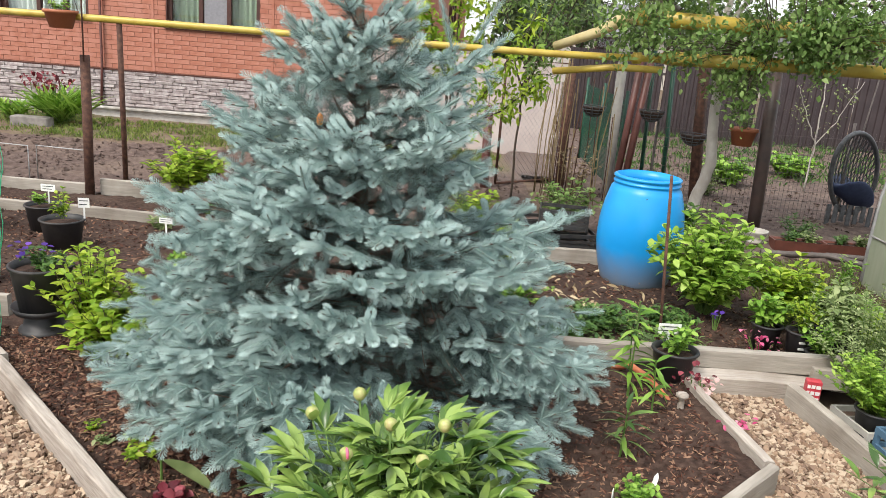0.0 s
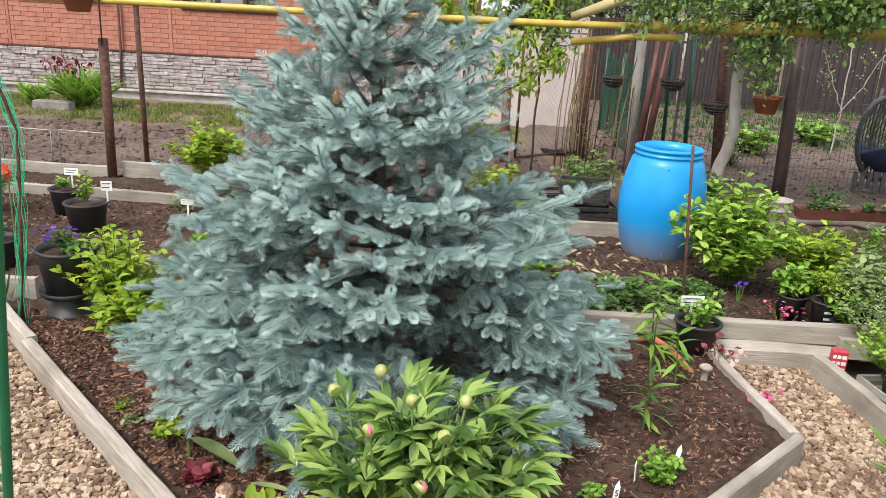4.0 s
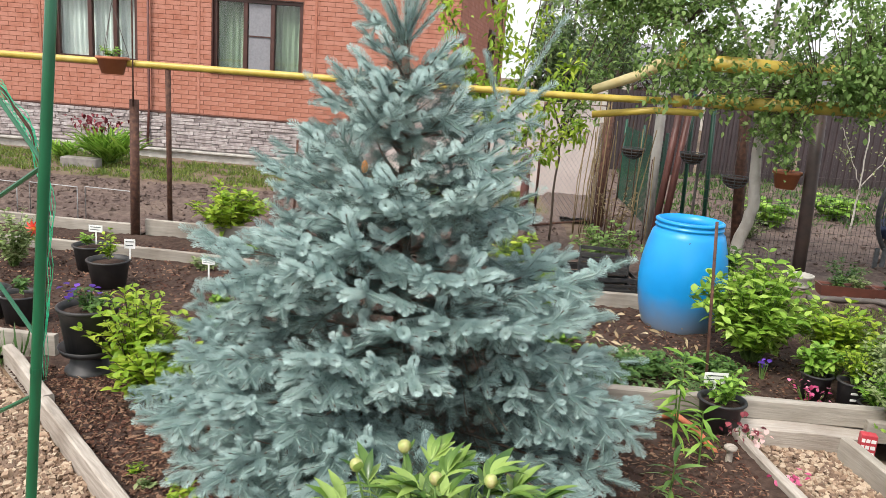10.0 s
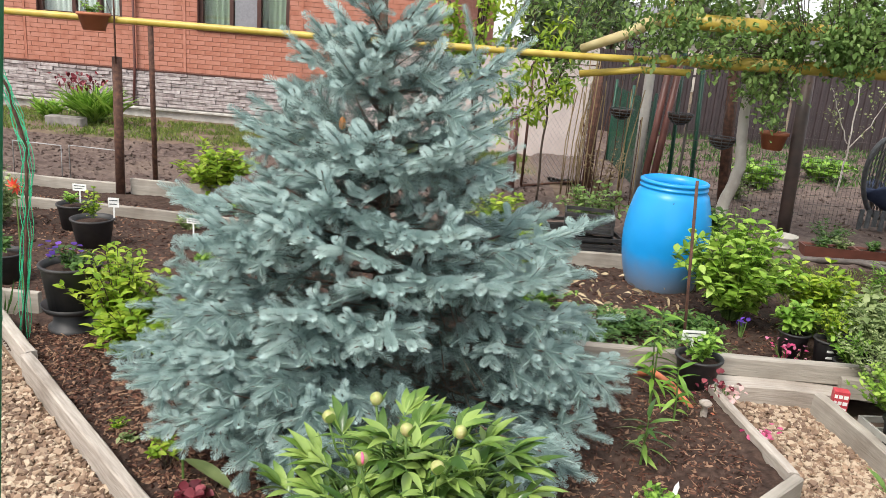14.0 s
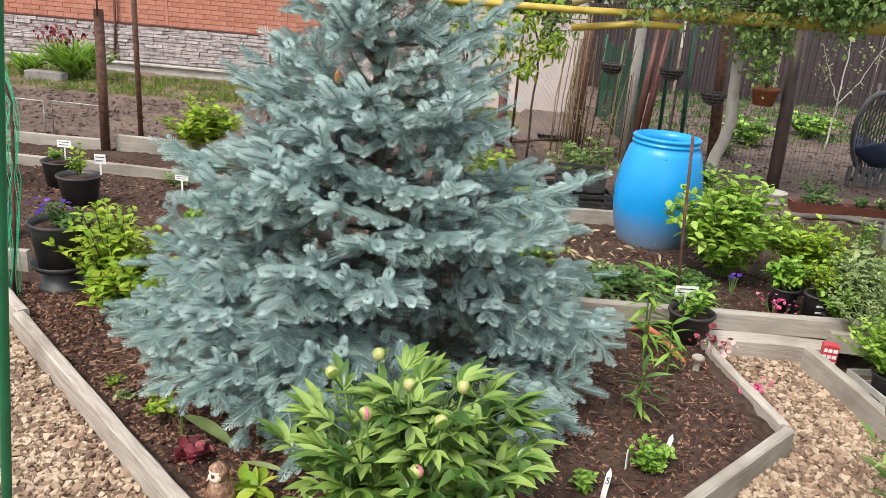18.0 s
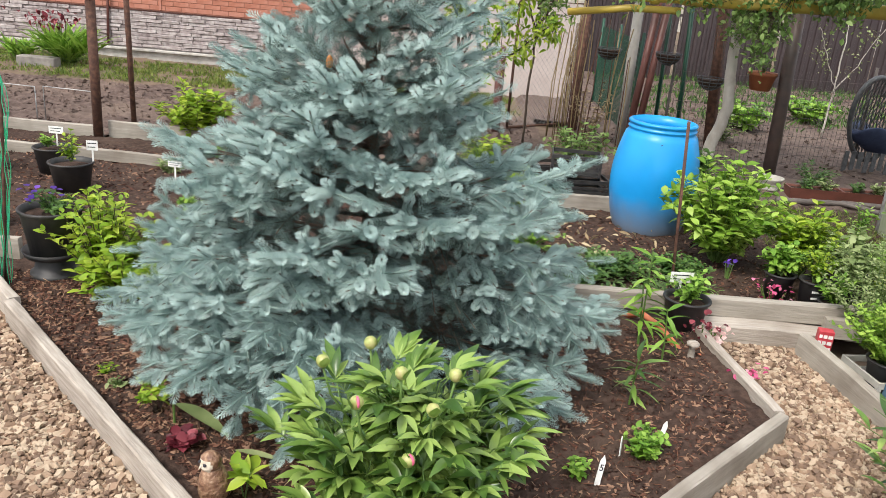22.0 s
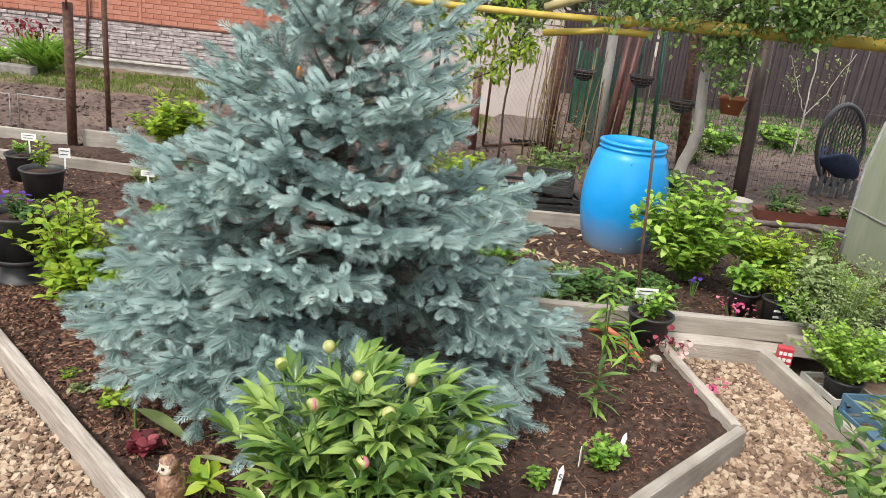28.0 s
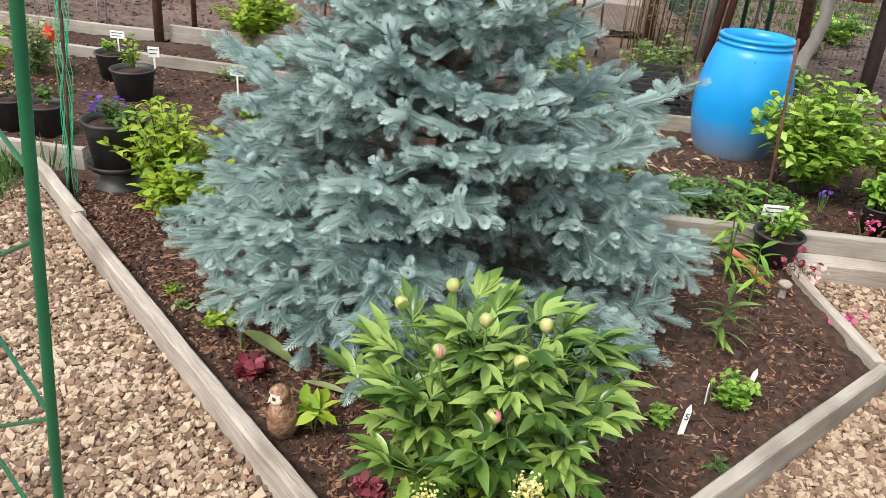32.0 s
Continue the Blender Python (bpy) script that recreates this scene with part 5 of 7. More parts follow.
plant("shrub", -2.4, 5.98, 0.0, "yellow-green young shrub before the field", "shrub", 0.56, 0.4, 40, 9, L_oval, M_lime, M_darkbark, 0.004, 0.2, seed=12, size=(1.0, 1.5))
plant("shrub", 1.83, 3.72, 0.03, "yellow-green hydrangea shrub beside the barrel", "shrub", 0.72, 0.45, 95, 8, L_big, M_hydrangea, M_stem, 0.004, 0.2, seed=13, size=(0.42, 0.8))
plant("shrub", 2.28, 3.55, 0.03, "yellow-green shrub behind the nursery pots", "shrub", 0.5, 0.3, 44, 8, L_oval, M_lime, M_stem, 0.003, 0.25, seed=14)
plant("shrub", 2.35, 6.1, 0.0, "dark green bush at the foot of the tree", "shrub", 0.34, 0.22, 20, 7, L_oval, M_mid, M_stem, 0.003, 0.2, seed=15)
plant("shrub", 3.05, 4.3, 0.02, "upright feathery green plant on the lawn", "plant", 0.42, 0.13, 12, 14, L_small, M_fresh, M_stem, 0.003, 0.15, seed=16, pairs=False)
plant("perennial", 0.72, 2.95, 0.04, "low spreading green perennial before the barrel", "plant", 0.16, 0.3, 50, 6, L_small, M_mid, seed=17)
plant("perennial", 1.05, 3.25, 0.04, "low spreading green perennial before the barrel", "plant", 0.14, 0.3, 50, 6, L_small, M_mid, seed=18)
plant("perennial", 1.45, 3.35, 0.04, "low dense dark green perennial in the soil", "plant", 0.12, 0.26, 40, 6, L_small, M_mid, seed=19)
plant("perennial", 0.55, 3.6, 0.04, "fresh green weeds behind the spruce", "plant", 0.22, 0.3, 30, 6, L_small, M_fresh, seed=20)
plant("shrub", 0.45, 4.3, 0.03, "yellow-green leafy shrub behind the spruce", "shrub", 0.45, 0.3, 26, 8, L_oval, M_lime, seed=21)
plant("shrub", 0.3, 5.6, 0.0, "yellow-green weeds along the gate", "shrub", 0.42, 0.4, 26, 8, L_oval, M_lime, seed=22)
plant("shrub", 1.15, 5.75, 0.0, "tangled weeds beside the crates", "shrub", 0.55, 0.4, 30, 8, L_oval, M_apple, M_darkbark, seed=23)

# nursery pots on the raised bed
for i, (x, y, rr, hh) in enumerate(((2.02, 3.18, 0.085, 0.17), (2.17, 3.05, 0.085, 0.19), (2.36, 3.0, 0.1, 0.19), (2.2, 2.88, 0.07, 0.13), (2.55, 2.95, 0.08, 0.14), (2.72, 3.0, 0.085, 0.15), (2.6, 3.2, 0.09, 0.17), (2.9, 3.05, 0.085, 0.15), (2.4, 3.25, 0.085, 0.17))):
    pb = pot("nursery_pot", x, y, 0.005, rr, rr * 0.78, hh, "small black nursery pot with pale handwriting" if i in (1, 2) else "small black nursery pot with a young plant")
    if i in (1, 2):
        for k in range(2):
            part("writing", box(-0.045, -rr * 0.93, hh * (0.5 + 0.2 * k), 0.035 - 0.02 * k, -rr * 0.93 - 0.0 + 0.004, hh * (0.5 + 0.2 * k) + 0.012), M_white, pb)
    plant("nursery_plant", x, y, 0.005 + hh * 0.9, "young leafy green plant in a nursery pot", "plant", 0.22 + 0.08 * (i % 3), 0.13, 14, 6, L_small if i % 2 else L_oval, (M_fresh, M_lime, M_grey)[i % 3], seed=30 + i, group="nursery plants")
plant("shrub", 2.3, 2.6, 0.0, "airy grey-green feathery shrub in a pot", "shrub", 0.66, 0.34, 80, 20, L_tiny, M_grey, M_stem, 0.002, 0.2, seed=41, size=(0.9, 1.6))
plant("shrub", 2.12, 2.13, 0.13, "airy light green bush in a black pot", "shrub", 0.3, 0.3, 80, 14, L_small, M_hydrangea, M_stem, 0.002, 0.15, seed=42, size=(0.5, 0.9))
pot("nursery_pot", 2.12, 2.13, -0.008, 0.085, 0.065, 0.17, "black nursery pot standing in a grey crate")
plant("peony_bush", 2.12, 1.0, -0.02, "second green peony bush leaning over the path edge", "flower plant", 0.6, 0.66, 130, 9, L_peony, M_peony, M_stem, 0.004, 0.25, seed=43, size=(0.8, 1.2))
bx_ = thing("seed_box", 1.95, 2.4, 0.045, "small red and white printed cardboard box", "box", rz=-12)
part("carton", box(-0.036, -0.025, -0.06, 0.036, 0.025, 0.125, 0.003), M_red, bx_)
for k in range(3):
    for x0, x1 in ((-0.032, -0.018), (-0.013, 0.004), (0.009, 0.03)):
        part("print_bar", box(x0, -0.027, 0.022 + 0.033 * k, x1, -0.0255, 0.04 + 0.033 * k), M_white, bx_)


def crate(x, y, z, w, d, h, mat, label, rz=0.0):
    """An open slatted plastic crate."""
    ob = thing("crate", x, y, z, label, "crate", rz=rz)
    t = 0.012
    part("base", box(-w / 2, -d / 2, 0, w / 2, d / 2, t), mat, ob)
    part("rim", join(box(-w / 2, -d / 2, h - 0.03, w / 2, -d / 2 + t, h), box(-w / 2, d / 2 - t, h - 0.03, w / 2, d / 2, h), box(-w / 2, -d / 2 + t, h - 0.03, -w / 2 + t, d / 2 - t, h), box(w / 2 - t, -d / 2 + t, h - 0.03, w / 2, d / 2 - t, h)), mat, ob)
    for zz in np.arange(0.04, h - 0.05, 0.045):
        for a_, b_ in (((-w / 2, -d / 2), (w / 2, -d / 2 + t)), ((-w / 2, d / 2 - t), (w / 2, d / 2)), ((-w / 2, -d / 2 + t), (-w / 2 + t, d / 2 - t)), ((w / 2 - t, -d / 2 + t), (w / 2, d / 2 - t))):
            part("slat", box(a_[0], a_[1], zz, b_[0], b_[1], zz + 0.02), mat, ob)
    for cx in (-w / 2 + 0.001, w / 2 - 0.021):
        for cy in (-d / 2 + 0.001, d / 2 - 0.021):
            part("corner_post", box(cx, cy, t, cx + 0.02, cy + 0.02, h - 0.03), mat, ob)
    return ob


crate(2.2, 1.78, -0.02, 0.3, 0.4, 0.18, M_bluecrate, "open slatted blue plastic crate beside the path", 6)
crate(2.13, 2.16, -0.02, 0.24, 0.28, 0.12, M_greytan, "grey plastic crate under a potted bush", 8)
crate(1.12, 5.2, 0.0, 0.42, 0.3, 0.16, M_blackplastic, "black plastic crate behind the barrel", 8)
crate(1.08, 5.35, 0.16, 0.42, 0.3, 0.16, M_blackplastic, "black plastic crate stacked behind the barrel", -6)
crate(0.85, 5.6, 0.0, 0.42, 0.3, 0.16, M_blackplastic, "black plastic crate among the weeds", 14)
plant("shrub", -3.5, 3.6, 0.0, "tall yellow-green weeds beside the pots", "shrub", 0.6, 0.3, 40, 9, L_oval, M_lime, M_stem, 0.004, 0.15, seed=24)
plant("shrub", -3.55, 4.4, 0.0, "pale grey-green upright weeds beside the pots", "shrub", 0.5, 0.25, 30, 9, L_small, M_grey, M_stem, 0.003, 0.15, seed=25, size=(0.9, 1.4))
plant("seedling", -2.2, 4.75, 0.0, "small grey-green seedlings in the soil", "plant", 0.14, 0.12, 14, 5, L_small, M_grey, seed=26)
plant("seedling", -2.0, 5.35, 0.0, "small green seedlings in the soil", "plant", 0.12, 0.12, 14, 5, L_small, M_fresh, seed=27)
plant("seedling", -1.75, 3.9, 0.0, "small green seedlings in the soil", "plant", 0.12, 0.1, 12, 5, L_small, M_fresh, seed=28)


# ---- trees ----
def tree(name, x, y, z, label, limbs, tips, leaf_geo, mat, bark, leaves_per=14, twig=0.35, seed=0, size=(0.7, 1.2), spread=0.16, limb_r=0.03):
    """Trunk and limbs along given lines; twigs run from the limbs to tips in the crown, with leaves round each twig."""
    r = np.random.default_rng(seed + 400)
    ob = thing(name, x, y, z, label, "tree")
    nodes = []
    for k, (pts, r0, r1) in enumerate(limbs):
        pts = np.array(pts, float)
        s = np.linspace(0, 1, 4 * len(pts))
        q = np.stack([np.interp(s, np.linspace(0, 1, len(pts)), pts[:, i]) for i in range(3)], 1)
        q[1:-1] += r.normal(0, 0.008, q[1:-1].shape)
        part("trunk" if k == 0 else "limb", tube(q, np.linspace(r0, r1, len(q)), 10 if k == 0 else 7), bark, ob, smooth=True)
        if k or len(limbs) == 1:
            nodes += [p for p in q[len(q) // 3:]]
    nodes = np.array(nodes)
    P, D, S, tw = [], [], [], []
    for e in tips:
        i = np.argmin(np.linalg.norm(nodes - e, axis=1) + 0.25 * np.maximum(0, nodes[:, 2] - e[2]))
        b = nodes[i]
        c = (b + e) / 2 + np.array([0, 0, 0.12 * np.linalg.norm(e - b)])
        pts = np.array([(1 - s) ** 2 * b + 2 * s * (1 - s) * c + s * s * e for s in np.linspace(0, 1, 6)])
        tw.append(tube(pts, np.linspace(0.005, 0.0015, 6), 3, False))
        for k in range(leaves_per):
            s = 1 - min(1, twig / (np.linalg.norm(e - b) + 1e-6)) * r.uniform(0, 1)
            p = (1 - s) ** 2 * b + 2 * s * (1 - s) * c + s * s * e
            P.append(p + r.normal(0, spread * 0.35, 3))
            D.append(r.normal(0, 1, 3) + np.array([0, 0, -0.25]))
            S.append(r.uniform(*size))
    part("twig_work", tri(join(*tw)), M_darkbark, ob, kind="stuff")
    part("crown", scatter(leaf_geo, np.array(P), frames_along(np.array(D), r.normal(0, 0.6, len(P))), np.array(S)), mat, ob, kind="stuff", smooth=True)
    return ob


def cloud(lumps, n, seed):
    """Tips spread through lumps (centre, radii), denser towards their skin."""
    r = np.random.default_rng(seed)
    T = []
    w = np.array([a * b * c for _, (a, b, c) in lumps])
    for i in r.choice(len(lumps), n, p=w / w.sum()):
        (cx, cy, cz), (a, b, c) = lumps[i]
        d = r.normal(0, 1, 3)
        d *= r.uniform(0.25, 1) ** 0.5 / np.linalg.norm(d)
        T.append((cx + a * d[0], cy + b * d[1], cz + c * d[2]))
    return np.array(T)


# old apple tree with a pale crooked trunk, origin at its foot
apple_limbs = [([(0, 0, -0.05), (0.06, 0, 0.35), (0.14, 0, 0.68), (0.1, 0, 1.05), (0.08, 0, 1.5), (0.05, 0, 2.0)], 0.062, 0.04),
               ([(0.07, 0, 1.6), (-0.3, -0.1, 2.0), (-0.9, -0.2, 2.35), (-1.4, -0.2, 2.5)], 0.035, 0.01), ([(0.07, 0, 1.7), (0.5, -0.2, 2.05), (1.0, -0.4, 2.2), (1.6, -0.4, 2.3)], 0.035, 0.01),
               ([(0.05, 0, 1.95), (0.1, 0.1, 2.5), (0.2, 0.1, 3.2)], 0.035, 0.01), ([(0.05, 0, 1.9), (-0.3, 0.3, 2.6), (-0.5, 0.4, 3.1)], 0.03, 0.01), ([(0.06, 0, 1.9), (0.6, 0.3, 2.6), (1.0, 0.3, 3.0)], 0.03, 0.01),
               ([(0.07, 0, 1.55), (0.2, -0.6, 1.75), (0.5, -0.9, 1.8)], 0.025, 0.008)]
apple_tips = np.concatenate([cloud([((0.1, -0.3, 2.55), (1.05, 0.8, 0.75)), ((-0.8, -0.5, 2.35), (0.55, 0.5, 0.45)), ((1.2, -0.6, 2.3), (0.85, 0.6, 0.5)), ((0.3, -0.1, 3.2), (0.9, 0.7, 0.5)), ((-0.3, -0.6, 1.95), (0.45, 0.35, 0.4)), ((0.6, -0.9, 1.95), (0.6, 0.25, 0.3)), ((-0.2, 0.2, 2.9), (0.9, 0.6, 0.5))], 560, 1),
                             cloud([((0.0, -0.75, 1.5), (0.3, 0.2, 0.42)), ((0.15, -0.3, 1.5), (0.25, 0.3, 0.3)), ((0.6, -0.85, 1.7), (0.3, 0.2, 0.3)), ((1.1, -0.9, 1.95), (0.3, 0.2, 0.2)), ((-0.6, -0.8, 1.75), (0.3, 0.2, 0.25)), ((-1.0, -0.9, 1.85), (0.3, 0.2, 0.32)), ((-1.35, -0.5, 2.45), (0.5, 0.3, 0.35)), ((1.75, -0.8, 1.6), (0.2, 0.2, 0.35)), ((0.35, -1.0, 1.9), (0.5, 0.2, 0.25)), ((1.2, -1.0, 1.95), (0.6, 0.2, 0.25))], 380, 2)])
tree("apple_tree", 2.45, 6.3, 0, "old apple tree with a pale crooked trunk and light green leaves", apple_limbs, apple_tips, L_apple, M_apple, M_palebark, 19, 0.26, 1, (0.6, 1.25), 0.14)
pear_limbs = [([(0, 0, 0), (0.02, 0, 0.5), (0.0, 0, 1.0)], 0.02, 0.014), ([(0, 0, 0.9), (-0.1, 0, 1.5), (-0.35, 0, 2.05), (-0.62, 0, 2.45)], 0.012, 0.004), ([(0, 0, 1.0), (0.02, 0, 1.6), (0.02, 0, 2.3)], 0.012, 0.004),
              ([(0, 0, 0.95), (0.2, 0, 1.5), (0.36, 0, 2.5)], 0.012, 0.004), ([(0, 0, 0.8), (0.4, 0, 1.3), (0.7, 0, 1.9)], 0.012, 0.004), ([(0, 0, 0.7), (0.5, 0.05, 1.05), (0.85, 0.1, 1.35)], 0.01, 0.004), ([(0, 0, 1.0), (-0.12, 0, 1.5), (-0.3, 0, 1.8)], 0.01, 0.004)]
rp = np.random.default_rng(77)
pear_tips = []
for pts, _, _ in pear_limbs[1:]:
    pts = np.array(pts)
    for s in np.linspace(0.3, 1, 14):
        p = np.array([np.interp(s, np.linspace(0, 1, len(pts)), pts[:, i]) for i in range(3)])
        pear_tips.append(p + rp.normal(0, 0.055, 3))
tree("young_pear_tree", 0.02, 6.05, 0, "young fruit tree with upright whips and lime-green leaf tufts", pear_limbs, np.array(pear_tips), leaf(0.07, 0.026, 3, 0.3, 0.35), M_lime, M_darkbark, 24, 0.14, 2, (0.8, 1.4), 0.16)
tree("young_pear_tree", 0.75, 7.0, 0, "young fruit tree with hanging green leaf tufts by the gate", [([(0, 0, 0), (0, 0, 1.0), (0.02, 0, 1.5)], 0.013, 0.009), ([(0, 0, 1.2), (0.3, 0, 1.7), (0.5, -0.1, 2.3)], 0.012, 0.004), ([(0, 0, 1.2), (-0.2, 0, 1.7), (-0.3, 0, 2.4)], 0.012, 0.004), ([(0, 0, 1.4), (0.25, 0, 2.1), (0.5, 0, 3.0)], 0.014, 0.004), ([(0.2, 0, 1.6), (0.6, 0, 2.2), (0.9, 0, 2.6)], 0.012, 0.004), ([(0, 0, 1.0), (0.1, -0.3, 1.5), (0.2, -0.5, 1.9)], 0.01, 0.004)],
     cloud([((0.1, -0.1, 2.0), (0.55, 0.4, 0.6)), ((0.15, -0.2, 1.35), (0.3, 0.3, 0.35)), ((0.45, -0.1, 2.8), (0.65, 0.4, 0.65)), ((0.9, 0.0, 2.5), (0.4, 0.3, 0.5))], 210, 5), leaf(0.075, 0.03, 3, 0.3, 0.35), M_apple, M_darkbark, 12, 0.16, 3, (0.6, 1.1), 0.15)
# leafless whips with white buds in the orchard
tree("young_sapling", 4.9, 9.2, 0, "thin orchard sapling just coming into pale leaf", [([(0, 0, 0), (0.02, 0, 0.8), (0.0, 0, 1.5)], 0.014, 0.006), ([(0, 0, 0.6), (0.25, 0, 1.0), (0.5, 0, 1.5)], 0.008, 0.003), ([(0, 0, 0.7), (-0.2, 0, 1.1), (-0.35, 0, 1.4)], 0.008, 0.003)],
     cloud([((0.05, 0, 1.15), (0.5, 0.3, 0.45))], 26, 6), L_small, M_grey, M_palebark, 6, 0.2, 4, (0.6, 1.0), 0.1)

# far woods and conifers beyond the fences
def conifer(x, y, h, w, seed):
    r = np.random.default_rng(seed)
    ob = thing("conifer_tree", x, y, -0.11, "tall dark conifer far beyond the fences", "tree", "far conifers")
    part("trunk", tube([(0, 0, 0), (0, 0, h)], [h * 0.016, 0.03], 7), M_darkbark, ob)
    P, D, S = [], [], []
    for k in range(900):
        s = r.uniform(0.25, 1) ** 0.8
        zz = h * s
        rr = w * (1 - s) ** 0.8 * r.uniform(0.2, 1) + 0.1
        a = r.uniform(0, 6.283)
        P.append((rr * math.cos(a), rr * math.sin(a), zz - 0.15 * rr))
        D.append((math.cos(a), math.sin(a), r.normal(-0.25, 0.25)))
        S.append(r.uniform(0.6, 1.3))
    part("crown", scatter(leaf(0.5, 0.09, 2, 0.4, 0.3), np.array(P), frames_along(np.array(D), r.normal(0, 0.4, len(P))), np.array(S)), M_conifer, ob, kind="stuff")


for i, (x, y, h, w) in enumerate(((4.6, 56, 10.5, 1.0), (5.6, 57, 11.5, 1.0), (6.6, 56, 10.0, 0.9), (3.6, 58, 7.5, 1.2))):
    conifer(x, y, h, w, 60 + i)


def far_tree(x, y, h, w, seed):
    r = np.random.default_rng(seed)
    lumps = [((r.normal(0, w * 0.35), r.normal(0, w * 0.3), h * r.uniform(0.5, 0.85)), (w * r.uniform(0.4, 0.6), w * 0.5, h * r.uniform(0.14, 0.24))) for _ in range(6)]
    limbs = [([(0, 0, 0), (0.05, 0, h * 0.5)], 0.12, 0.06)] + [([(0.03, 0, h * 0.3), np.array(c) * (0.6, 0.6, 0.75), c], 0.06, 0.02) for c, _ in lumps]
    tree("garden_tree", x, y, -0.11, "leafy garden tree standing far behind the fences", limbs, cloud(lumps, 150, seed), leaf(0.2, 0.12, 2, 0.3, 0.3), M_dull, M_darkbark, 12, 0.5, seed, (0.6, 1.2), 0.5)


for i, (x, y, h, w) in enumerate(((2.3, 24, 4.2, 1.6), (4.2, 26, 4.6, 1.8), (6.5, 25, 3.9, 1.8), (9.5, 27, 4.0, 2.0), (13, 26, 3.4, 2.0), (1.6, 19, 3.0, 1.1))):
    far_tree(x, y, h, w, 80 + i)


def far_house(x, y, w, d, h, rh, label, wall_mat, roof_mat):
    ob = thing("far_house", x, y, 0, label, "house", "far houses")
    part("wall", box(-w / 2, 0, -0.2, w / 2, d, h), wall_mat, ob)
    V = [(-w / 2 - 0.3, -0.3, h), (w / 2 + 0.3, -0.3, h), (w / 2 + 0.3, d + 0.3, h), (-w / 2 - 0.3, d + 0.3, h), (-w / 2 - 0.3, d / 2, h + rh), (w / 2 + 0.3, d / 2, h + rh)]
    part("roof", (V, [(0, 1, 5, 4), (2, 3, 4, 5), (1, 2, 5), (3, 0, 4), (3, 2, 1, 0)]), roof_mat, ob)
    for k in (-0.25, 0.25):
        wn_ = part("window", box(w * k - 0.5, -0.04, 1.0, w * k + 0.5, 0.02, 2.1), M_brownframe, ob)
        part("pane", box(w * k - 0.42, -0.05, 1.08, w * k + 0.42, -0.042, 2.02), M_glass, wn_)


M_greyroof = material("grey_slate_roof", [(0.13, 0.13, 0.14), (0.2, 0.2, 0.21)], 0.8, 3, 5)
M_plaster = material("pale_plaster", [(0.4, 0.37, 0.33), (0.5, 0.47, 0.42)], 0.9, 2, 5)
far_house(19, 30, 9, 7, 2.3, 1.5, "low far house with a grey pitched roof", M_plaster, M_greyroof)
far_house(9, 36, 8, 7, 2.2, 1.6, "low far house with a weathered roof among trees", M_plaster, M_greyroof)

# ---- green arch, net and greenhouse ----
arch = thing("garden_arch", -0.744, -0.1, 0, "green enamelled tube arch with zigzag lattice sides", "arch")
ARCH_LEAN, ARCH_SIDE = 0.085, np.array([-0.2, 0.11, 0.0])  # lean of the poles, and the way to the second one
pole_at = lambda z, k=0.0: np.array([ARCH_LEAN * z, 0.0, z]) + k * ARCH_SIDE
for k in (0, 1):
    part("pole", tube([pole_at(z, k) for z in (-0.05, 0.75, 1.66, 2.05)], 0.0078, 12), M_greenpaint, arch, smooth=True)
for z0, z1, z2 in ((0.01, 0.12, 0.26), (0.32, 0.45, 0.58), (0.62, 0.76, 0.91), (0.91, 1.06, 1.2), (1.29, 1.42, 1.546), (1.546, 1.7, 1.86)):
    part("lattice_bar", tube([pole_at(z0), pole_at(z1, 1)], 0.0034, 6), M_greenpaint, arch)
    part("lattice_bar", tube([pole_at(z1, 1), pole_at(z2)], 0.0034, 6), M_greenpaint, arch)
for zz in (0.6, 1.235, 1.88):
    part("clip", tube([pole_at(zz), pole_at(zz + 0.008)], 0.0086, 12), M_greenpaint, arch)
rod = [(-2.18, 2.42, -0.05), (-2.12, 2.42, 0.6), (-2.09, 2.42, 1.0), (-2.17, 2.42, 1.3), (-2.3, 2.4, 1.5), (-2.6, 2.4, 1.62)]
bar("net_rod", rod, 0.008, M_rust, "bent rusty rod carrying a strip of plastic net", "rod", 8)
net = thing("plastic_net", -2.15, 2.42, 0, "bunched strip of bright green plastic net on a rod", "net")
rn = np.random.default_rng(9)
for k in range(10):
    off = rn.normal(0, 0.018, 2)
    pts = []
    for s in np.linspace(0.02, 0.92, 34):
        f = s * (len(rod) - 1)
        i = min(int(f), len(rod) - 2)
        p = np.array(rod[i]) + (np.array(rod[i + 1]) - np.array(rod[i])) * (f - i)
        pts.append(p + np.array([off[0] + 0.012 * math.sin(s * 40 + k), off[1], 0.01 * math.sin(s * 33 + 2 * k)]) - (-2.15, 2.42, 0))
    part("strand", tube(pts, 0.0019, 4, False), M_greennet, net)
gh = thing("greenhouse", 4.65, 3.4, -0.11, "arched greenhouse of milky greenish polycarbonate", "greenhouse")
prof = [(-1.2, 0.0), (-1.21, 0.45), (-1.2, 0.85), (-1.14, 1.2), (-0.98, 1.55), (-0.7, 1.88), (-0.35, 2.08), (0, 2.15), (0.35, 2.08), (0.7, 1.88), (0.98, 1.55), (1.14, 1.2), (1.2, 0.85), (1.21, 0.45), (1.2, 0.0)]
ys = np.linspace(-1.4, 1.4, 5)
V = [(x, y, z) for y in ys for x, z in prof]
n = len(prof)
cover = part("cover", (V, [(k * n + i, k * n + i + 1, (k + 1) * n + i + 1, (k + 1) * n + i) for k in range(4) for i in range(n - 1)]), M_poly, gh, smooth=True)
part("end_wall", ([(x, 1.4, z) for x, z in prof], [tuple(range(n))]), M_poly, gh)
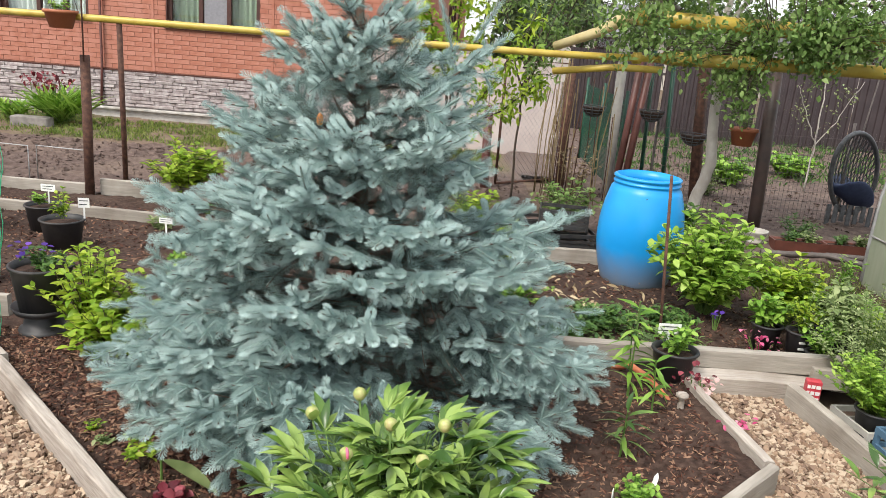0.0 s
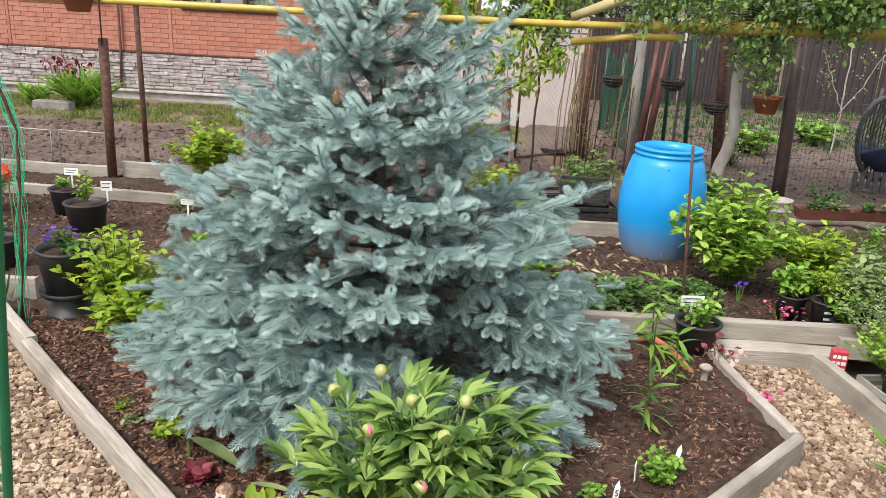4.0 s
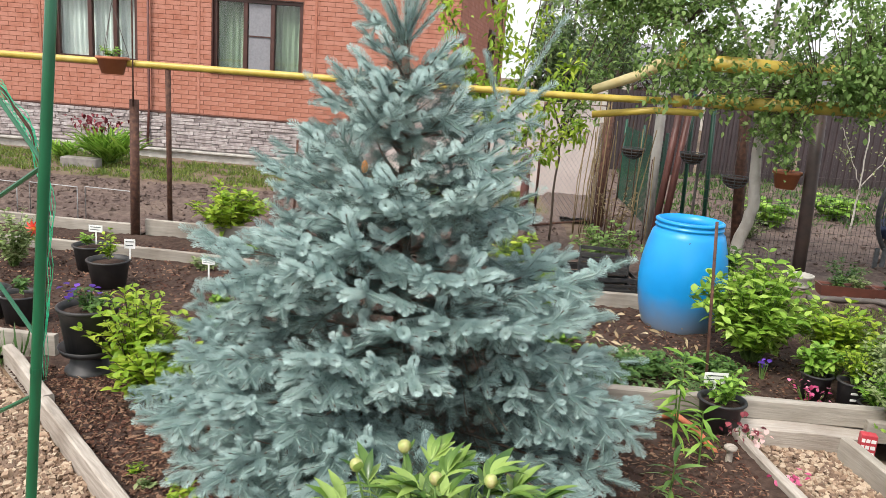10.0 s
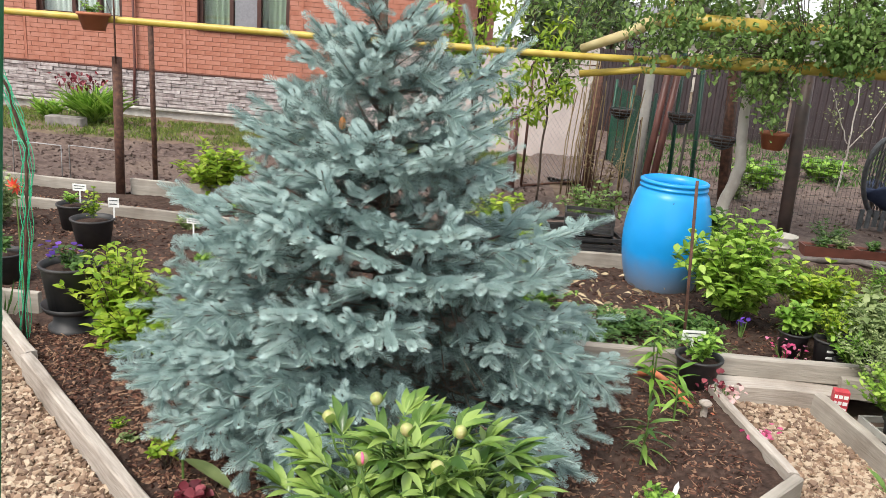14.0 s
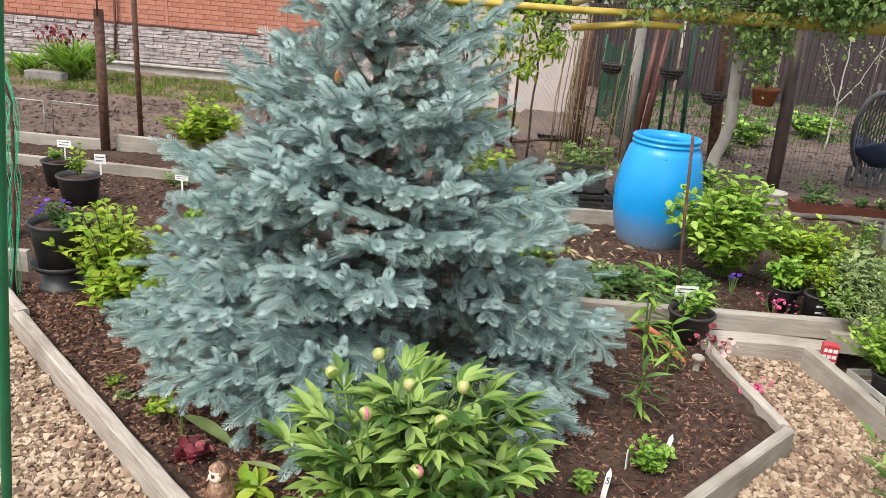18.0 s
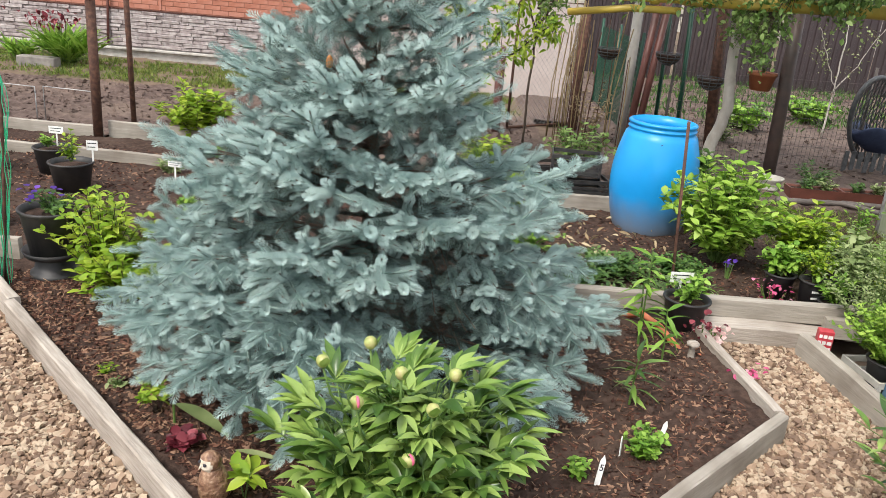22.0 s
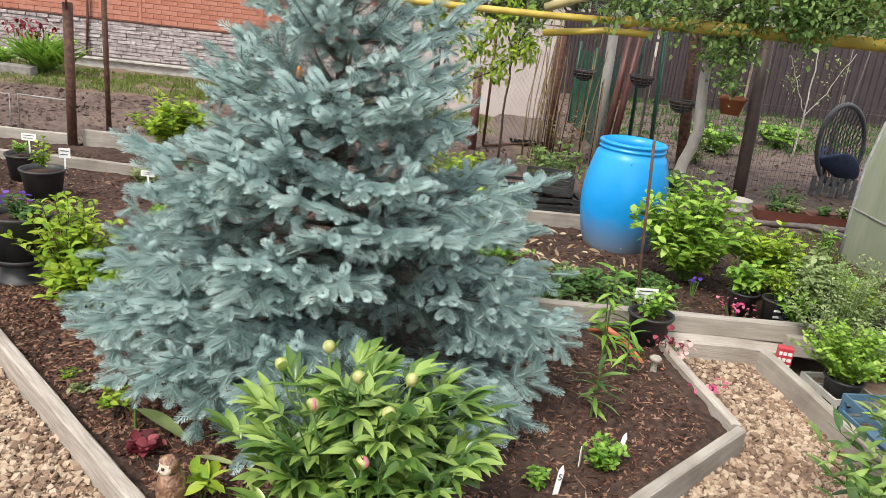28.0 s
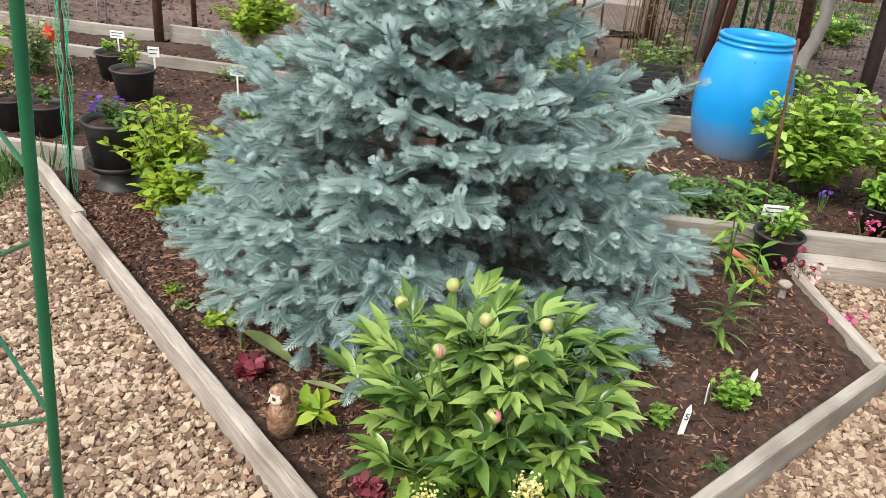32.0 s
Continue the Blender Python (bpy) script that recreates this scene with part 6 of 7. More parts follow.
part("end_wall", ([(x, -1.4, z) for x, z in prof], [tuple(range(n))]), M_poly, gh)
for y in ys:
    part("hoop", tube([(x * 1.004, y, z * 1.003) for x, z in prof], 0.014, 6), M_galv, gh, smooth=True)
part("seam_strip", tube([(-1.212, -1.4, 0.52), (-1.212, 1.4, 0.52)], 0.008, 6), M_galv, gh)


# ---- hanging pots and baskets ----
def hanging_pot(x, y, z, r0, r1, h, label, mat, top, wires=3):
    ob = thing("hanging_pot", x, y, z, label, "pot", "hanging pots")
    part("body", lathe([(0.001, 0), (r1, 0), (r0 * 0.95, h * 0.82), (r0 * 1.04, h * 0.82), (r0 * 1.04, h), (r0 * 0.96, h), (r1, h * 0.3)], 28), mat, ob, smooth=True)
    part("soil", lathe([(r0 * 0.95, h * 0.9), (0.001, h * 0.92)], 18), M_soil, ob)
    for k in range(wires):
        a = 6.283 * k / wires + 0.4
        part("hanger", tube([(r0 * math.cos(a), r0 * math.sin(a), h), (0, 0, top)], 0.003, 5), M_wire, ob)
    return ob


hanging_pot(-3.33, 5.6, 1.47, 0.135, 0.09, 0.15, "terracotta hanging pot under a bent rod", M_terracotta, 0.6)
plant("trailing_plant", -3.35, 5.6, 1.61, "sparse green seedling in the hanging pot", "plant", 0.12, 0.12, 9, 4, L_small, M_fresh, seed=61)
bar("hanger_rod", [(-3.16, 5.62, 1.2), (-3.15, 5.6, 1.7), (-3.15, 5.6, 2.12), (-3.2, 5.6, 2.15), (-3.45, 5.6, 2.09)], 0.0075, M_rust, "bent steel rod with a wired cross arm", "rod", 8)
hanging_pot(2.89, 6.4, 0.86, 0.13, 0.09, 0.17, "terracotta hanging pot under the apple tree", M_terracotta, 0.75)
plant("trailing_plant", 2.89, 6.4, 1.02, "sparse flowers in the hanging pot", "plant", 0.16, 0.12, 9, 3, L_small, M_grey, seed=62)
for x, y, z in ((2.41, 6.4, 0.82), (2.08, 6.8, 0.98), (1.56, 7.2, 0.95)):
    hb = thing("hanging_basket", x, y, z, "dark woven wire hanging basket", "basket", "hanging baskets")
    rr = 0.13
    for k in range(5):
        a = 0.25 + 0.3 * k
        part("hoop", tube([(rr * math.sin(a) * math.cos(w), rr * math.sin(a) * math.sin(w), 0.13 - rr * math.cos(a)) for w in np.linspace(0, 6.283, 19)], 0.005, 5, False), M_rattan, hb)
    for k in range(10):
        w = 6.283 * k / 10
        part("rib", tube([(rr * math.sin(a) * math.cos(w), rr * math.sin(a) * math.sin(w), 0.13 - rr * math.cos(a)) for a in np.linspace(0.05, 1.5, 6)], 0.004, 4, False), M_rattan, hb)
    part("liner", lathe([(0.001, 0.006), (0.06, 0.02), (0.105, 0.06), (0.118, 0.1), (0.001, 0.095)], 18), M_soil, hb, "dark coco liner with soil")
    for k in range(3):
        w = 2.1 * k
        part("chain", tube([(rr * math.cos(w), rr * math.sin(w), 0.12), (0, 0, 0.65)], 0.003, 4), M_wire, hb)

# ---- swing chair ----
swing = thing("swing_chair", 4.6, 7.3, 0, "round charcoal woven hanging chair with a navy cushion", "chair")
ring = lambda a, k=1.0: np.array([-0.13 + 0.35 * k * math.cos(a), -0.1 + 0.2 * k * math.cos(a) - 0.1 * (math.sin(a)), 0.56 + 0.43 * k * math.sin(a) - 0.17 * k * math.cos(a)])
part("ring", tube([ring(a) for a in np.linspace(0, 6.283, 33)], 0.026, 8, False), M_rattan, swing, smooth=True)
for k in range(14):
    c = -0.9 + 1.8 * k / 13
    a0, a1 = math.acos(max(-1, min(1, c))), -math.acos(max(-1, min(1, c)))
    for tilt in (0.35, -0.35):
        p, q = ring(a0 + tilt), ring(a1 + tilt)
        m = (p + q) / 2 + np.array([0.02, 0.22, -0.06])
        part("weave", tube([(1 - s) ** 2 * p + 2 * s * (1 - s) * m + s * s * q for s in np.linspace(0, 1, 7)], 0.006, 4, False), M_rattan, swing)
cu = bmesh.new()
bmesh.ops.create_icosphere(cu, subdivisions=4, radius=1)
for v in cu.verts:
    tuft = 0.12 * math.cos(v.co.x * 7) * math.cos(v.co.y * 7)
    v.co = Vector((v.co.x * 0.29 - 0.07, v.co.y * 0.24 - 0.02 + 0.1 * v.co.x, (v.co.z * 0.09 * (1 + tuft)) + 0.31 - 0.1 * v.co.x + 0.18 * v.co.y * v.co.y))
part("cushion", cu, M_cushion, swing, "tufted navy blue cushion", smooth=True)
part("stand", tube([(0.55, 0.2, 0.0), (0.62, 0.2, 1.0), (0.5, 0.15, 1.75), (0.05, 0.0, 1.9), (-0.02, 0, 1.8)], 0.025, 8), M_rattan, swing, smooth=True)
part("chain", tube([(-0.02, 0, 1.8), (-0.19, -0.2, 1.03)], 0.008, 6), M_wire, swing)
for k in range(9):
    x = -0.42 + 0.075 * k
    part("fringe", box(x, -0.26, 0.02 + 0.02 * (k % 3), x + 0.045, -0.245, 0.24), M_rattan, swing, "hanging grey cloth strip")

M_planter = material("dull_red_plastic", [(0.1, 0.035, 0.024), (0.15, 0.05, 0.034)], 0.6, 9, 5)
# ---- planters, urn and pipes by the wire fence ----
for i, x in enumerate((3.12, 3.6)):
    pl = thing("window_box", x, 5.72, 0.0, "long terracotta plastic planter with seedlings", "planter", "window boxes", rz=-2)
    part("trough", ([(0, 0.02, 0), (0.46, 0.02, 0), (0.46, 0.15, 0), (0, 0.15, 0), (-0.02, 0, 0.14), (0.48, 0, 0.14), (0.48, 0.17, 0.14), (-0.02, 0.17, 0.14), (0.0, 0.02, 0.135), (0.46, 0.02, 0.135), (0.46, 0.15, 0.135), (0, 0.15, 0.135), (0.01, 0.03, 0.1), (0.45, 0.03, 0.1), (0.45, 0.14, 0.1), (0.01, 0.14, 0.1)],
                    [(3, 2, 1, 0), (0, 1, 5, 4), (1, 2, 6, 5), (2, 3, 7, 6), (3, 0, 4, 7), (4, 5, 9, 8), (5, 6, 10, 9), (6, 7, 11, 10), (7, 4, 8, 11), (8, 9, 13, 12), (9, 10, 14, 13), (10, 11, 15, 14), (11, 8, 12, 15)]), M_planter, pl)
    part("soil", box(0.01, 0.03, 0.09, 0.45, 0.14, 0.115), M_soil, pl)
    pl.scale = (1, 1, 0.72)
    plant("seedling", x + 0.15, 5.8, 0.075, "young seedlings in a terracotta planter", "plant", 0.12, 0.1, 12, 4, L_small, M_mid, seed=70 + i)
    plant("seedling", x + 0.34, 5.8, 0.075, "young seedlings in a terracotta planter", "plant", 0.14, 0.1, 12, 4, L_small, M_grey, seed=74 + i)
bar("water_hose", [(2.9, 5.5, 0.03), (3.2, 5.52, 0.03), (3.52, 5.56, 0.03), (3.68, 5.4, 0.03), (3.9, 5.1, 0.03)], 0.026, M_wire, "thick dark irrigation pipe lying on the soil", "pipe", 10)
bar("water_hose", [(3.52, 5.58, 0.03), (3.9, 5.56, 0.03), (4.5, 5.5, 0.03)], 0.026, M_wire, "thick dark irrigation pipe lying on the soil", "pipe", 10)
urn = thing("stone_urn", 3.02, 6.0, 0.0, "pale stone-coloured plastic planter at the post", "planter")
urn.scale = (0.85, 0.85, 0.8)
part("bowl", lathe([(0.001, 0), (0.1, 0), (0.11, 0.02), (0.09, 0.05), (0.12, 0.1), (0.14, 0.13), (0.145, 0.15), (0.13, 0.15), (0.1, 0.1), (0.001, 0.09)], 24), M_greytan, urn, smooth=True)

# ---- iris clump, hoops, red flower ----
plant("iris_clump", -5.55, 9.9, 0.0, "tall iris clump with sword leaves and wine-red flowers", "flower plant", 0.25, 0.45, 80, 3, leaf(0.6, 0.05, 5, 0.2, 0.3), M_fresh, seed=81, up=1.3, size=(0.7, 1.1), low=0.02, pairs=False)
plant("iris_clump", -6.2, 9.9, 0.0, "smaller tuft of green iris leaves", "flower plant", 0.15, 0.25, 40, 3, leaf(0.4, 0.04, 5, 0.2, 0.3), M_fresh, seed=82, up=1.2, size=(0.7, 1.0), low=0.02, pairs=False)
fi = np.random.default_rng(83)
ir = thing("iris_flowers", -5.7, 9.9, 0.3, "wine-red iris blossoms over their leaves", "flower")
P = np.stack([fi.normal(0, 0.22, 90), fi.normal(0, 0.1, 90), fi.uniform(0.2, 0.42, 90)], 1)
part("petals", scatter(leaf(0.09, 0.06, 3, 0.3, 0.6), P, frames_along(fi.normal(0, 1, (90, 3))), fi.uniform(0.5, 1.1, 90)), M_purpleleaf, ir, kind="stuff")
for k in range(12):
    x = fi.normal(0, 0.18)
    part("stalk", tube([(x * 0.7, 0, -0.28), (x, 0, 0.25)], 0.006, 4), M_stem, ir)
M_block = material("dirty_old_concrete", [(0.13, 0.12, 0.11), (0.22, 0.2, 0.185), (0.28, 0.26, 0.24)], 0.9, 8, 8, 0.4, 40)
blk = part("concrete_block", box(-0.26, -0.1, -0.03, 0.26, 0.1, 0.14, 0.012), M_block)
blk.location = (-5.75, 9.5, -0.01)
tagged(blk, "weathered concrete block on the grass", "block")
for k, x in enumerate((-4.45, -3.85, -3.3)):
    hp = bar("wire_hoop", [(x - 0.5, 5.95, 0.0), (x - 0.5, 5.95, 0.38), (x - 0.03, 5.95, 0.37), (x - 0.03, 5.95, 0.0)], 0.006, M_galv, "thin bent wire hoop in the soil", "hoop", 5)
spin = thing("garden_spinner", -2.55, 3.05, 0.02, "red flower-shaped garden ornament on a stick", "ornament")
part("stick", tube([(0, 0, 0), (0, 0, 0.62)], 0.004, 6), M_stem, spin)
for k in range(10):
    w = 6.283 * k / 10
    part("petal", moved((leaf(0.055, 0.03, 3, 0.3, 0.1)[0].tolist(), leaf(0.055, 0.03, 3, 0.3, 0.1)[1].tolist()), Matrix.Translation((0, -0.01, 0.64)) @ Matrix.Rotation(w, 4, "Y")), M_redpetal, spin)
part("centre", tube([(0, -0.014, 0.64), (0, 0.004, 0.64)], 0.013, 10), M_amber, spin)

# reeds and bundles of poles by the gate
rr_ = np.random.default_rng(90)
for k in range(26):
    x, y = 1.05 + rr_.uniform(0, 0.75), 7.2 + rr_.uniform(-0.5, 0.7)
    bar("dry_stalk", [(x, y, -0.02), (x + rr_.normal(0.0, 0.025), y, 0.6), (x + rr_.normal(0.02, 0.05), y, rr_.uniform(0.9, 1.6))], 0.006, M_dryreed if k % 3 else M_rust, "thin dry brown stalk leaning by the gate", "stalk", 5, "dry stalks")
plant("dry_weeds", 1.5, 7.6, 0, "dry straw-coloured weeds with a few green leaves", "weeds", 0.8, 0.35, 22, 8, L_small, M_dryreed, M_dryreed, seed=91)

# ---- small things in the spruce bed ----
owl = bmesh.new()
bmesh.ops.create_uvsphere(owl, u_segments=48, v_segments=40, radius=1)
for v in owl.verts:
    x, y, z = v.co
    a = math.atan2(x, -y)
    w = 0.043 * (1 - 0.12 * z)
    wing = 0.13 * max(0.0, math.sin(abs(a) - 0.55)) * (1 - abs(z)) if abs(a) > 0.55 else 0.0
    scale = 0.045 * abs(math.sin(z * 17 + 2.0 * abs(math.sin(a * 9)))) * (1 - abs(z))
    k = w * (1 + wing + scale)
    v.co = Vector((x * k, y * k * 1.08, 0.08 + 0.086 * z))
head = bmesh.ops.create_uvsphere(owl, u_segments=36, v_segments=28, radius=0.0345, matrix=Matrix.Translation((-0.003, -0.006, 0.163)))
for v in head["verts"]:
    d = v.co - Vector((-0.003, -0.006, 0.163))
    for ex in (-0.014, 0.014):
        q = math.hypot(d.x - ex, d.z - 0.004)
        if d.y < -0.015 and q < 0.014:
            v.co.y += 0.006 * (1 - q / 0.014) + 0.002
for ex in (-0.017, 0.011):
    bmesh.ops.create_uvsphere(owl, u_segments=10, v_segments=8, radius=0.0055, matrix=Matrix.Translation((ex, -0.034, 0.167)))
bmesh.ops.create_cone(owl, cap_ends=True, segments=8, radius1=0.006, radius2=0.001, depth=0.017, matrix=Matrix.Translation((-0.003, -0.041, 0.157)) @ Matrix.Rotation(2.3, 4, "X"))
owl_ob = part("owl_figurine", owl, M_owl, smooth=True)
owl_ob.data.materials.append(M_owlface)
owl_ob.data.materials.append(M_ink)
for p in owl_ob.data.polygons:
    c = p.center
    if c.z > 0.142 and c.z < 0.182 and c.y < -0.02:
        p.material_index = 1
    if min(math.hypot(c.x - e, c.z - 0.167) for e in (-0.017, 0.011)) < 0.0058 and c.y < -0.031:
        p.material_index = 2
owl_ob.matrix_basis = pose(-0.64, 0.9, 0.03, 0, 0, -42)
tagged(owl_ob, "glazed brown ceramic owl figurine with a cream face", "figurine")


def stake(x, y, h, w, label, digit="", tilt=0.0, rz=0.0):
    ob = part("plant_label", ([(-w / 2, 0, 0), (w / 2, 0, 0), (w / 2, 0, h * 0.8), (0, 0, h), (-w / 2, 0, h * 0.8), (-w / 2, 0.003, 0), (w / 2, 0.003, 0), (w / 2, 0.003, h * 0.8), (0, 0.003, h), (-w / 2, 0.003, h * 0.8)],
                              [(0, 1, 2, 3, 4), (9, 8, 7, 6, 5), (1, 0, 5, 6), (2, 1, 6, 7), (3, 2, 7, 8), (4, 3, 8, 9), (0, 4, 9, 5)]), M_white)
    ob.matrix_basis = pose(x, y, 0.03, tilt, 10, rz)
    tagged(ob, label, "label", "plant stakes")
    if digit:
        cu_ = bpy.data.curves.new("digit", "FONT")
        cu_.body, cu_.size, cu_.extrude, cu_.align_x = digit, 0.034, 0.0006, "CENTER"
        tmp = bpy.data.objects.new("digit", cu_)
        me = bpy.data.meshes.new_from_object(tmp)
        bpy.data.objects.remove(tmp)
        me.materials.clear()
        me.materials.append(M_ink)
        dg = new("digit", me)
        dg.parent = ob
        dg.matrix_basis = pose(0, -0.0015, h * 0.5, 90, 0, 0)


stake(0.63, 1.17, 0.115, 0.02, "white plastic stake label numbered 5", "5", -12, 5)
stake(0.74, 1.33, 0.1, 0.016, "plain white plastic stake label", "", -5, 60)
stake(0.92, 1.47, 0.1, 0.018, "plain white plastic stake label", "", -10, -10)
plant("celery_plant", 0.83, 1.35, 0.03, "small bright green parsley-like herb plant", "herb", 0.15, 0.1, 30, 6, L_small, M_fresh, seed=101, size=(0.5, 0.9))
plant("seedling", 0.57, 1.2, 0.03, "small green herb seedling in the soil", "herb", 0.09, 0.06, 10, 4, L_small, M_fresh, seed=102, size=(0.5, 0.8))
plant("seedling", 0.72, 1.02, 0.03, "tiny green seedling in the soil", "herb", 0.05, 0.05, 6, 3, L_small, M_mid, seed=103, size=(0.4, 0.7))
for i, (x, y, h) in enumerate(((0.85, 1.72, 0.42), (1.0, 2.25, 0.6), (1.08, 2.1, 0.4))):
    plant("lily", x, y, 0.03, "upright lily stem with narrow green leaves", "flower plant", h, 0.06, 1 if i != 1 else 2, 9, leaf(0.11, 0.024, 4, 0.25, 0.5), M_fresh if i else M_peony, M_stem, 0.006, 0.25, seed=110 + i, up=0.25, pairs=True, group="lilies")
lp = pot("flower_pot", 1.27, 2.5, 0.05, 0.112, 0.085, 0.19, "black pot with green seedlings beside a label", group="black nursery pots")
plant("seedling", 1.27, 2.5, 0.2, "leafy green seedlings in a black pot", "plant", 0.2, 0.14, 16, 5, L_small, M_fresh, seed=115)
plant("heuchera", -0.83, 1.18, 0.03, "small wine-red heuchera plant", "plant", 0.07, 0.06, 14, 2, leaf(0.045, 0.042, 3, 0.2, 0.2), M_purpleleaf, M_purpleleaf, 0.002, 0.6, seed=120)
plant("heuchera", -0.33, 0.72, 0.03, "small wine-red seedling in the soil", "plant", 0.05, 0.05, 8, 2, leaf(0.04, 0.03, 3, 0.2, 0.2), M_purpleleaf, M_purpleleaf, 0.002, 0.6, seed=121)
plant("seedling", -1.0, 1.38, 0.03, "yellow-green seedling in the mulch", "plant", 0.16, 0.08, 7, 5, L_small, M_lime, M_darkbark, 0.002, 0.6, seed=122, size=(0.6, 1.0))
plant("seedling", -0.55, 0.93, 0.03, "yellow-green variegated seedling beside the owl", "plant", 0.17, 0.06, 3, 3, L_oval, M_lime, seed=123, size=(0.9, 1.2), low=0.6)
plant("seedling", -1.3, 1.62, 0.03, "tiny yellow-green weed in the mulch", "plant", 0.06, 0.05, 6, 3, L_small, M_lime, seed=124, size=(0.4, 0.7))
plant("seedling", -1.22, 1.52, 0.03, "tiny pale green weed in the mulch", "plant", 0.05, 0.05, 6, 3, L_small, M_grey, seed=125, size=(0.4, 0.7))
tl = thing("tulip_leaves", -0.75, 1.25, 0.03, "drooping broad blue-green tulip leaf", "plant")
part("blade", (lambda g: (g[0].tolist(), g[1].tolist()))(moved(leaf(0.26, 0.06, 7, 0.35, 0.25), pose(-0.16, 0.05, 0.1, 0, 0, -22))), M_grey, tl, smooth=True)
part("blade", (lambda g: (g[0].tolist(), g[1].tolist()))(moved(leaf(0.2, 0.03, 6, 0.3, 0.15), pose(0.1, -0.1, 0.03, 0, -10, -15))), M_grey, tl, smooth=True)
part("stalk", tube([(-0.16, 0.05, 0), (-0.16, 0.05, 0.1)], 0.005, 6), M_stem, tl)
el = thing("cream_flower", 0.03, 0.42, 0.03, "cream-yellow flower clusters on leafy green stems", "flower plant")
fe = np.random.default_rng(130)
for cx, cy, cz in ((0.045, -0.06, 0.435), (-0.18, -0.05, 0.35)):
    P = np.array([(cx, cy, cz)]) + fe.normal(0, 0.017, (150, 3))
    part("flower_head", scatter(leaf(0.011, 0.009, 2, 0.3, 0.1), P, frames_along(fe.normal(0, 1, (150, 3))), np.ones(150)), M_cream, el, kind="stuff")
    part("stem", tube([(cx * 0.6, cy, 0), (cx, cy, cz)], 0.004, 6), M_stem, el)
P = np.array([(fe.uniform(-0.25, 0.12), fe.normal(0, 0.03), fe.uniform(0.1, 0.32)) for _ in range(40)])
part("leaves", scatter(L_oval, P, frames_along(np.stack([fe.normal(0, 1, 40), fe.normal(0, 1, 40), fe.normal(0.3, 0.3, 40)], 1)), fe.uniform(0.6, 1.1, 40)), M_lime, el, kind="stuff")
bar("garden_hose", [(1.0, 2.62, 0.05), (1.06, 2.52, 0.12), (1.12, 2.38, 0.12), (1.2, 2.22, 0.06)], 0.016, M_orange, "short bent piece of orange rubber hose", "hose", 10)
tool = thing("hand_tool", 1.22, 2.15, 0.04, "wooden-handled garden hand tool standing in the soil", "tool", rz=20)
part("handle", lathe([(0.001, 0), (0.014, 0.0), (0.016, 0.05), (0.014, 0.09), (0.028, 0.1), (0.03, 0.112), (0.02, 0.12), (0.001, 0.121)], 16), M_board, tool, "turned wooden handle", smooth=True)
part("grip", tube([(-0.07, 0, 0.01), (0.07, 0.02, 0.03)], 0.013, 8), M_orange, tool)
part("block", box(-0.04, -0.045, -0.02, 0.05, 0.01, 0.025, 0.004), M_board, tool)


def blossoms(name, x, y, z, n, spread, mat, label, seed, green=True):
    r = np.random.default_rng(seed)
    ob = thing(name, x, y, z, label, "flower")
    P = r.normal(0, spread, (n, 3)) * (1, 1, 0.6) + (0, 0, 0.08)
    part("petals", scatter(leaf(0.032, 0.03, 3, 0.2, 0.3), P, frames_along(r.normal(0, 1, (n, 3))), r.uniform(0.6, 1.1, n)), mat, ob, kind="stuff")
    for k in range(5):
        q = r.normal(0, spread * 0.7, 2)
        part("stalk", tube([(q[0] * 0.4, q[1] * 0.4, -0.02), (q[0], q[1], 0.08)], 0.003, 4), M_stem, ob)
    return ob


blossoms("pink_flower", 1.4, 2.35, 0.05, 36, 0.035, M_palepink, "pale pink blossoms on the bed edge", 141)
blossoms("pink_flower", 1.33, 2.38, 0.06, 30, 0.04, M_purpleleaf, "wine-red blossoms beside the pale pink ones", 142)
blossoms("pink_flower", 1.43, 1.98, 0.03, 26, 0.03, M_pink, "bright pink flower hanging over the edge board", 143)
blossoms("pink_flower", 1.95, 3.05, 0.04, 34, 0.05, M_pink, "bright pink flowers on the raised bed", 144)
blossoms("pink_flower", 1.72, 3.2, 0.12, 10, 0.02, M_violet, "violet flower on the raised bed", 145)
blossoms("pink_flower", 2.5, 2.2, -0.085, 12, 0.03, M_pink, "pink flower among the potted bushes", 146)

# ---- crumbs, litter, clods and grass ----
def crumbs(name, poly, n, size, mat, label, seed, thick=0.25, cat="mulch", z=0.035, zamp=0.03, shapes=CHIPS, long=1.0):
    r = np.random.default_rng(seed)
    xs_, ys_ = [p[0] for p in poly], [p[1] for p in poly]
    P = []
    while len(P) < n:
        x, y = r.uniform(min(xs_), max(xs_)), r.uniform(min(ys_), max(ys_))
        if in_poly(x, y, poly):
            P.append((x, y, soil_height(x, y, z, zamp) + 0.002))
    P = np.array(P)
    S = r.uniform(*size, n)[:, None] * np.stack([long * r.uniform(0.6, 1.6, n), r.uniform(0.35, 0.8, n), r.uniform(0.15, thick * 2, n)], 1)
    D = np.stack([r.normal(0, 1, n), r.normal(0, 1, n), r.normal(0, 0.3, n)], 1)
    geo = [scatter(shapes[k], P[k::8], frames_along(D[k::8], r.normal(0, 0.5, len(P[k::8]))), S[k::8]) for k in range(8)]
    tagged(flat(part(name, stack(geo), mat, label=label, kind="stuff")), category=cat)


crumbs("mulch", [(0.0, 0.3), (1.33, 1.62), (1.28, 2.5), (-2.2, 2.6), (-2.3, 2.5)], 9000, (0.01, 0.03), M_mulch, "reddish bark crumbs and straw on the bed", 201)
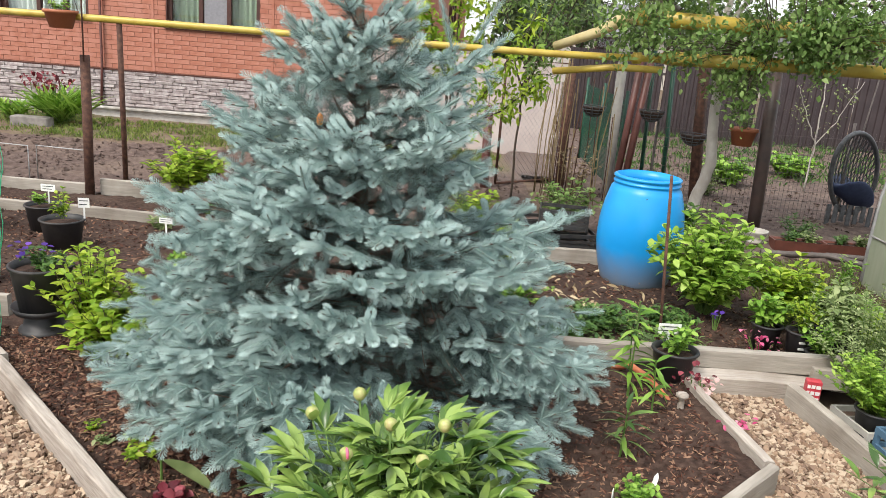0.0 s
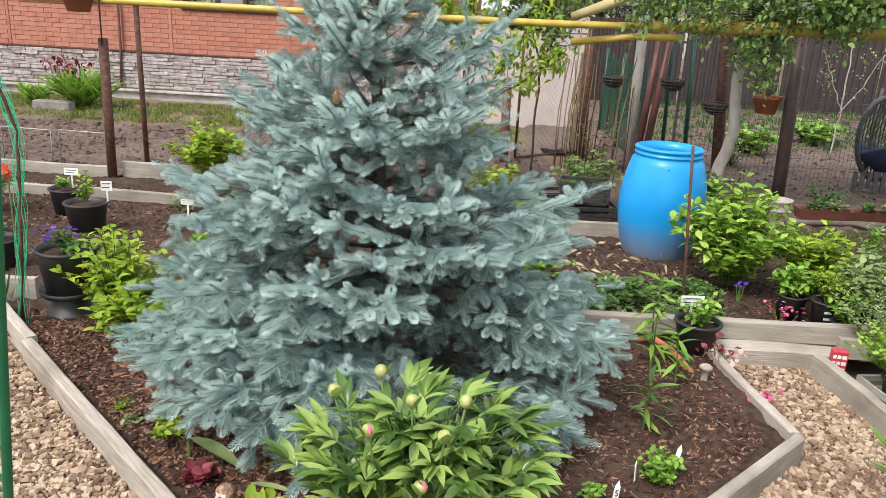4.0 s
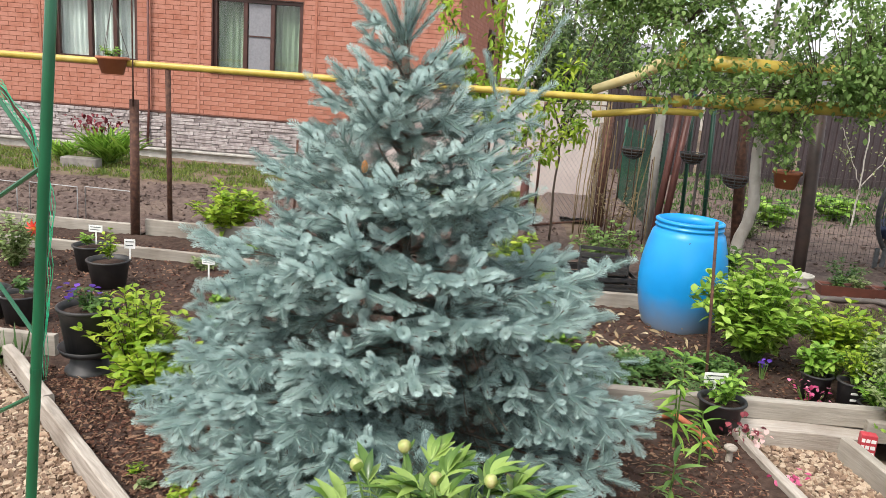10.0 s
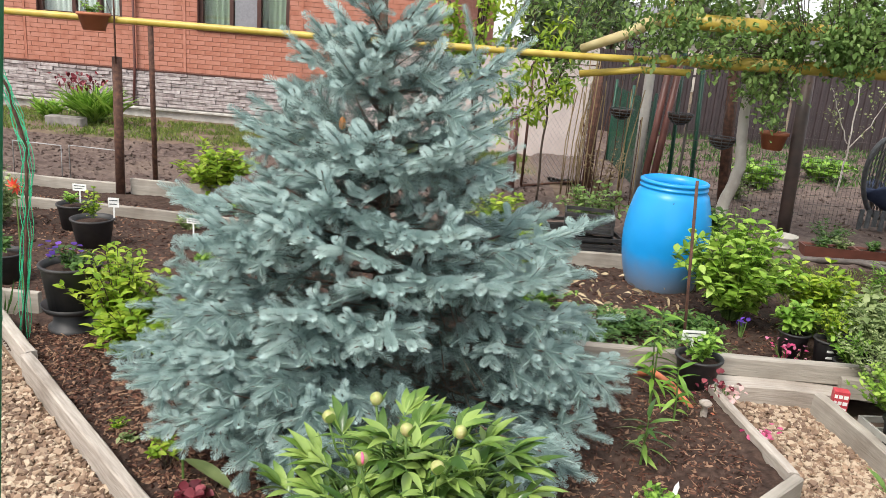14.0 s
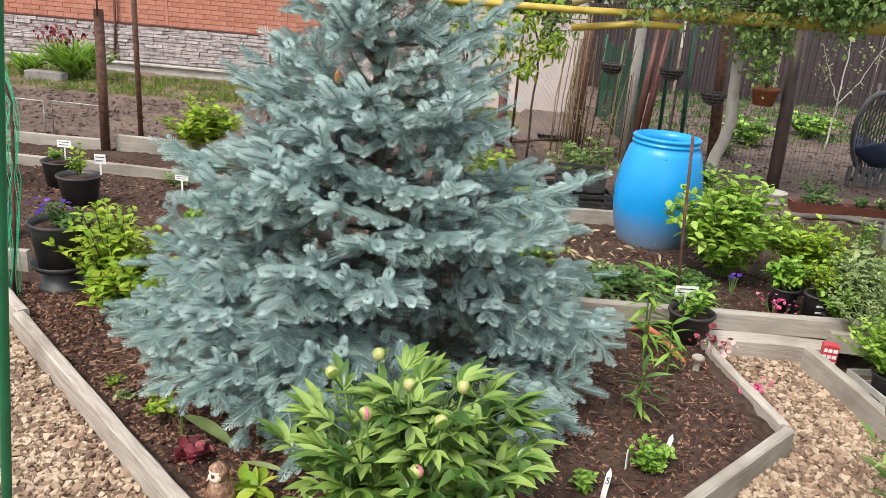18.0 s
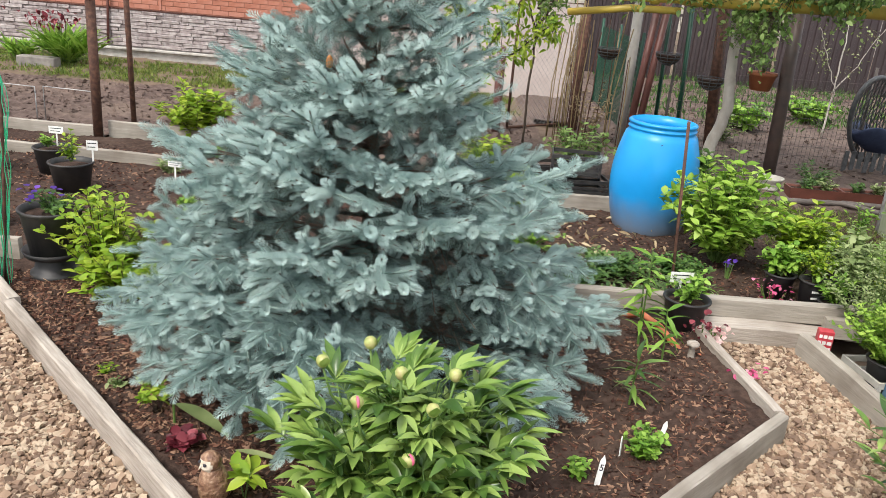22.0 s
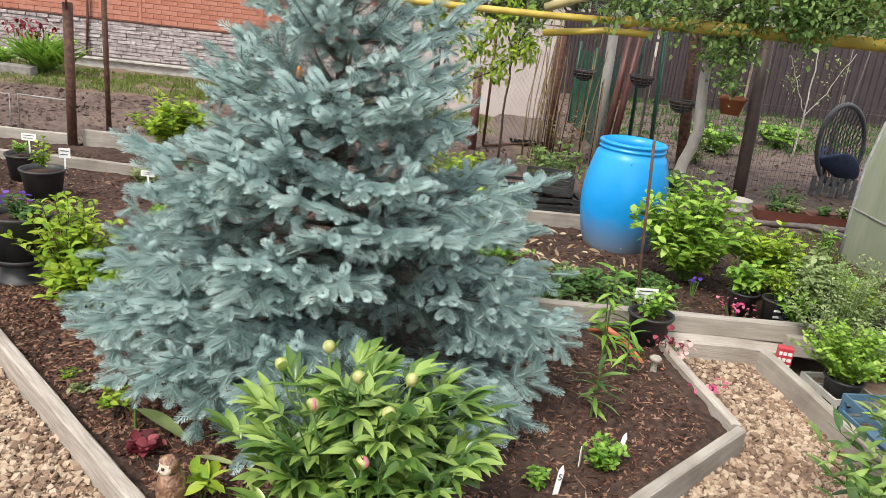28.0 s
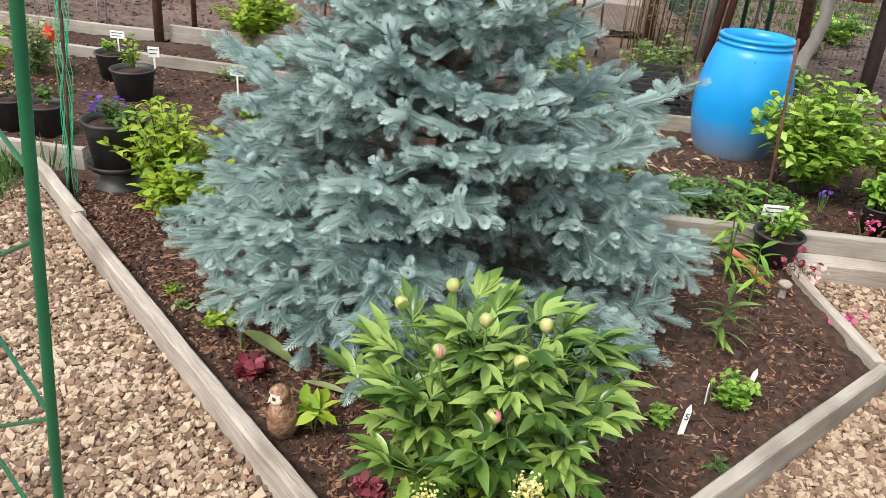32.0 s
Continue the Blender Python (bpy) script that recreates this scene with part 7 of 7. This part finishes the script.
crumbs("mulch", [(-0.1, 0.35), (0.2, 1.0), (-0.4, 2.5), (-2.2, 2.6), (-2.3, 2.5)], 9000, (0.012, 0.032), M_mulch, "thick reddish bark chips under the spruce", 207)
crumbs("straw", [(0.0, 0.3), (1.33, 1.62), (1.28, 2.5), (-2.2, 2.6), (-2.3, 2.5)], 2200, (0.0035, 0.008), M_fibre, "thin broken straw and rootlets on the bed", 208, 0.3, "mulch", 0.04, long=7.0)
crumbs("soil_clods", [(0.0, 0.3), (1.33, 1.62), (1.28, 2.5), (-2.2, 2.6), (-2.3, 2.5)], 3500, (0.008, 0.026), M_soil, "dark lumps of earth on the bed", 202, 0.45, "soil", shapes=STONES)
crumbs("soil_clods", [(-2.4, 2.75), (3.5, 2.75), (3.5, 5.3), (-5.5, 5.6), (-5.5, 2.95)], 3500, (0.012, 0.034), M_soil, "dark lumps of earth round the pots", 203, 0.45, "soil", 0.005, 0.03, STONES)
crumbs("mulch", [(-2.4, 2.75), (2.2, 2.75), (2.2, 5.0), (-5.5, 5.6), (-5.5, 2.95)], 9500, (0.013, 0.038), M_mulch, "reddish bark crumbs and straw round the pots", 204, 0.25, "mulch", 0.005, 0.03)
crumbs("soil_clods", [(-10, 6.0), (0.9, 6.0), (0.9, 8.6), (-10, 8.6)], 5000, (0.02, 0.075), M_field, "lumps of dug earth in the field", 205, 0.5, "soil", 0.0, 0.07)
crumbs("soil_clods", [(1.3, 5.5), (7, 5.5), (10, 14.5), (2.4, 14.5)], 2500, (0.02, 0.07), M_field, "lumps of dug earth in the orchard", 206, 0.5, "soil", 0.0, 0.05)


def tufts(name, poly, n, h, mat, label, seed, z=0.0, w=0.01):
    r = np.random.default_rng(seed)
    xs_, ys_ = [p[0] for p in poly], [p[1] for p in poly]
    C = []
    while len(C) < n:
        x, y = r.uniform(min(xs_), max(xs_)), r.uniform(min(ys_), max(ys_))
        if in_poly(x, y, poly) and wobble(x, y, 1.7, seed) > r.uniform(-0.6, 0.25):
            C.append((x, y, soil_height(x, y, z - 0.01, 0.0)))
    P = np.repeat(np.array(C), 6, axis=0) + r.normal(0, 0.025, (6 * n, 3)) * (1, 1, 0)
    D = np.stack([r.normal(0, 0.5, 6 * n), r.normal(0, 0.5, 6 * n), np.ones(6 * n)], 1)
    tagged(part(name, scatter(leaf(h, w, 2, 0.2, 0.25), P, frames_along(D, r.uniform(0, 6.3, 6 * n)), r.uniform(0.5, 1.2, 6 * n)), mat, label=label, kind="stuff"), category="grass")


tufts("grass", [(-11, 8.8), (0.8, 8.8), (0.8, 11.3), (-11, 11.3)], 4800, 0.075, M_grass, "uneven yellow-green grass along the house", 301, 0.0, 0.012)
tufts("grass", [(2.6, 9.5), (9.5, 9.5), (11, 15), (2.6, 15)], 1300, 0.11, M_mid, "patches of green weeds in the orchard", 302, 0.0, 0.02)
tufts("grass", [(2.4, 3.4), (3.4, 3.4), (3.4, 5.3), (2.3, 5.3)], 500, 0.05, M_grass, "thin worn grass beside the greenhouse", 303, 0.03, 0.006)
tufts("grass", [(-4.6, 1.6), (-2.45, 2.3), (-2.4, 2.72), (-4.6, 2.72)], 420, 0.2, M_mid, "tufts of grass beside the gravel path", 304, 0.0, 0.012)
plant("shrub", 3.9, 9.4, 0, "leafy green crop behind the wire fence", "shrub", 0.4, 0.4, 26, 7, L_big, M_fresh, seed=311)
plant("shrub", 3.3, 8.3, 0, "leafy green crop behind the wire fence", "shrub", 0.35, 0.25, 18, 7, L_oval, M_grey, seed=312)
plant("shrub", 3.5, 6.2, 0, "low green weeds at the wire fence", "shrub", 0.3, 0.25, 22, 7, L_small, M_mid, seed=313)
plant("shrub", 5.2, 10.5, 0, "leafy green crop behind the wire fence", "shrub", 0.4, 0.5, 30, 7, L_big, M_fresh, seed=314)


# dry leaves and low weeds on the soil before the barrel
rl = np.random.default_rng(230)
n = 170
P = np.stack([rl.normal(0.95, 0.42, n), rl.normal(3.75, 0.38, n), rl.uniform(0.035, 0.06, n)], 1)
P = P[(P[:, 1] > 2.9) & (P[:, 1] < 4.6) & (P[:, 0] > 0.1) & (P[:, 0] < 1.5)]
D = np.stack([rl.normal(0, 1, len(P)), rl.normal(0, 1, len(P)), rl.normal(0.1, 0.2, len(P))], 1)
dry = part("dry_leaves", scatter(leaf(0.075, 0.02, 4, 0.4, 0.5), P, frames_along(D, rl.normal(0, 0.8, len(P))), rl.uniform(0.6, 1.2, len(P))), M_straw, smooth=True)
tagged(dry, "curled straw-coloured dry leaves on the soil", "litter", kind="stuff")
n = 1500
P = np.stack([rl.uniform(0.35, 1.62, n), 2.8 + 0.85 * rl.beta(1.3, 2.0, n), rl.uniform(0.03, 0.1, n)], 1)
D = np.stack([rl.normal(0, 1, n), rl.normal(0, 1, n), rl.normal(0.5, 0.4, n)], 1)
weeds = part("low_weeds", scatter(leaf(0.045, 0.018, 3, 0.3, 0.3), P, frames_along(D, rl.normal(0, 0.5, n)), rl.uniform(0.6, 1.2, n)), M_weed, smooth=True)
tagged(weeds, "low mat of dull green weeds behind the board", "plants", kind="stuff")
